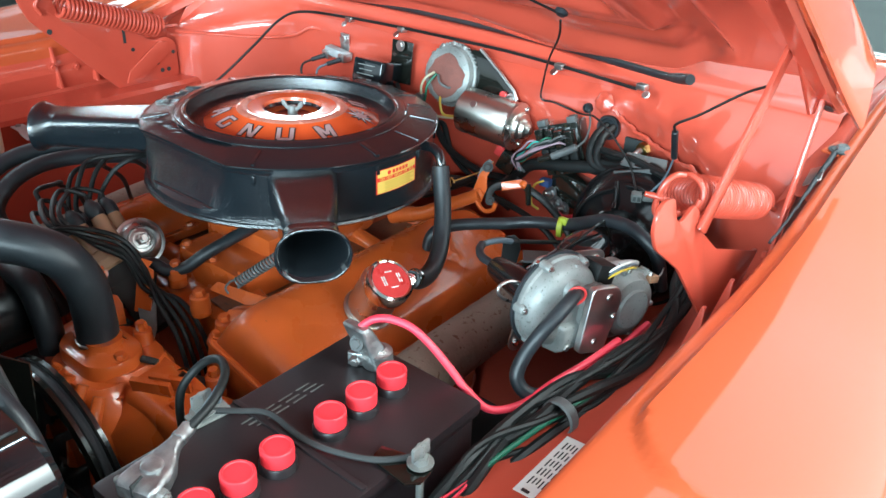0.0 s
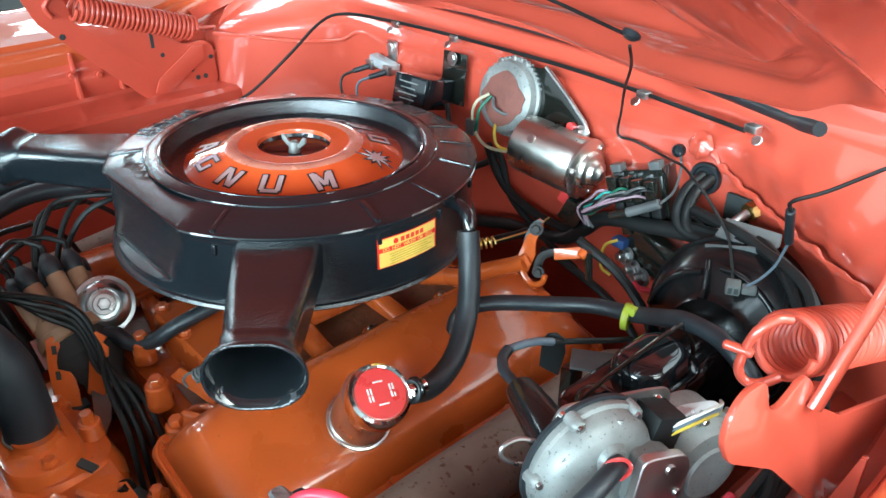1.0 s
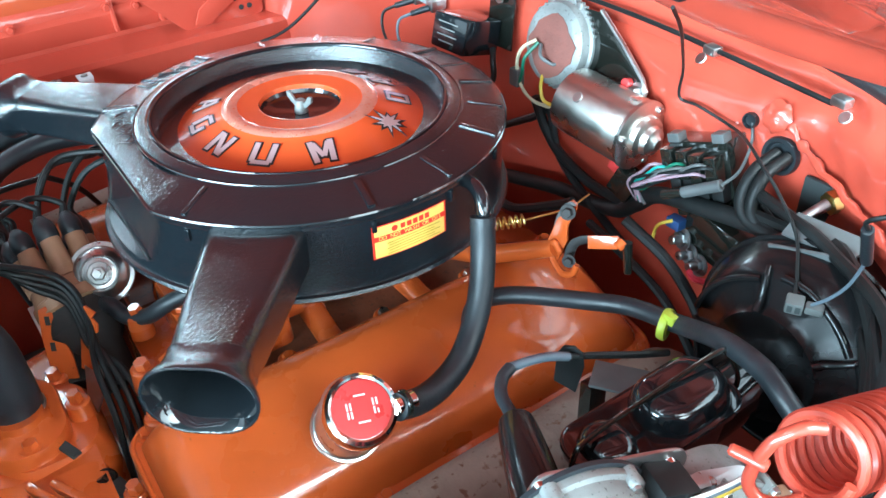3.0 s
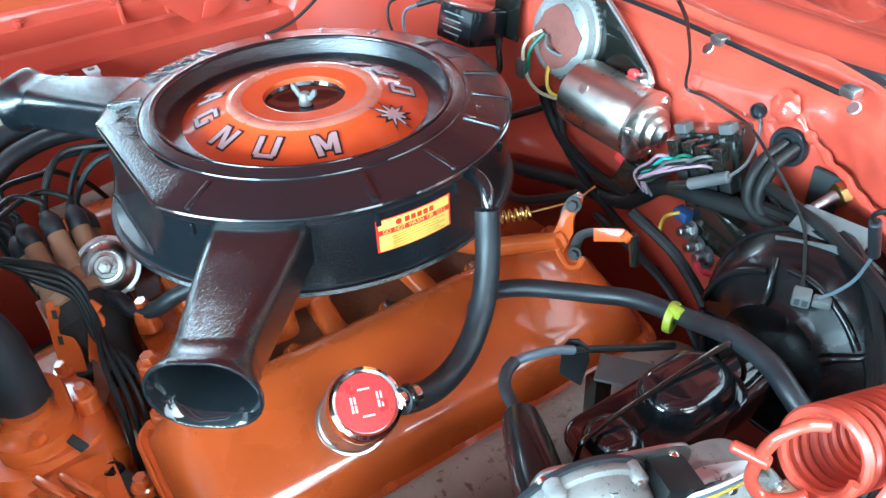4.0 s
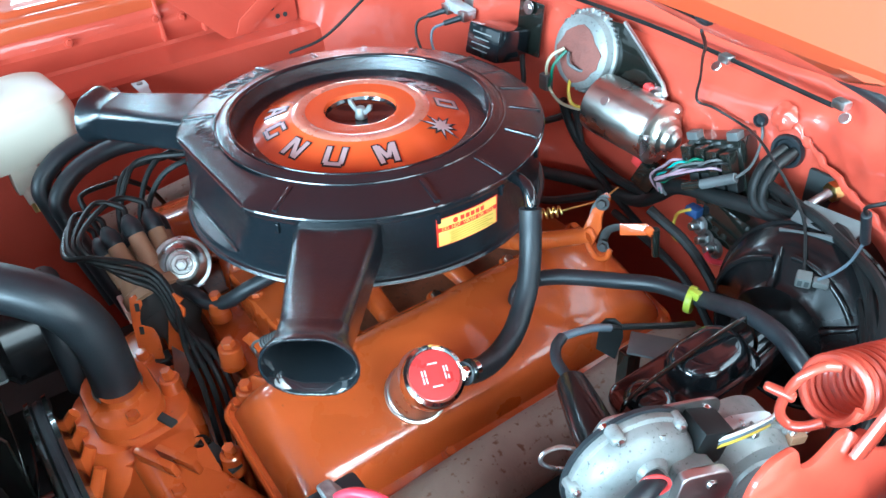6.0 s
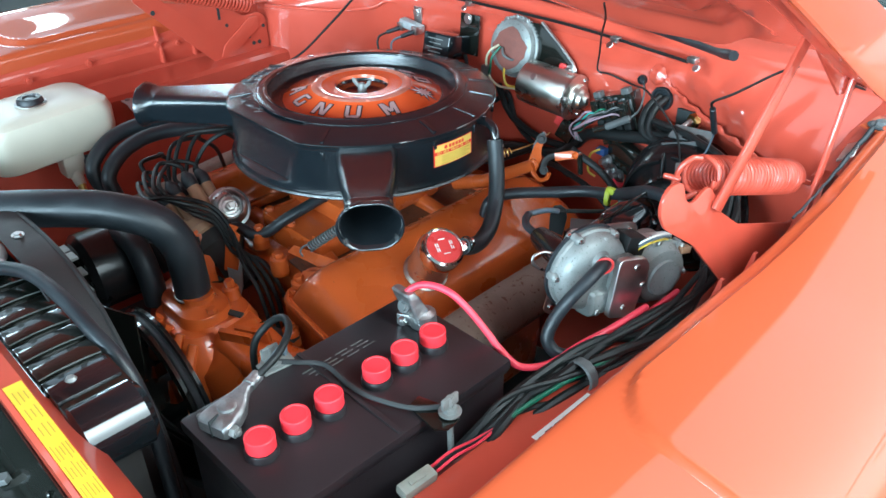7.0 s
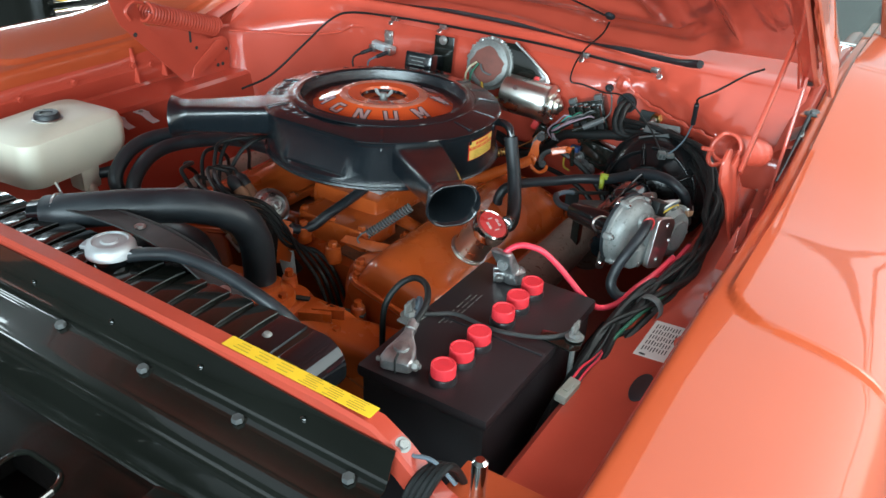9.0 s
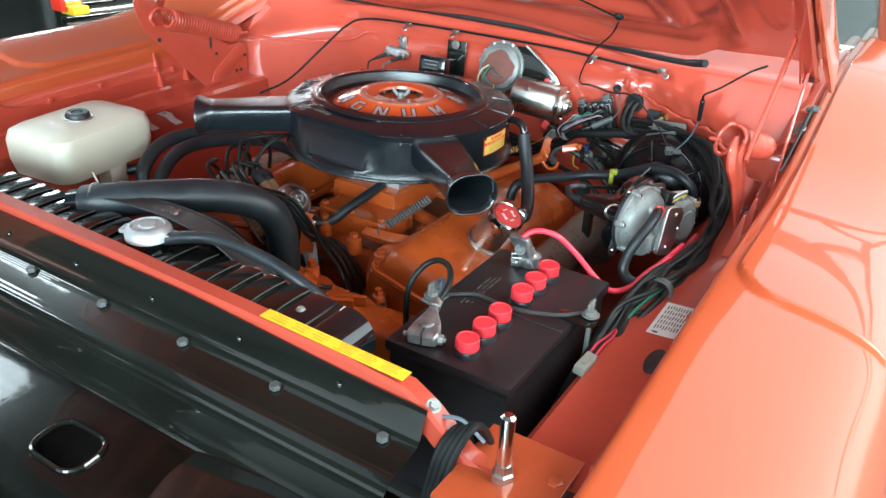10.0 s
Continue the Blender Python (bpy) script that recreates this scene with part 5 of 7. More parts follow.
part("clamp", lathe([(0.026, 0), (0.0275, 0.001), (0.0275, 0.004), (0.026, 0.005)], axes_at((-0.155, -0.556, 0.9135), (-0.6, -0.4, -0.1)), 32), STEEL, uh)
part("clamp", lathe([(0.026, 0), (0.0275, 0.001), (0.0275, 0.003), (0.026, 0.004)], axes_at((0.016, -0.352, 0.758), (0, 0, 1)), 32), STEEL, uh)
part("clamp_tail", rod((-0.165, -0.545, 0.935), (-0.170, -0.548, 0.952), 0.002, 0.002, 8), STEEL, uh)
SHP = ((-0.36, 0.60), (-0.35, 0.76), (-0.31, 0.85), (-0.22, 0.905), (-0.10, 0.926), (0.0, 0.932), (0.076, 0.924), (0.136, 0.899), (0.173, 0.865), (0.212, 0.813), (0.24, 0.777), (0.262, 0.70), (0.265, 0.55))
rows = []
for p in spline([(x, 0, z) for x, z in SHP], 6):
    k = Vector((p.x + 0.02, 0, p.z - 0.60))
    rows.append([(p.x + 0.03 * k.x, -0.566, p.z + 0.02 * k.z), (p.x, -0.552, p.z + 0.002), (p.x, -0.528, p.z), (p.x - 0.015 * k.x, -0.520, p.z - 0.015 * k.z), (p.x - 0.05 * k.x, -0.517, p.z - 0.05 * k.z)])
fs = thing("fan_shroud", (0, -0.54, 0.6), "black plastic fan shroud behind the radiator", "shroud")
part("band", sheet(rows, 0.002), SHROUD, fs)
part("rim", sweep([Vector(r[3]) for r in rows], 0.0035, 8), SHROUD, fs)
for k in (14, 30, 44, 58):
    part("screw", hexbolt(Vector(rows[k][1]) + Vector((0, 0.006, 0.001)), Vector((rows[k][1][0] + 0.02, 0, rows[k][1][2] - 0.6)), 0.005, 0.004), STEEL, fs)
solid("overflow_hose", tube([(0.030, -0.592, 0.922), (0.06, -0.580, 0.930), (0.10, -0.567, 0.934), (0.165, -0.560, 0.930), (0.225, -0.556, 0.914), (0.266, -0.548, 0.888), (0.288, -0.546, 0.850), (0.298, -0.546, 0.80), (0.300, -0.546, 0.70)], 0.0084, 14), RUBBER, "thin black radiator overflow hose", "hose")
for d in (Vector((0, 0, 0)), Vector((0.031, 0.012, -0.012))):
    pts = [Vector(p) + d for p in ((-0.27, -0.29, 0.66), (-0.315, -0.310, 0.74), (-0.345, -0.320, 0.79), (-0.357, -0.322, 0.825), (-0.368, -0.290, 0.852), (-0.380, -0.245, 0.862), (-0.378, -0.200, 0.864), (-0.362, -0.150, 0.860), (-0.335, -0.08, 0.845), (-0.30, 0.0, 0.80), (-0.28, 0.06, 0.74))]
    solid("heater_hose", tube(pts, 0.0130, 16), RUBBER, "black rubber heater hose beside the inner fender", "hose", "", "heater hoses")
solid("bypass_hose", tube([(-0.060, -0.245, 0.790), (-0.037, -0.234, 0.798), (-0.018, -0.224, 0.790), (0.001, -0.207, 0.795), (0.016, -0.185, 0.812), (0.028, -0.150, 0.826), (0.032, -0.10, 0.835)], 0.0088, 12), RUBBER, "black vacuum hose dipping under the air cleaner", "hose")
solid("lower_hose", tube([(-0.19, -0.37, 0.79), (-0.142, -0.38, 0.811), (-0.095, -0.38, 0.812), (-0.073, -0.38, 0.795), (-0.060, -0.38, 0.76), (-0.057, -0.38, 0.72)], 0.018, 14), RUBBER, "black heater hose on the water pump", "hose")
rs = thing("idle_spring", (0.122, -0.212, 0.818), "grey coil spring under the air cleaner snorkel", "spring")
part("coil", coil((0.124, -0.213, 0.822), (0.186, -0.180, 0.878), 0.0062, 0.0017, 17, 6, 14), GREY, rs)
part("hook", tube([(0.124, -0.213, 0.828), (0.116, -0.219, 0.822), (0.110, -0.221, 0.812), (0.112, -0.219, 0.804)], 0.0015, 7), GREY, rs)

res = thing("washer_reservoir", (-0.45, -0.36, 0.80), "milky white plastic washer fluid reservoir with black cap", "reservoir")
RT = Matrix.Translation((-0.462, -0.352, 0)) @ Matrix.Rotation(radians(6), 4, "Z")
tank = part("tank", loft([[RT @ Vector((x, y, z)) for x, y in rounded(w * 0.96, l * 0.92, r)] for z, w, l, r in ((0.828, 0.13, 0.21, 0.03), (0.833, 0.15, 0.232, 0.03), (0.86, 0.160, 0.245, 0.03), (0.895, 0.162, 0.246, 0.03), (0.911, 0.152, 0.236, 0.03), (0.918, 0.13, 0.21, 0.03), (0.920, 0.08, 0.12, 0.03))]), WHITEPL, res)
part("neck", box((-0.415, -0.330, 0.815), (0.040, 0.040, 0.050), 0.008), WHITEPL, tank)
part("outlet", rod((-0.405, -0.332, 0.797), (-0.390, -0.332, 0.777), 0.012, 0.009, 16), WHITEPL, tank)
part("pump", rod((-0.408, -0.312, 0.812), (-0.383, -0.292, 0.818), 0.010, 0.010, 16), RUBBER, res)
part("nozzle", rod((-0.392, -0.332, 0.780), (-0.385, -0.332, 0.765), 0.008, 0.006, 12), GOLD, res)
cp = part("cap", lathe([(0.010, 0.010), (0.011, 0.012), (0.019, 0.012), (0.0215, 0.009), (0.022, 0), (0.0, 0)], Matrix.Translation((-0.456, -0.356, 0.920)), 32), RUBBER, res)
part("cap_button", lathe([(0, 0.0105), (0.009, 0.010), (0.010, 0.004)], Matrix.Translation((-0.456, -0.356, 0.920)), 24), GREY, cp)
part("cap_ring", lathe([(0.023, 0), (0.026, 0.001), (0.026, 0.003), (0.023, 0.004)], Matrix.Translation((-0.456, -0.356, 0.9195)), 32), STEEL, cp)

res.location.x -= 0.018

# ---- distributor and plug wires ----
ds = thing("distributor", (-0.11, -0.26, 0.78), "black distributor with tan plug boots and metal vacuum can", "distributor")
DM = axes_at((-0.088, -0.259, 0.787), (-0.76, -0.05, 0.65), (0.65, 0, 0.76))
part("cap", lathe([(0, 0.030), (0.02, 0.030), (0.036, 0.026), (0.041, 0.020), (0.043, 0.004), (0.046, 0.002), (0.046, -0.010), (0.040, -0.014), (0, -0.014)], DM, 36), BROWN, ds, "tan moulded distributor cap")
part("body", lathe([(0, -0.012), (0.042, -0.012), (0.043, -0.035), (0.034, -0.045), (0.024, -0.06), (0.022, -0.11), (0, -0.11)], DM, 32), DARK, ds)
for a in (75, 255):
    part("clip", box((0.046 * math.cos(radians(a)), 0.046 * math.sin(radians(a)), -0.005), (0.004, 0.008, 0.038), 0.001, DM @ Matrix.Rotation(0, 4, "Z")), STEEL, ds)
ends = []
for k in range(9):
    a, r = radians(45 * k), (0.032 if k < 8 else 0.0)
    p0 = DM @ Vector((r * math.cos(a), r * math.sin(a), 0.018))
    p1 = DM @ Vector((r * 1.12 * math.cos(a), r * 1.12 * math.sin(a), 0.064))
    boot = part("plug_boot", rod(p0, p1, 0.0112, 0.0098, 18, 0.001), BROWN, ds, "tan plug wire boot")
    p2 = DM @ Vector((r * 1.18 * math.cos(a), r * 1.18 * math.sin(a), 0.086))
    nipple = rod(p0 * 0.75 + p1 * 0.25, p1 * 0.9 + p0 * 0.1, 0.0114, 0.0106, 18)
    part("rib", nipple, BROWN, boot)
    part("boot_cap", lathe([(0, 0), (0.0108, 0), (0.0116, 0.002), (0.0116, 0.013), (0.0105, 0.018), (0.0075, 0.022), (0.0052, 0.026), (0, 0.028)], axes_at(p1 - (p2 - p1) * 0.12, p2 - p1), 16), RUBBER, boot)
    ends.append(p2)
vm = axes_at((-0.072, -0.228, 0.817), (0.80, -0.22, 0.56)) @ Matrix.Scale(1.18, 4)
part("vacuum_can", lathe([(0, -0.016), (0.014, -0.016), (0.021, -0.010), (0.0245, -0.003), (0.0285, -0.002), (0.0292, 0.0), (0.0285, 0.0022), (0.0250, 0.0026), (0.0238, 0.0070), (0.0210, 0.0110), (0.0170, 0.0135), (0.0160, 0.0128), (0.0150, 0.0115), (0.0140, 0.0130), (0.0110, 0.0135), (0.0100, 0.0125), (0, 0.0128)], vm, 44), STEEL, ds, "bright metal vacuum can", sharp=25)
part("vacuum_nut", lathe([(0, 0.012), (0.0068, 0.012), (0.0068, 0.020), (0.0055, 0.0215), (0.0, 0.0215)], vm, 6), STEEL, ds)
part("vacuum_pipe", rod(vm @ Vector((0, 0, 0.02)), vm @ Vector((0, 0, 0.030)), 0.004, 0.004, 10), STEEL, ds)
axis = Vector((-0.76, -0.05, 0.65))
# four wires come back over the cap, through the guide and down past the manifold
for j, k in enumerate((6, 7, 0, 1)):
    e = ends[k]
    g = Vector((-0.012 + 0.005 * j, -0.266 - 0.003 * j, 0.812 - 0.011 * j))
    pts = [e, e + axis * 0.014, e + axis * 0.020 + Vector((-0.004, -0.020 - 0.004 * j, 0.006)), (-0.092 + 0.004 * j, -0.345 + 0.006 * j, 0.872 + 0.006 * j), (-0.060 + 0.002 * j, -0.318 + 0.006 * j, 0.876 - 0.010 * j), (-0.044 + 0.003 * j, -0.272, 0.850 - 0.010 * j), g + Vector((-0.004, 0.006, 0.006)),
           (0.028 + 0.006 * j, -0.272 + 0.007 * j, 0.782), (0.066 + 0.006 * j, -0.274 + 0.009 * j, 0.748), (0.092 + 0.006 * j, -0.279 + 0.009 * j, 0.705), (0.110 + 0.006 * j, -0.282 + 0.009 * j, 0.655), (0.122 + 0.006 * j, -0.284 + 0.009 * j, 0.615)]
    solid("plug_wire", tube(pts, 0.0034, 8), CABLE, "black spark plug wire from the distributor", "wire", "", "plug wires")
# the others loop away to the far bank and the coil
for j, (k, peak, side) in enumerate(((2, (-0.150, -0.175, 0.905), (-0.185, -0.115, 0.880)), (3, (-0.205, -0.185, 0.893), (-0.235, -0.135, 0.872)), (4, (-0.225, -0.225, 0.880), (-0.262, -0.165, 0.858)), (5, (-0.215, -0.290, 0.872), (-0.272, -0.235, 0.846)), (8, (-0.195, -0.212, 0.902), (-0.170, -0.120, 0.886)))):
    e, p, q = ends[k], Vector(peak), Vector(side)
    pts = [e, e + axis * 0.016, e * 0.45 + p * 0.55 + Vector((-0.008, -0.006, 0.012)), p, p * 0.4 + q * 0.6 + Vector((0.012, 0.01, 0.006)), q, q + Vector((-0.012, 0.035, -0.035)), q + Vector((-0.04, 0.06, -0.09))]
    solid("plug_wire", tube(pts, 0.0036, 8), CABLE, "black spark plug wire from the distributor", "wire", "", "plug wires")

# ---- firewall equipment ----
wm = thing("wiper_motor", (0.1, 0.30, 0.93), "bare steel wiper motor bolted to the firewall", "motor")
MM = axes_at((0.0965, 0.290, 0.930), (0.118, 0.006, -0.008)) @ Matrix.Scale(1.065, 4)
can = part("motor_can", lathe([(0, 0), (0.031, 0), (0.0348, 0.003), (0.0355, 0.012), (0.0355, 0.092), (0.0347, 0.094)], MM, 48), SATIN, wm)
endc = part("end_plate", lathe([(0.0370, 0.093), (0.0372, 0.097), (0.031, 0.0985), (0.0235, 0.100), (0.0225, 0.106), (0.016, 0.108), (0.0145, 0.114), (0.0095, 0.116), (0.006, 0.120), (0, 0.121)], MM, 48), SATIN, wm)
for a in (40, 160, 280):
    part("screw", lathe([(0, 0.004), (0.0035, 0.0035), (0.004, 0)], MM @ Matrix.Rotation(radians(a), 4, "Z") @ Matrix.Translation((0.031, 0, 0.098)), 12), STEEL, endc)
part("screw", lathe([(0, 0.0015), (0.0055, 0.0012), (0.006, 0)], axes_at(MM @ Vector((0, 0, 0.034)) + 0.0375 * Vector((0.0, -0.75, 0.66)), (0, -0.75, 0.66)), 20), STEEL, can)
GM = axes_at((0.040, 0.330, 0.968), (0.0, -1, 0.22), (1, 0, 0))
gc = part("gear_case", lathe([(0.0, 0.027), (0.036, 0.027), (0.040, 0.026), (0.047, 0.022), (0.049, 0.012), (0.052, 0.010), (0.053, 0.002), (0.052, 0.0), (0, 0.0)], GM, 48), CASTGREY, wm)
for k in range(34):
    a = radians(25 + 8 * k)
    part("rim_tooth", box((0.0525 * math.cos(a), 0.0525 * math.sin(a), 0.006), (0.0035, 0.0035, 0.009), 0.0006, GM), CASTGREY, gc)
part("sealer_patch", prism([(0.037 * math.cos(radians(a)) * (1 + 0.10 * math.sin(a * 0.11)), 0.035 * math.sin(radians(a)) * (1 + 0.10 * math.cos(a * 0.07))) for a in range(0, 360, 15)], 0.0015, GM @ Matrix.Translation((0.002, -0.002, 0.0265)), 0.0004), SEALER, gc, "brown sealant patch")
for k in range(7):
    a = radians(70 + 26 * k)
    part("rim_screw", lathe([(0, 0.004), (0.0045, 0.003), (0.005, 0)], GM @ Matrix.Translation((0.051 * math.cos(a), 0.051 * math.sin(a), 0.009)), 10), STEEL, gc)
part("mount_plate", prism([(-0.02, 0.040), (0.036, 0.044), (0.110, -0.008), (0.118, -0.018), (0.116, -0.028), (0.104, -0.033), (0.085, -0.030), (0.03, -0.020), (-0.01, -0.02)], 0.003, GM @ Matrix.Translation((0.02, 0.006, 0.004)), 0.001), BLACKPANEL, wm)
part("plate_rim", sweep([GM @ Vector((x + 0.02, y + 0.006, 0.008)) for x, y in ((0.030, 0.046), (0.072, 0.020), (0.110, -0.007), (0.118, -0.018), (0.116, -0.028), (0.104, -0.033), (0.075, -0.028), (0.04, -0.022))], 0.0028, 8), STEEL, wm)
part("mount_nut", hexbolt(GM @ Vector((0.127, -0.016, 0.007)), GM.to_3x3() @ Vector((0, 0, 1)), 0.0075, 0.012), STEEL, wm)
part("mount_stud", rod(GM @ Vector((0.113, -0.010, 0.007)), GM @ Vector((0.113, -0.010, 0.016)), 0.006, 0.006, 14, 0.001), REDENAMEL, wm)
for mtl, pts in ((TAN, [(0.022, 0.298, 0.975), (0.012, 0.285, 0.965), (0.005, 0.283, 0.945), (0.012, 0.283, 0.920), (0.035, 0.285, 0.905), (0.085, 0.288, 0.91)]), (GREEN, [(0.026, 0.298, 0.973), (0.018, 0.284, 0.955), (0.016, 0.282, 0.935), (0.010, 0.282, 0.92)]), (YWIRE, [(0.035, 0.30, 0.94), (0.045, 0.287, 0.925), (0.055, 0.287, 0.91), (0.09, 0.289, 0.915)]), (GREY, [(0.03, 0.298, 0.972), (0.04, 0.290, 0.962), (0.052, 0.296, 0.955), (0.056, 0.30, 0.955)])):
    part("lead", tube(pts, 0.0022, 7), mtl, wm)
part("plug", box((0.004, 0.284, 0.926), (0.016, 0.012, 0.022), 0.002), GREY, wm)

fr = thing("relay_box", (-0.09, 0.30, 0.95), "black square relay box with bracket on the firewall", "relay")
RM = pose(-0.098, 0.282, 0.952, -14, 0, 6)
rb = part("case", box((0, 0, 0), (0.062, 0.062, 0.045), 0.004, RM), BLACK, fr)
part("mount", box((0, 0, 0), (0.046, 0.003, 0.075), 0.001, pose(-0.075, 0.322, 0.968, -6, 0, 4)), BLACKPANEL, fr)
part("screw", hexbolt((-0.075, 0.319, 0.998), (0, -1, 0.1), 0.0065, 0.004), STEEL, fr)
for k in range(4):
    part("text_bar", box((-0.002, -0.0314, 0.012 - 0.008 * k), (0.036 - 0.008 * (k % 2), 0.0004, 0.0015), 0, RM), CASTGREY, rb)
part("lead", tube([(-0.065, 0.30, 0.935), (-0.052, 0.29, 0.928), (-0.045, 0.285, 0.905), (-0.06, 0.28, 0.88)], 0.004, 8), CABLE, fr)

vv = thing("vacuum_fitting", (-0.225, 0.32, 0.95), "small metal valve fitting with two rubber nipples", "fitting")
part("body", box((0, 0, 0), (0.056, 0.018, 0.016), 0.003, pose(-0.226, 0.312, 0.957, 0, 8, 3)), ALU, vv)
part("tab", box((-0.222, 0.326, 0.975), (0.022, 0.003, 0.034), 0.001), STEEL, vv)
part("bolt", hexbolt((-0.222, 0.324, 0.982), (0, -1, 0.1), 0.007, 0.005), STEEL, vv)
for x in (-0.248, -0.206):
    part("block", box((x, 0.306, 0.953), (0.016, 0.018, 0.016), 0.002), STEEL, vv)
    part("nipple", rod((x, 0.298, 0.951), (x - 0.014, 0.276, 0.944), 0.0045, 0.004, 12), RUBBER, vv)
    part("lead", tube([(x - 0.014, 0.276, 0.944), (x - 0.024, 0.262, 0.935), (x - 0.018, 0.255, 0.915), (x + 0.01, 0.25, 0.89)], 0.0022, 7), BLUE if x > -0.22 else CABLE, vv)

cb = thing("fuse_connector", (0.285, 0.315, 0.94), "black bulkhead connector block with many wires", "connector")
CM = pose(0.276, 0.314, 0.920, 0, -20, 6)
part("block", box((0, 0.004, -0.015), (0.068, 0.036, 0.082), 0.002, CM), BLACKPANEL, cb)
for k in range(4):
    part("terminal_cover", box((-0.024 + 0.016 * k, -0.024 + 0.002 * (k % 2), 0.010 - 0.003 * k), (0.0130, 0.022, 0.030), 0.0015, CM), BLACKPANEL, cb)
    part("terminal_cover", box((-0.024 + 0.016 * k, -0.020, -0.022), (0.0130, 0.014, 0.024), 0.0015, CM), CABLE, cb)
    part("terminal_cover", box((-0.024 + 0.016 * k, -0.018, -0.045), (0.0130, 0.010, 0.016), 0.0015, CM), BLACKPANEL, cb)
for x in (-0.026, 0.026):
    part("lug", box((x, -0.010, 0.030), (0.014, 0.014, 0.010), 0.0015, CM), GREY, cb)
cols = (MAUVE, TEAL, GREY, MAUVE, GREEN, PLUGGREY, CABLE, MAUVE, GREY, CABLE)
for k, mtl in enumerate(cols):
    s0 = CM @ Vector((-0.026 + 0.006 * k, -0.028, 0.004 - 0.003 * (k % 4)))
    part("lead", tube([s0, s0 + Vector((-0.012, -0.014, 0.002)), (0.226 + 0.004 * (k % 3), 0.274 - 0.003 * (k % 4), 0.900 - 0.005 * (k % 5)), (0.208 + 0.003 * (k % 4), 0.274 + 0.004 * (k % 3), 0.878 - 0.003 * (k % 3)), (0.218 + 0.006 * (k % 3), 0.280, 0.858)], 0.0017, 6), mtl, cb)
part("plug", box((0, 0, 0), (0.030, 0.022, 0.034), 0.003, pose(0.190, 0.292, 0.862, 0, 25, 10)), BLACKPANEL, cb)
part("plug_tab", box((0, 0, 0), (0.014, 0.012, 0.018), 0.002, pose(0.168, 0.298, 0.874, 0, 25, 10)), REDENAMEL, cb)
part("fuse_holder", rod((0.282, 0.272, 0.902), (0.318, 0.282, 0.924), 0.006, 0.006, 14, 0.001), GREY, cb)
part("fuse_holder_end", rod((0.262, 0.266, 0.892), (0.282, 0.272, 0.902), 0.005, 0.006, 14, 0.001), BLACKPANEL, cb)
part("lead", tube([(0.318, 0.282, 0.924), (0.322, 0.30, 0.935), (0.312, 0.325, 0.95), (0.303, 0.334, 0.968)], 0.0016, 7), GREY, cb)

for name, x, z, r, label in (("grommet", 0.301, 0.970, 0.0075, "small black rubber grommet in the firewall"), ("grommet", 0.340, 0.948, 0.0185, "large black rubber grommet in the firewall")):
    solid(name, lathe([(0, 0.002), (r * 0.7, 0.003), (r * 0.8, 0.006), (r, 0.006), (r * 1.05, 0.003), (r * 1.05, 0), (0, 0)], axes_at((x, 0.3355, z), (0, -1, 0.05)), 32), RUBBER, label, "grommet")
solid("pedal_cover", box((0.400, 0.3315, 0.914), (0.058, 0.006, 0.058), 0.004), INTERIOR, "black cover plate over a firewall opening", "cover plate")
bf = thing("brass_fitting", (0.405, 0.325, 0.93), "brass nut and steel rod at the firewall", "fitting")
part("nut", lathe([(0, 0), (0.011, 0), (0.011, 0.010), (0, 0.010)], axes_at((0.408, 0.328, 0.934), (-0.3, -1, -0.1)), 6), GOLD, bf)
part("rod", rod((0.405, 0.318, 0.933), (0.392, 0.280, 0.915), 0.0055, 0.0045, 14), STEEL, bf)

sr = thing("starter_relay", (0.29, 0.32, 0.83), "dark relay with metal studs low on the firewall", "relay")
part("base", box((0, 0, 0), (0.07, 0.03, 0.05), 0.004, pose(0.300, 0.318, 0.838, 0, 12, 4)), BLACKPANEL, sr)
for x, z in ((0.272, 0.826), (0.284, 0.812), (0.298, 0.806)):
    part("stud", rod((x, 0.306, z), (x - 0.004, 0.284, z + 0.004), 0.005, 0.005, 10, 0.001), STEEL, sr)
    part("nut", hexbolt((x - 0.001, 0.300, z + 0.001), (-0.15, -1, 0.15), 0.0085, 0.006), LEAD, sr)
part("blue_plug", box((0.262, 0.296, 0.845), (0.018, 0.014, 0.012), 0.002), mat("blue_plastic", (0.03, 0.07, 0.2), 0.5), sr)
part("lead", tube([(0.345, 0.30, 0.83), (0.33, 0.285, 0.812), (0.31, 0.28, 0.805), (0.298, 0.282, 0.808)], 0.0035, 8), PINK, sr)
part("lead", tube([(0.262, 0.29, 0.85), (0.250, 0.28, 0.84), (0.248, 0.28, 0.81), (0.26, 0.285, 0.80)], 0.002, 7), YWIRE, sr)

# wiring along the firewall and round the booster
trunk = ([(-0.30, 0.31, 0.72), (-0.12, 0.31, 0.735), (-0.04, 0.31, 0.755), (0.06, 0.308, 0.785), (0.16, 0.304, 0.806), (0.205, 0.296, 0.84), (0.24, 0.288, 0.872), (0.30, 0.285, 0.888), (0.35, 0.282, 0.900), (0.41, 0.278, 0.912)], 0.0095)
h = thing("wiring_harness", (0.3, 0.29, 0.88), "bundle of black wrapped wires on firewall and inner fender", "wiring harness")
part("trunk", tube(trunk[0], trunk[1], 10), CABLE, h)
random.seed(5)
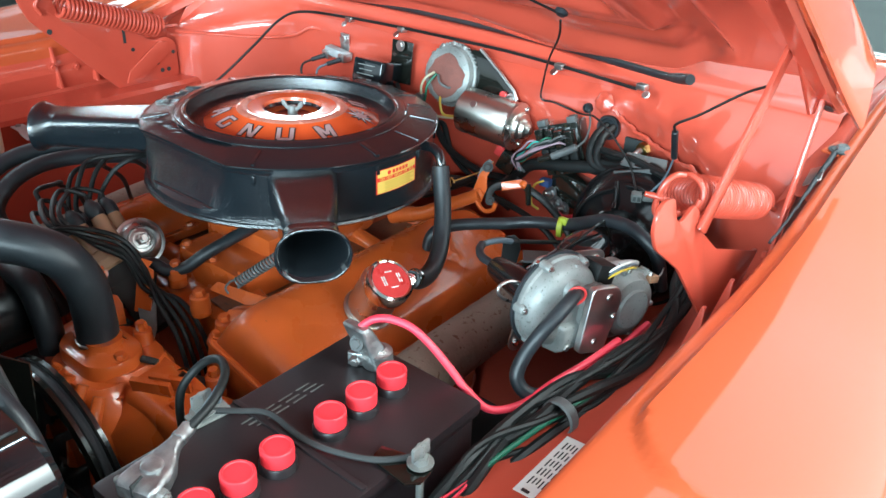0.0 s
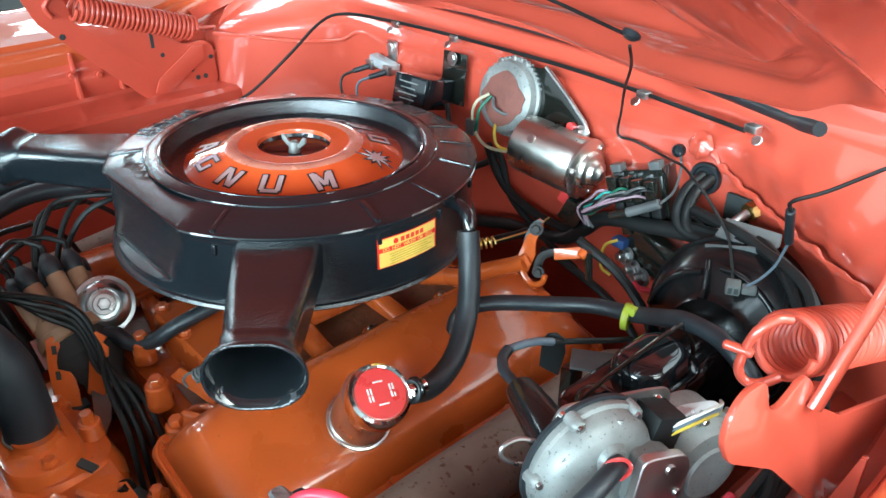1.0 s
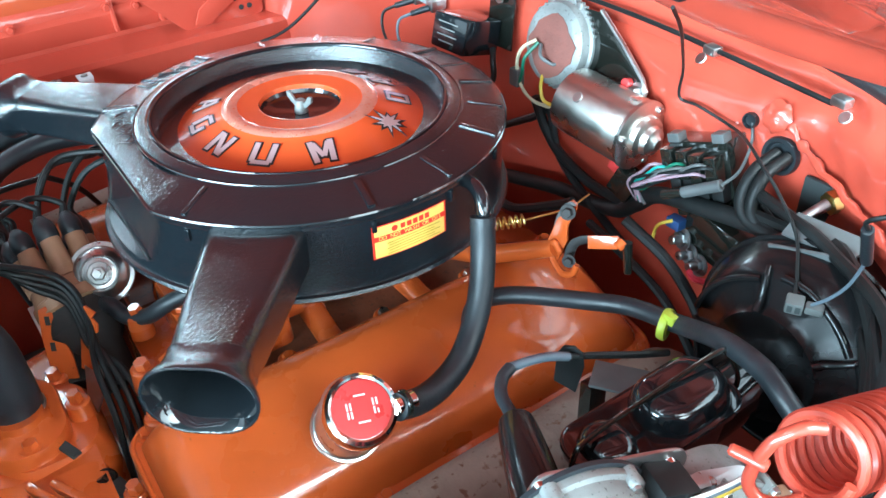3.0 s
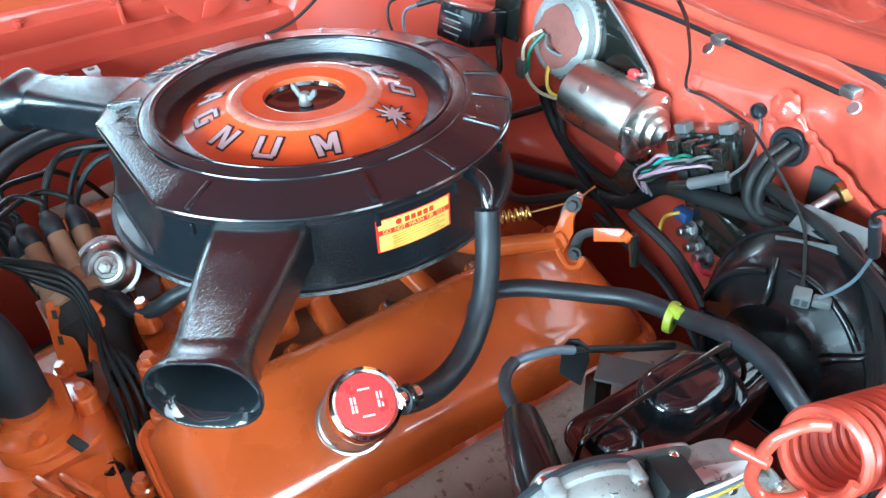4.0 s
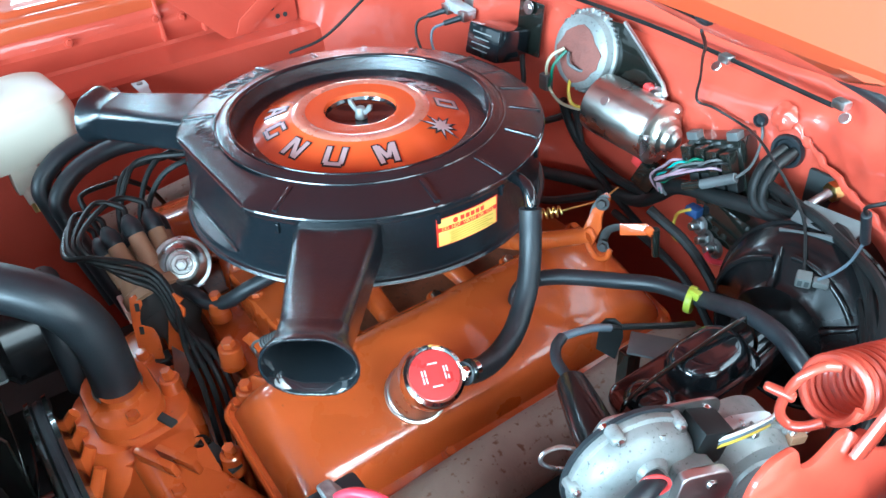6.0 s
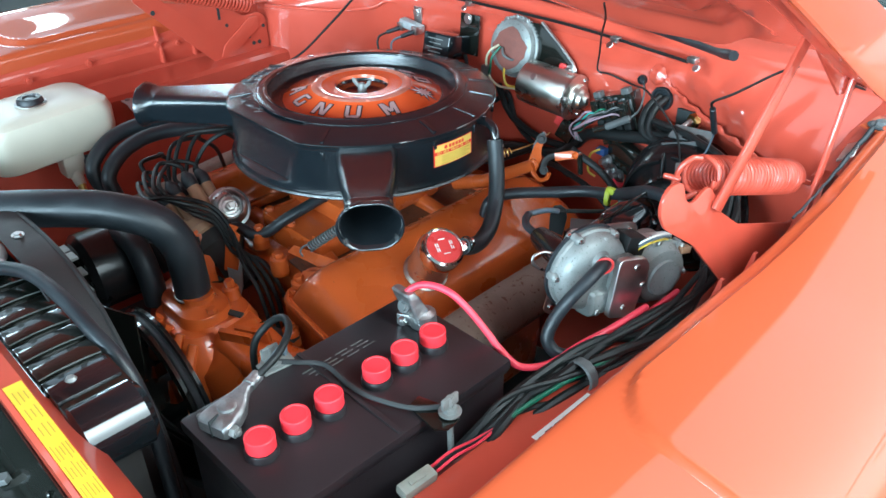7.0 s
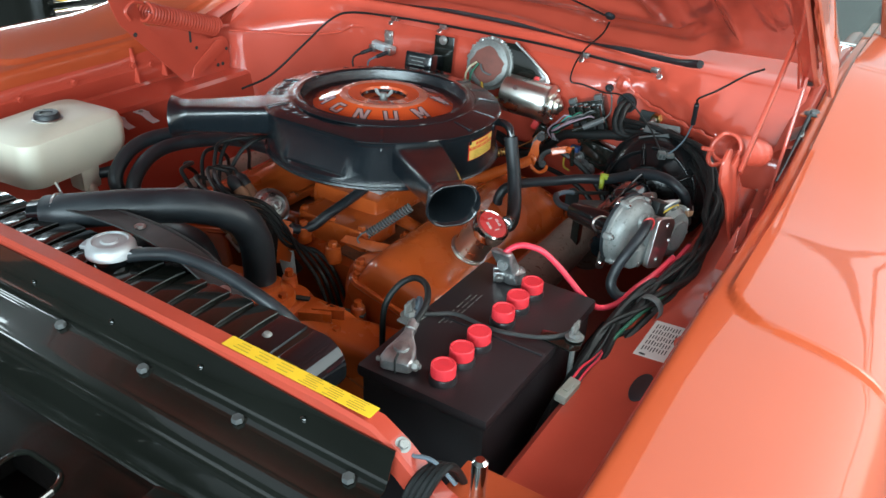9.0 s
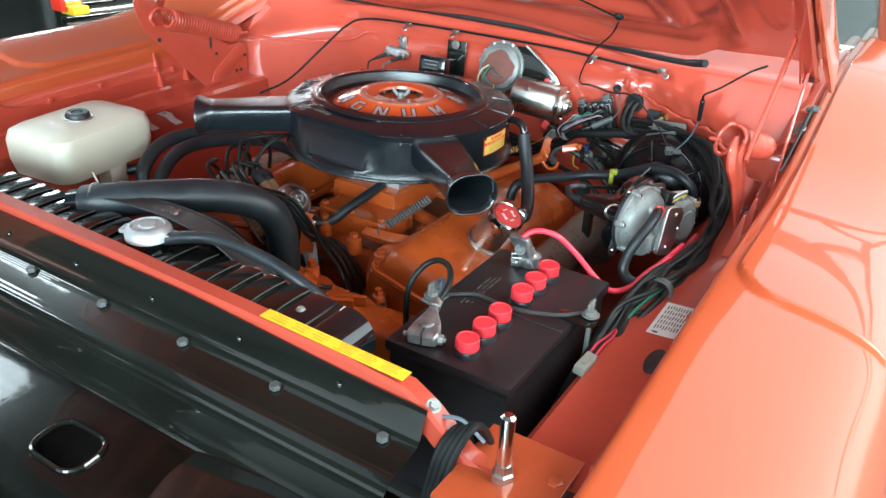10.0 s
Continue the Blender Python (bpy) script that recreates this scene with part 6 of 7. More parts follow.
mid = [(0.34, 0.300, 0.905), (0.41, 0.275, 0.918), (0.465, 0.255, 0.925), (0.525, 0.205, 0.922), (0.570, 0.145, 0.905), (0.594, 0.085, 0.882), (0.605, 0.01, 0.858), (0.600, -0.06, 0.846), (0.585, -0.14, 0.844), (0.572, -0.22, 0.842), (0.560, -0.30, 0.826), (0.555, -0.40, 0.78), (0.55, -0.48, 0.70)]
for k in range(10):
    off = [Vector((random.uniform(-1, 1), random.uniform(-1, 1), random.uniform(-1, 1))) * 0.011 for _ in mid]
    base = Vector((0.009 * math.cos(k * 0.9), 0.006 * math.sin(k * 1.7), 0.011 * math.sin(k * 0.9)))
    part("wire", tube([Vector(p) + o + base for p, o in zip(mid, off)], 0.0056 if k < 4 else 0.0036, 8), CABLE, h)
part("wire", tube([(0.60, -0.08, 0.852), (0.596, -0.15, 0.850), (0.585, -0.22, 0.850), (0.575, -0.30, 0.842), (0.565, -0.38, 0.80)], 0.0028, 8), GREEN, h)
part("wire", tube([(0.58, 0.02, 0.85), (0.575, -0.06, 0.845), (0.566, -0.13, 0.842), (0.55, -0.19, 0.835)], 0.004, 8), PINK, h)
part("tie", lathe([(0.017, 0), (0.019, 0.002), (0.019, 0.012), (0.017, 0.014)], axes_at((0.588, -0.19, 0.845), (0.1, 1, 0)), 20), GREY, h)
part("clip", prism([(-0.030, -0.012), (0.03, -0.012), (0.034, 0.0), (0.03, 0.014), (-0.03, 0.014)], 0.003, axes_at((0.437, 0.262, 0.937), (0.0, -0.5, 1), (1, 0.1, 0)), 0.001), GREY, h)
part("clip_side", box((0, 0, 0), (0.056, 0.003, 0.030), 0.001, pose(0.434, 0.247, 0.918, 20, -18, 4)), GREY, h)
for dx in (0.0, 0.012):
    part("conduit", tube([(0.338 + dx, 0.330, 0.952), (0.336 + dx, 0.300, 0.940), (0.342 + dx, 0.282, 0.915), (0.365 + dx, 0.276, 0.905), (0.42, 0.272, 0.914)], 0.0062, 10), CABLE, h)
for pts, r in (([(-0.05, 0.28, 0.74), (0.04, 0.25, 0.768), (0.12, 0.25, 0.812), (0.15, 0.25, 0.832)], 0.006), ([(-0.10, 0.31, 0.80), (0.0, 0.315, 0.86), (0.03, 0.316, 0.88), (0.06, 0.31, 0.83), (0.13, 0.30, 0.80), (0.2, 0.29, 0.78)], 0.005), ([(0.02, 0.30, 0.90), (0.03, 0.31, 0.86), (0.06, 0.31, 0.835), (0.12, 0.308, 0.82), (0.18, 0.303, 0.825)], 0.0065), ([(0.16, 0.27, 0.80), (0.22, 0.25, 0.81), (0.30, 0.245, 0.79), (0.36, 0.24, 0.74)], 0.005), ([(0.24, 0.24, 0.86), (0.30, 0.25, 0.83), (0.35, 0.25, 0.78), (0.36, 0.24, 0.72)], 0.006)):
    part("wire", tube(pts, r, 8), CABLE, h)

# ---- brakes ----
bb = thing("brake_booster", (0.45, 0.25, 0.84), "large black brake booster on the firewall", "booster")
BM = axes_at((0.452, 0.215, 0.838), (0, -1, 0.12), (1, 0, 0))
sh = part("shell", lathe([(0, 0.030), (0.030, 0.030), (0.036, 0.026), (0.050, 0.024), (0.056, 0.016), (0.078, 0.010), (0.088, 0.0), (0.094, -0.010), (0.099, -0.020), (0.101, -0.024), (0.101, -0.032), (0.096, -0.036), (0.090, -0.075), (0.07, -0.09), (0, -0.095)], BM, 64), SATINBLACK, bb)
for a in (35, 110, 185, 260, 330):
    line = [BM @ Vector((r * math.cos(radians(a + d)), r * math.sin(radians(a + d)), z)) for r, z, d in ((0.051, 0.0250, 2), (0.060, 0.0180, 1), (0.072, 0.0140, 0), (0.080, 0.0105, 0), (0.086, 0.0050, 1))]
    part("rib", sweep(spline(line, 4), lambda f: 0.0042 * (1 - 0.4 * f), 10), SATINBLACK, sh)
    arc = [BM @ Vector(((0.079 - 0.003 * math.cos(radians(d * 3))) * math.cos(radians(a + d)), (0.079 - 0.003 * math.cos(radians(d * 3))) * math.sin(radians(a + d)), 0.0112)) for d in range(4, 66, 4)]
    part("rib", sweep(arc, 0.0034, 10), SATINBLACK, sh)
rim = [BM @ Vector((0.1015 * math.cos(radians(d)), 0.1015 * math.sin(radians(d)), -0.028)) for d in range(0, 361, 6)]
part("crimped_rim", sweep(rim, 0.0040, 8), SATINBLACK, sh)
mc = thing("master_cylinder", (0.455, 0.06, 0.84), "glossy black brake master cylinder with wire bail", "cylinder")
part("body", loft([[(x + 0.456, y + 0.052, z) for x, y in rounded(w, l, r)] for z, w, l, r in ((0.815, 0.04, 0.12, 0.015), (0.83, 0.05, 0.135, 0.02), (0.866, 0.056, 0.142, 0.02))]), BLACK, mc)
part("bore", rod((0.455, -0.02, 0.820), (0.453, 0.185, 0.835), 0.024, 0.026, 24, 0.004), BLACK, mc)
ld = part("lid", loft([[(x + 0.456, y + 0.052, z) for x, y in rounded(w, l, r)] for z, w, l, r in ((0.865, 0.064, 0.150, 0.022), (0.871, 0.066, 0.152, 0.022), (0.873, 0.063, 0.149, 0.022), (0.874, 0.052, 0.138, 0.02))]), BLACK, mc)
part("hump", loft([[(x + 0.456, y + 0.080, z) for x, y in rounded(w, l, r)] for z, w, l, r in ((0.872, 0.059, 0.083, 0.026), (0.876, 0.0575, 0.0815, 0.0255), (0.882, 0.0555, 0.0795, 0.025), (0.8875, 0.052, 0.076, 0.0235), (0.8915, 0.046, 0.070, 0.021), (0.8938, 0.037, 0.061, 0.0175), (0.8945, 0.028, 0.050, 0.013))]), BLACK, ld)
part("hump", loft([[(x + 0.456, y + 0.005, z) for x, y in rounded(w, l, r)] for z, w, l, r in ((0.872, 0.046, 0.042, 0.019), (0.877, 0.043, 0.039, 0.018), (0.8815, 0.038, 0.034, 0.016), (0.8845, 0.030, 0.026, 0.012), (0.8855, 0.020, 0.017, 0.008))]), BLACK, ld)
for z, w, l, r, y, k in ((0.8725, 0.064, 0.150, 0.022, 0.052, 0.0013), (0.8745, 0.054, 0.078, 0.025, 0.080, 0.0012), (0.8905, 0.040, 0.062, 0.019, 0.080, 0.0012)):
    line = [Vector((u + 0.456, v + y, z)) for u, v in rounded(w, l, r)]
    part("bead", sweep(line + [line[0]], k, 8), BLACK, ld)
part("bail", sweep(spline([(0.452, -0.026, 0.850), (0.452, -0.025, 0.878), (0.452, -0.010, 0.890), (0.453, 0.06, 0.897), (0.455, 0.118, 0.902), (0.457, 0.128, 0.898), (0.462, 0.142, 0.870), (0.462, 0.145, 0.845)], 6), 0.0022, 8), BLACKPANEL, mc)
ph = thing("vacuum_hose", (0.3, 0.13, 0.84), "black brake vacuum hose with a lime-green clamp", "hose")
part("hose", tube([(0.222, 0.050, 0.805), (0.224, 0.053, 0.822), (0.230, 0.062, 0.834), (0.243, 0.080, 0.839), (0.262, 0.100, 0.841), (0.298, 0.131, 0.843), (0.335, 0.152, 0.850), (0.381, 0.158, 0.860), (0.426, 0.146, 0.884), (0.453, 0.136, 0.899), (0.491, 0.126, 0.906), (0.519, 0.118, 0.900), (0.537, 0.122, 0.880), (0.542, 0.14, 0.83)], 0.0088, 14), RUBBER, ph)
part("clamp", lathe([(0.009, 0), (0.0142, 0.001), (0.0148, 0.003), (0.0148, 0.006), (0.0142, 0.008), (0.009, 0.009)], axes_at((0.372, 0.153, 0.856), (0.9, 0.35, 0.0)), 28), LIME, ph, "lime-green plastic clamp")
part("clamp_lug", box((0.383, 0.152, 0.868), (0.012, 0.008, 0.010), 0.002), LIME, ph)

# ---- cruise servo by the inner fender ----
sv = thing("vacuum_servo", (0.53, -0.06, 0.86), "cast grey vacuum servo with hose and connector", "servo")
SM = axes_at((0.497, -0.066, 0.900), (0.965, -0.255, 0.0), (0.255, 0.965, 0))
part("plate", prism(smooth([(-0.060, -0.052), (-0.034, 0.042), (-0.027, 0.051), (0.056, 0.036), (0.074, 0.031), (0.079, 0.020), (0.070, -0.004), (0.058, -0.030), (0.010, -0.064), (-0.052, -0.062)]), 0.0028, SM, 0.0009), STEEL, sv)
for x, y in ((-0.028, 0.043), (0.064, 0.023), (-0.050, -0.050)):
    part("plate_screw", lathe([(0, 0.0035), (0.0035, 0.003), (0.0045, 0.0), (0, 0)], SM @ Matrix.Translation((x, y, 0.0028)), 14), CHROME, sv)
DC = SM @ Matrix.Translation((-0.004, -0.006, 0))
part("gasket", lathe([(0.0545, 0.0025), (0.0575, 0.003), (0.0575, 0.0065), (0.0545, 0.007)], DC, 56), RUBBER, sv)
dome = part("dome", lathe([(0.0545, 0.007), (0.0550, 0.0085), (0.0545, 0.0125), (0.0515, 0.0140), (0.0510, 0.0170), (0.0495, 0.0225), (0.0455, 0.0285), (0.0370, 0.0330), (0.0240, 0.0350), (0, 0.0355)], DC, 56), CASTGREY, sv)
for a in (18, 50, 112, 172, 228, 290):
    q = DC @ Matrix.Rotation(radians(a), 4, "Z")
    lug = part("lug", loft([[q @ Vector((0.0515 + x, y, z)) for x, y in rounded(w, w, w * 0.42)] for z, w in ((0.006, 0.0125), (0.015, 0.0120), (0.0185, 0.0105), (0.0195, 0.0085))]), CASTGREY, dome)
    part("screw", lathe([(0, 0.0030), (0.0030, 0.0026), (0.0036, 0), (0, 0)], q @ Matrix.Translation((0.0515, 0, 0.0192)), 10), STEEL, lug)
for a, r0, r1 in ((75, 0.014, 0.048), (140, 0.010, 0.047), (205, 0.012, 0.047)):
    q = DC @ Matrix.Rotation(radians(a), 4, "Z")
    part("web", sweep([q @ Vector((r0, 0, 0.0345)), q @ Vector((r0 * 0.5 + r1 * 0.5, 0, 0.0310)), q @ Vector((r1, 0, 0.0235))], 0.0030, 8), CASTGREY, dome)
boss = part("hose_boss", lathe([(0.0150, 0.022), (0.0135, 0.034), (0.0110, 0.0385), (0.0088, 0.039), (0.0088, 0.045), (0, 0.045)], SM @ Matrix.Translation((-0.004, 0.017, 0)), 24), CASTGREY, sv)
ring = [SM @ Vector((-0.009 + 0.0102 * math.cos(2 * math.pi * i / 20), 0.019 + 0.0102 * math.sin(2 * math.pi * i / 20), 0.046 + 0.0035 * math.cos(2 * math.pi * i / 20))) for i in range(21)]
part("hose_clip", sweep(ring, 0.0016, 7), REDENAMEL, boss, "red wire hose clip")
part("base_block", loft([[SM @ Vector((0.002 + x, -0.040 + y, z)) for x, y in rounded(w, l, 0.004)] for z, w, l in ((0.016, 0.046, 0.042), (0.034, 0.042, 0.038), (0.040, 0.034, 0.030), (0.0415, 0.030, 0.026))]), CASTGREY, sv)
part("base_screw", hexbolt(SM @ Vector((-0.010, -0.050, 0.041)), SM.to_3x3() @ Vector((0, 0, 1)), 0.004, 0.003, False), STEEL, sv)
sq = part("solenoid", prism(smooth([(0.013, 0.020), (0.047, 0.011), (0.053, -0.004), (0.036, -0.058), (0.003, -0.049)], 3), 0.024, SM @ Matrix.Translation((0, 0, 0.022)), 0.002), CASTGREY, sv)
face = part("face", prism(smooth([(0.010, 0.0245), (0.047, 0.0155), (0.0535, 0.010), (0.0575, -0.003), (0.0385, -0.0625), (0.031, -0.0645), (0.000, -0.0555), (-0.0015, -0.050)], 3), 0.009, SM @ Matrix.Translation((0, 0, 0.0445)), 0.003, 3), FACEPLATE, sq, "bright metal cover plate")
for x, y, r in ((0.036, 0.006, 0.0045), (0.047, -0.022, 0.0035), (0.020, -0.046, 0.0035)):
    part("screw", lathe([(0, 0.0022), (r * 0.8, 0.0020), (r, 0.0005), (r, 0), (0, 0)], SM @ Matrix.Translation((x, y, 0.0535)), 14), STEEL, face)
drm = part("drum", lathe([(0.043, -0.012), (0.0435, 0.016), (0.0425, 0.0195), (0.0455, 0.0200), (0.0460, 0.0245), (0.0425, 0.0250), (0.0400, 0.0300), (0.0360, 0.0370), (0.0250, 0.0400), (0.0235, 0.0430), (0, 0.0435)], SM @ Matrix.Translation((0.0945, -0.036, 0.0)), 44), CASTGREY, sv)
for a in (-70, -15, 40, 95, 150):
    q = SM @ Matrix.Translation((0.0945, -0.036, 0)) @ Matrix.Rotation(radians(a), 4, "Z")
    lug = part("lug", box((0.0455, 0, 0.0215), (0.010, 0.010, 0.014), 0.002, q), CASTGREY, drm)
    part("screw", hexbolt(q @ Vector((0.0470, 0, 0.0285)), q.to_3x3() @ Vector((0, 0, 1)), 0.0034, 0.004, False), STEEL, lug)
part("shield", prism(smooth([(-0.028, -0.006), (-0.010, 0.002), (0.024, -0.002), (0.030, 0.004), (0.026, 0.010), (-0.012, 0.012), (-0.030, 0.004)], 3), 0.0015, SM @ pose(0.086, 0.013, 0.024, -70, 0, -10), 0.0004), STEEL, sv, "bent bare metal shield")
for mtl, dy in ((BLUE, 0.0), (PAPER, 0.004), (YWIRE, -0.004)):
    part("lead", tube([SM @ Vector((0.056, 0.016 + dy, 0.030)), SM @ Vector((0.070, 0.022 + dy, 0.034)), SM @ Vector((0.095, 0.018 + dy, 0.030)), SM @ Vector((0.120, 0.004 + dy, 0.018)), SM @ Vector((0.140, -0.010, 0.0))], 0.0014, 6), mtl, sv)
part("connector", box((0, 0, 0), (0.030, 0.034, 0.030), 0.004, SM @ pose(0.052, 0.012, 0.016, 0, 0, -18)), CABLE, sv)
part("spade", box((0, 0, 0), (0.016, 0.009, 0.011), 0.0015, SM @ pose(0.134, -0.012, 0.030, 0, 0, -12)), BROWN, sv)
part("spade_wire", tube([SM @ Vector((0.142, -0.014, 0.030)), SM @ Vector((0.156, -0.016, 0.026)), SM @ Vector((0.175, -0.018, 0.015))], 0.0012, 6), STEEL, sv)
part("wire_hook", tube([(0.484, -0.112, 0.924), (0.478, -0.122, 0.928), (0.474, -0.134, 0.926), (0.474, -0.136, 0.917), (0.477, -0.126, 0.906), (0.481, -0.114, 0.900), (0.486, -0.106, 0.900)], 0.0018, 8), STEEL, sv)
part("hose", tube([(0.536, -0.080, 0.919), (0.540, -0.096, 0.921), (0.540, -0.118, 0.914), (0.533, -0.140, 0.896), (0.524, -0.155, 0.870), (0.525, -0.166, 0.848), (0.541, -0.158, 0.831), (0.562, -0.120, 0.828), (0.575, -0.06, 0.83)], 0.0078, 14), RUBBER, sv)
part("boot", sweep([Vector((0.490, -0.082, 0.894)), Vector((0.467, -0.072, 0.894)), Vector((0.440, -0.058, 0.890)), Vector((0.416, -0.045, 0.884)), Vector((0.405, -0.039, 0.882)), Vector((0.402, -0.037, 0.882))], lambda f: 0.0205 - 0.0085 * f - (0.003 if f > 0.9 else 0), 18), SATINBLACK, sv)
part("cable", tube([(0.404, -0.038, 0.882), (0.390, -0.035, 0.882), (0.375, -0.030, 0.882), (0.364, -0.020, 0.884), (0.359, -0.008, 0.885)], 0.0052, 12), RUBBER, sv)
part("braided_cable", tube([(0.359, -0.008, 0.885), (0.360, 0.010, 0.882), (0.362, 0.030, 0.877), (0.366, 0.048, 0.870)], 0.0040, 10), BLUE, sv)
part("inner_cable", tube([(0.366, 0.048, 0.870), (0.374, 0.075, 0.862), (0.386, 0.11, 0.852), (0.395, 0.14, 0.844)], 0.0032, 8), CABLE, sv)
kb = thing("cable_bracket", (0.36, 0.06, 0.82), "black and grey throttle cable bracket", "bracket")
part("eyelet", prism([(-0.012, -0.022), (0.008, -0.030), (0.013, -0.002), (0.011, 0.012), (0.003, 0.018), (-0.006, 0.016), (-0.011, 0.008)], 0.003, axes_at((0.362, 0.054, 0.858), (0.55, -0.8, 0.1), (0.8, 0.55, 0)), 0.001), CABLE, kb)
part("arm", prism([(0.361, 0.086), (0.380, 0.060), (0.425, 0.092), (0.400, 0.114)], 0.003, Matrix.Translation((0, 0, 0.838)), 0.001), GREY, kb)
part("post", box((0.372, 0.075, 0.785), (0.014, 0.02, 0.09), 0.002), BLACKPANEL, kb)

# ---- hood hinges ----


def in_side_plane(x, s, t):
    """Maps an outline's x, y to world y, z at x, t thick outward."""
    return Matrix(((0, 0, s, x), (1, 0, 0, 0), (0, 1, 0, 0), (0, 0, 0, 1)))


hr = part("hood_hinge", prism(smooth([(-0.148, 1.050), (-0.146, 1.066), (-0.135, 1.076), (-0.112, 1.072), (-0.10, 1.045), (-0.086, 1.038), (-0.060, 1.048), (-0.045, 1.035), (-0.026, 1.006), (0.028, 0.966), (0.17, 0.908), (0.19, 0.904), (0.16, 0.88), (0.142, 0.864), (0.06, 0.850), (0.045, 0.862), (-0.072, 0.982), (-0.135, 1.028)]), 0.004, in_side_plane(0.632, 1, 0), 0.001), PAINT_BAY, car, "red-orange hood hinge with a heavy coil spring")
part("slot", prism(rounded(0.006, 0.013, 0.0028), 0.001, axes_at((0.6312, 0.013, 0.961), (-1, 0, 0), (0, 0.4, 0.9))), INTERIOR, hr)
part("hole", lathe([(0, 0.001), (0.0065, 0.001), (0.0065, 0), (0, 0)], axes_at((0.6315, -0.014, 0.990), (-1, 0, 0)), 16), INTERIOR, hr)
part("bolt", hexbolt((0.631, -0.017, 0.993), (-1, 0, 0), 0.0040, 0.005, False), STEEL, hr)
part("spring", coil((0.611, -0.036, 1.043), (0.626, 0.165, 0.972), 0.0195, 0.0028, 27, 8, 32), SPRING, hr)
part("spring_hook", tube([(0.611, -0.036, 1.0625), (0.606, -0.045, 1.064), (0.600, -0.054, 1.056), (0.597, -0.058, 1.042), (0.597, -0.060, 1.029), (0.603, -0.058, 1.022), (0.611, -0.054, 1.024), (0.618, -0.048, 1.030)], 0.0032, 14), PAINT_BAY, hr)
part("hook_pin", rod((0.585, -0.063, 1.044), (0.602, -0.056, 1.042), 0.0030, 0.0036, 16, 0.0012), PAINT_BAY, hr)
part("spring_end", tube([(0.626, 0.165, 0.972), (0.632, 0.180, 0.965), (0.64, 0.20, 0.955)], 0.0037, 8), PAINT_BAY, hr)
a1 = Vector((0.640, -0.036, 1.022))
b1 = Vector((0.652, 0.080, 1.190))
part("arm", box((0, 0, (b1 - a1).length / 2), (0.005, 0.020, (b1 - a1).length + 0.02), 0.0015, axes_at(a1, b1 - a1)), PAINT_BAY, hr)
a2, b2 = Vector((0.660, 0.150, 0.915)), Vector((0.664, 0.188, 1.092))
part("arm", box((0, 0, (b2 - a2).length / 2), (0.005, 0.014, (b2 - a2).length + 0.02), 0.0015, axes_at(a2, b2 - a2)), PAINT_BAY, hr)
for q in (a1, b1, a2, b2):
    part("rivet", lathe([(0, 0.006), (0.006, 0.005), (0.008, 0)], axes_at(q + Vector((-0.003, 0, 0)), (-1, 0, 0)), 14), PAINT_BAY, hr)
part("hood_mount", prism([(0.05, 1.185), (0.10, 1.195), (0.27, 1.115), (0.26, 1.075), (0.17, 1.085)], 0.004, in_side_plane(0.656, 1, 0), 0.001), PAINT_BAY, hr)

hl = part("hood_hinge", prism(smooth([(-0.100, 1.075), (-0.092, 1.045), (-0.078, 1.010), (0.072, 0.856), (0.090, 0.845), (0.110, 0.845), (0.14, 0.853), (0.205, 0.850), (0.215, 0.86), (0.212, 0.925), (0.195, 0.938), (0.16, 0.935), (0.10, 0.972), (-0.02, 1.000), (-0.03, 1.04), (-0.05, 1.08)]), 0.004, in_side_plane(-0.612, 1, 0), 0.001), PAINT_BAY, car, "red-orange hood hinge with a heavy coil spring")
part("link_plate", prism([(0.09, 0.862), (0.115, 0.858), (0.19, 0.905), (0.19, 0.93), (0.17, 0.932), (0.10, 0.885)], 0.004, in_side_plane(-0.606, 1, 0), 0.001), PAINT_BAY, hl)
for y, z, r in ((-0.045, 0.985, 0.005), (0.115, 0.925, 0.004), (0.165, 0.89, 0.0055), (0.175, 0.872, 0.0045), (0.19, 0.872, 0.0045), (0.205, 0.905, 0.004)):
    part("hole", rod((-0.6085, y, z), (-0.6068, y, z), r, r, 14), INTERIOR, hl)
# dark bar painted as the shade inside the hinge's gap
part("gap_shade", box((-0.6078, 0.10, 0.955), (0.0015, 0.006, 0.03), 0.0, None), INTERIOR, hl)
part("spring", coil((-0.600, -0.022, 1.030), (-0.606, 0.176, 0.962), 0.0185, 0.0036, 25, 8, 20), SPRING, hl)
part("spring_hook", tube([(-0.600, -0.022, 1.048), (-0.604, -0.045, 1.052), (-0.606, -0.062, 1.036), (-0.604, -0.055, 1.018)], 0.004, 8), PAINT_BAY, hl)
part("spring_end", tube([(-0.606, 0.176, 0.962), (-0.61, 0.20, 0.958), (-0.615, 0.225, 0.955)], 0.0037, 8), PAINT_BAY, hl)
part("rear_gusset", prism([(0.215, 0.853), (0.315, 0.846), (0.340, 0.99), (0.30, 1.01), (0.255, 0.985), (0.235, 0.96)], 0.004, in_side_plane(-0.622, 1, 0), 0.001), PAINT_BAY, hl)
for y, z in ((0.225, 0.905), (0.305, 0.885), (0.30, 0.96)):
    part("rivet", lathe([(0, 0.004), (0.008, 0.003), (0.011, 0)], axes_at((-0.617, y, z), (1, 0, 0)), 14), PAINT_BAY, hl)
a1, b1 = Vector((-0.628, -0.04, 1.02)), Vector((-0.64, 0.085, 1.19))
part("arm", box((0, 0, (b1 - a1).length / 2), (0.005, 0.020, (b1 - a1).length + 0.02), 0.0015, axes_at(a1, b1 - a1)), PAINT_BAY, hl)

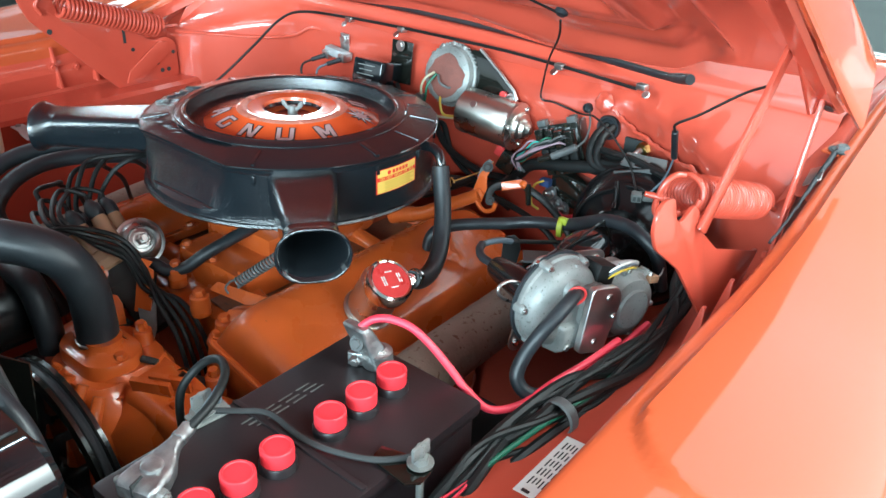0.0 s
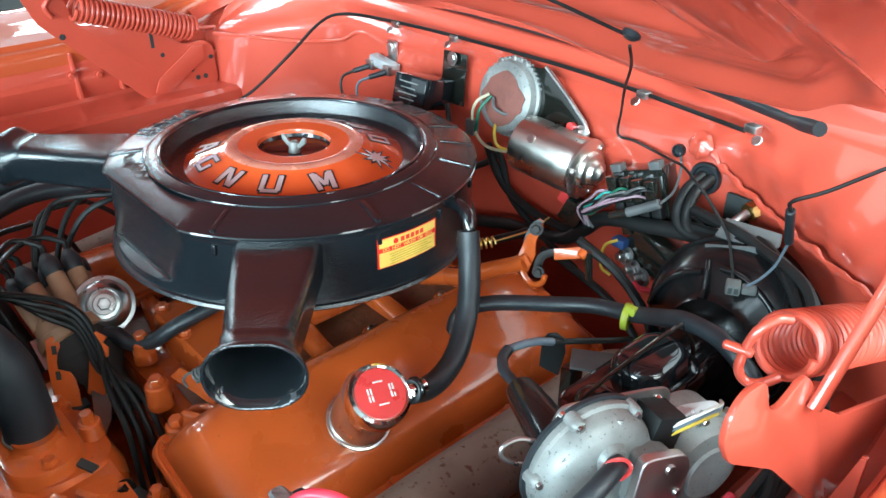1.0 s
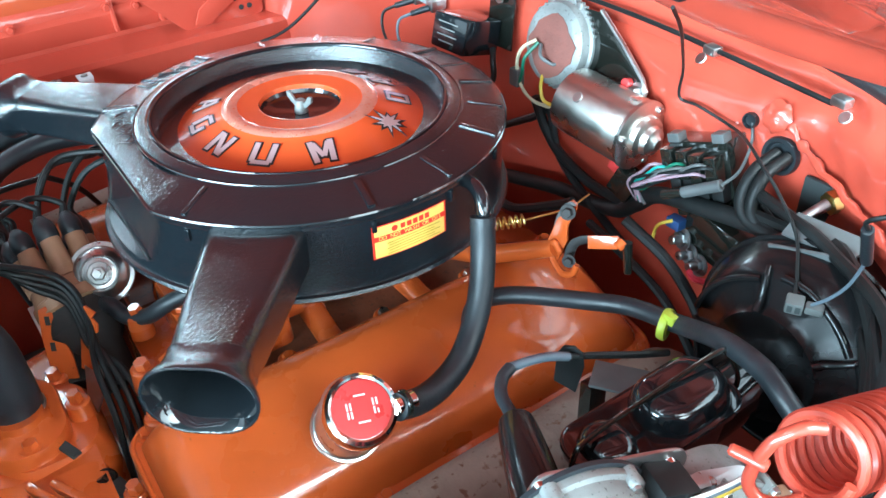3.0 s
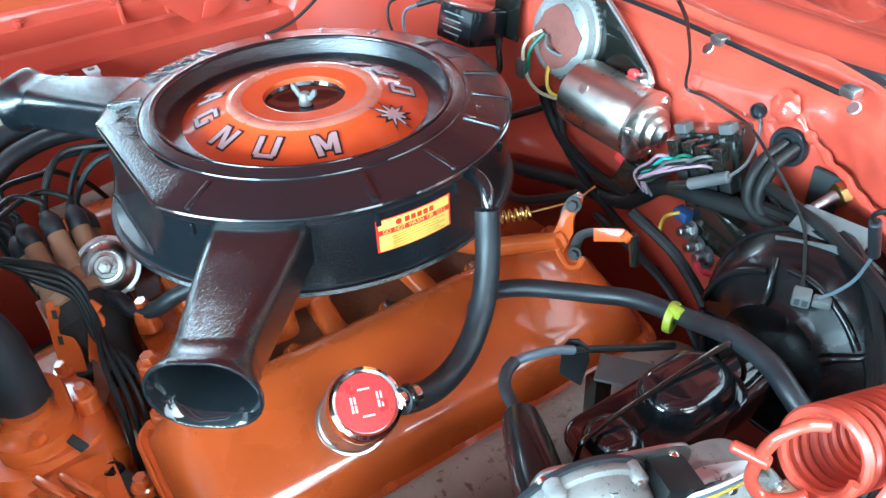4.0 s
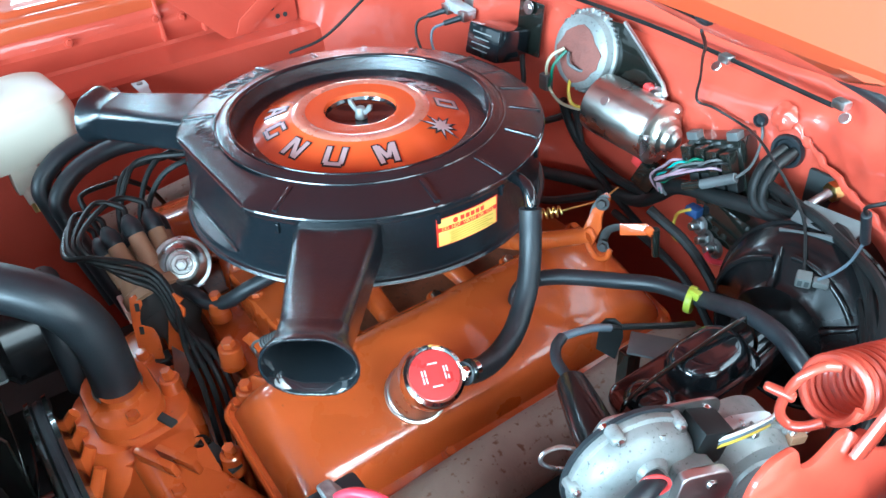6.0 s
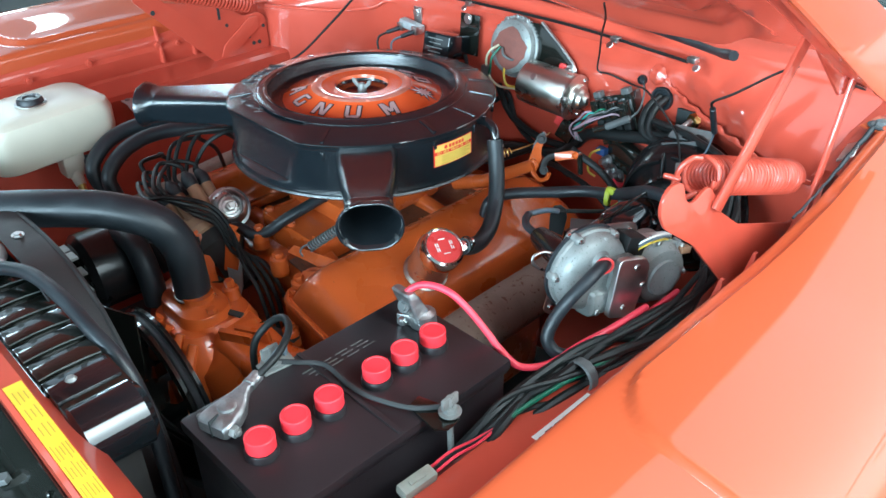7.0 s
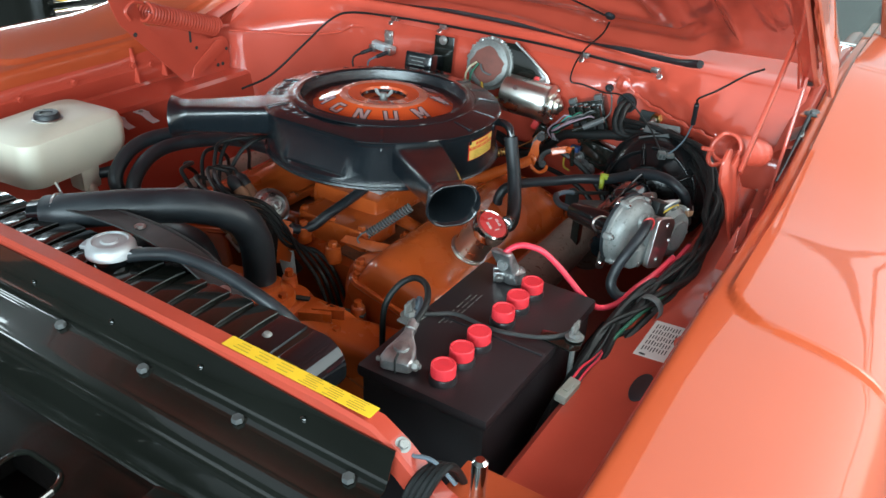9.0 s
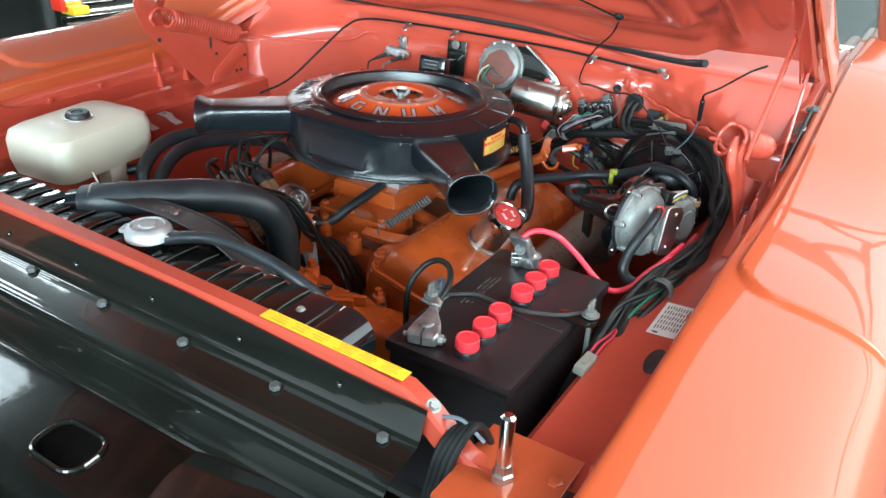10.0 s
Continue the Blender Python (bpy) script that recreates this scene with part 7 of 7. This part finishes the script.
fb = thing("fender_bolt", (0.68, 0.285, 1.02), "steel bolt on the fender mounting tab", "bolt")
part("tab", prism([(-0.020, -0.014), (0.012, -0.016), (0.014, 0.022), (-0.018, 0.024)], 0.003, pose(0.678, 0.292, 1.012, 6, 0, -10), 0.001), PAINT, fb)
part("head", hexbolt((0.678, 0.29, 1.0155), (0, 0, 1), 0.008, 0.007), GREY, fb)
solid("fender_seal", sweep([Vector((0.6725, 0.085 + 0.0100 * i, lip_z(0.085 + 0.0100 * i) - 0.003 + 0.0012 * math.sin(2.1 * i))) for i in range(21)], lambda f: 0.0018 + 0.0018 * sstep(0.3, 0.8, f), 8), RUBBER, "black rubber strip along the fender edge", "seal")
part("washer", lathe([(0.010, 0.0), (0.016, 0.0), (0.0165, 0.0012), (0.010, 0.0016)], Matrix.Translation((0.678, 0.29, 1.0150)), 22), RUBBER, fb)
part("bracket", prism([(-0.012, -0.020), (0.010, -0.018), (0.008, 0.016), (-0.010, 0.018)], 0.0025, axes_at((0.669, 0.232, 0.998), (-0.55, -0.25, 0.8), (0.8, 0, 0.5)), 0.0008), STEEL, fb, "bent steel bracket")

# ---- cowl cable, hood wires, labels ----
cw = thing("washer_line", (0, 0.33, 1.02), "dark washer line clipped along the cowl edge", "cable")
part("line", tube([(-0.50, 0.14, 0.845), (-0.455, 0.19, 0.875), (-0.40, 0.245, 0.945), (-0.345, 0.275, 1.005), (-0.30, 0.295, 1.024), (-0.198, 0.318, 1.026), (-0.086, 0.331, 1.026), (0.071, 0.338, 1.026), (0.16, 0.337, 1.026), (0.242, 0.334, 1.024), (0.32, 0.331, 1.021), (0.378, 0.330, 1.018)], 0.0026, 8), CABLE, cw)
for x, y in ((-0.20, 0.318), (-0.083, 0.331), (0.243, 0.334), (0.386, 0.330)):
    part("clip", box((0, 0, 0), (0.016, 0.012, 0.009), 0.002, pose(x, y, 1.023, 0, 0, -8)), STEEL, cw)
    part("clip_tab", lathe([(0, 0.001), (0.005, 0.001), (0.006, 0)], axes_at((x + (0.012 if x > 0.3 else -0.004), y - 0.011, 1.016), (0, -0.7, 0.7)), 14), STEEL, cw)
hw = thing("hood_lamp_wire", (0.356, 0.13, 1.14), "thin black wire from the hood down to a plug", "wire")
part("wire", tube([hood_point(-0.30, 0.30, 0.032), hood_point(-0.05, 0.31, 0.030), hood_point(0.15, 0.345, 0.032), hood_point(0.27, 0.36, 0.036), (0.350, 0.135, 1.150)], 0.0018, 6), CABLE, hw)
part("grommet", lathe([(0, 0.005), (0.006, 0.005), (0.009, 0.002), (0.009, 0)], axes_at((0.353, 0.137, 1.152), (0, -0.67, -0.74)), 16), RUBBER, hw)
part("wire", tube([(0.355, 0.133, 1.142), (0.330, 0.175, 1.110), (0.27, 0.255, 1.055), (0.232, 0.308, 1.005), (0.226, 0.316, 0.972), (0.250, 0.318, 0.970), (0.296, 0.317, 0.964), (0.340, 0.278, 0.980), (0.369, 0.26, 0.977), (0.389, 0.258, 0.963), (0.420, 0.25, 0.938), (0.445, 0.222, 0.925), (0.460, 0.200, 0.920)], 0.0016, 7), CABLE, hw)
pl = part("plug", box((0, 0, 0), (0.014, 0.013, 0.012), 0.002, pose(0.463, 0.197, 0.916, 10, 0, 30)), PLUGGREY, hw)
for d in (-0.003, 0.003):
    part("plug_opening", box((d, -0.0064, 0.0), (0.0040, 0.0008, 0.0070), 0.0, pose(0.463, 0.197, 0.916, 10, 0, 30)), INTERIOR, pl)
part("plug_socket", box((0, 0, 0), (0.014, 0.009, 0.008), 0.002, pose(0.476, 0.204, 0.916, 10, 0, 30)), PLUGGREY, hw)
part("wire", tube([(0.474, 0.202, 0.920), (0.486, 0.200, 0.935), (0.497, 0.200, 0.955), (0.506, 0.195, 0.985)], 0.0014, 7), BLUE, hw)
part("sleeve", rod((0.506, 0.195, 0.985), (0.513, 0.165, 1.030), 0.0042, 0.0042, 12, 0.001), RUBBER, hw)
part("wire", tube([(0.513, 0.165, 1.030), (0.517, 0.155, 1.043), (0.540, 0.165, 1.058), (0.575, 0.19, 1.085), (0.60, 0.19, 1.10)], 0.0018, 7), CABLE, hw)
lb = thing("emission_label", (0.624, -0.24, 0.836), "white printed information label on the inner fender", "label")
part("paper", box((0, 0, 0), (0.044, 0.092, 0.0006), 0.0, pose(0.6275, -0.2415, 0.8389, 0, -3.9, 0)), PAPER, lb)
for k in range(9):
    x = 0.6115 + 0.0037 * k
    for j in range(5):
        w = 0.0115 - 0.003 * ((k * 3 + j * 2) % 4) / 3
        part("text_bar", box((x, -0.268 + 0.0145 * j + 0.001 * (k % 3), 0.8393 + 0.068 * (x - 0.6275)), (0.0014, w, 0.0003), 0.0), BLACKINK, lb)
part("text_block", box((0.616, -0.283, 0.8386), (0.008, 0.004, 0.0003), 0.0), BLACKINK, lb)
plug = [(0.640 + 0.012 * math.cos(radians(a)), -0.352 + 0.030 * math.sin(radians(a))) for a in range(0, 360, 15)]
solid("body_plug", prism(plug, 0.003, Matrix.Translation((0, 0, 0.8385)), 0.001), RUBBER, "oval black rubber plug in the inner fender ledge", "plug")
yl = thing("coolant_label", (0.364, -0.651, 0.922), "yellow warning label on the radiator support", "label")
part("paper", box((0, 0, 0), (0.198, 0.0175, 0.0006), 0.0, pose(0.364, -0.6512, 0.9236, 0, 1.3, 0)), YELLOW, yl)
for k in range(5):
    for j in range(3):
        part("text_bar", box((0.018 + 0.029 * j + 0.002 * (k % 2), -0.0064 + 0.0032 * k, 0.0005), (0.024 - 0.005 * ((k + j) % 3), 0.0011, 0.0003), 0.0, pose(0.364, -0.6512, 0.9236, 0, 1.3, 0)), FADED, yl)
for k in range(3):
    for j in range(3):
        part("text_bar", box((-0.075 + 0.029 * j, -0.0045 + 0.0045 * k, 0.0005), (0.022 - 0.004 * ((k + j) % 3), 0.0012, 0.0003), 0.0, pose(0.364, -0.6512, 0.9236, 0, 1.3, 0)), FADED, yl)
sb = thing("headlamp_wires", (0.53, -0.655, 0.87), "loop of dark wires tied at the support corner", "wiring")
for k in range(4):
    part("wire", tube([(0.535 + 0.006 * k, -0.60, 0.80), (0.532 + 0.006 * k, -0.625, 0.865), (0.528 + 0.006 * k, -0.648, 0.885 + 0.003 * k), (0.520 + 0.006 * k, -0.672, 0.872), (0.515 + 0.005 * k, -0.69, 0.82), (0.51, -0.70, 0.74)], 0.0042, 8), CABLE, sb)
part("tie", tube([(0.508, -0.650, 0.890), (0.53, -0.648, 0.8935), (0.558, -0.650, 0.880)], 0.0022, 8), BLUE, sb)
for x, y, z in ((-0.519, -0.114, 0.851), (-0.545, -0.155, 0.843)):
    ck = thing("line_clip", (x, y, z), "small bare metal clip on the inner fender", "clip", "line clips")
    part("strap", sheet([[(x - 0.026, y + d, z + 0.002), (x - 0.004, y + d, z + 0.002), (x + 0.002, y + d * 0.8, z - 0.001), (x + 0.010, y + d * 0.8, z - 0.006), (x + 0.030, y + d * 0.8, z - 0.010)] for d in (-0.011, -0.004, 0.004, 0.011)], 0.0015), ALU, ck)
    part("screw", lathe([(0, 0.003), (0.004, 0.0026), (0.0055, 0.0), (0, 0)], Matrix.Translation((x - 0.015, y, z + 0.002)), 14), CASTGREY, ck)
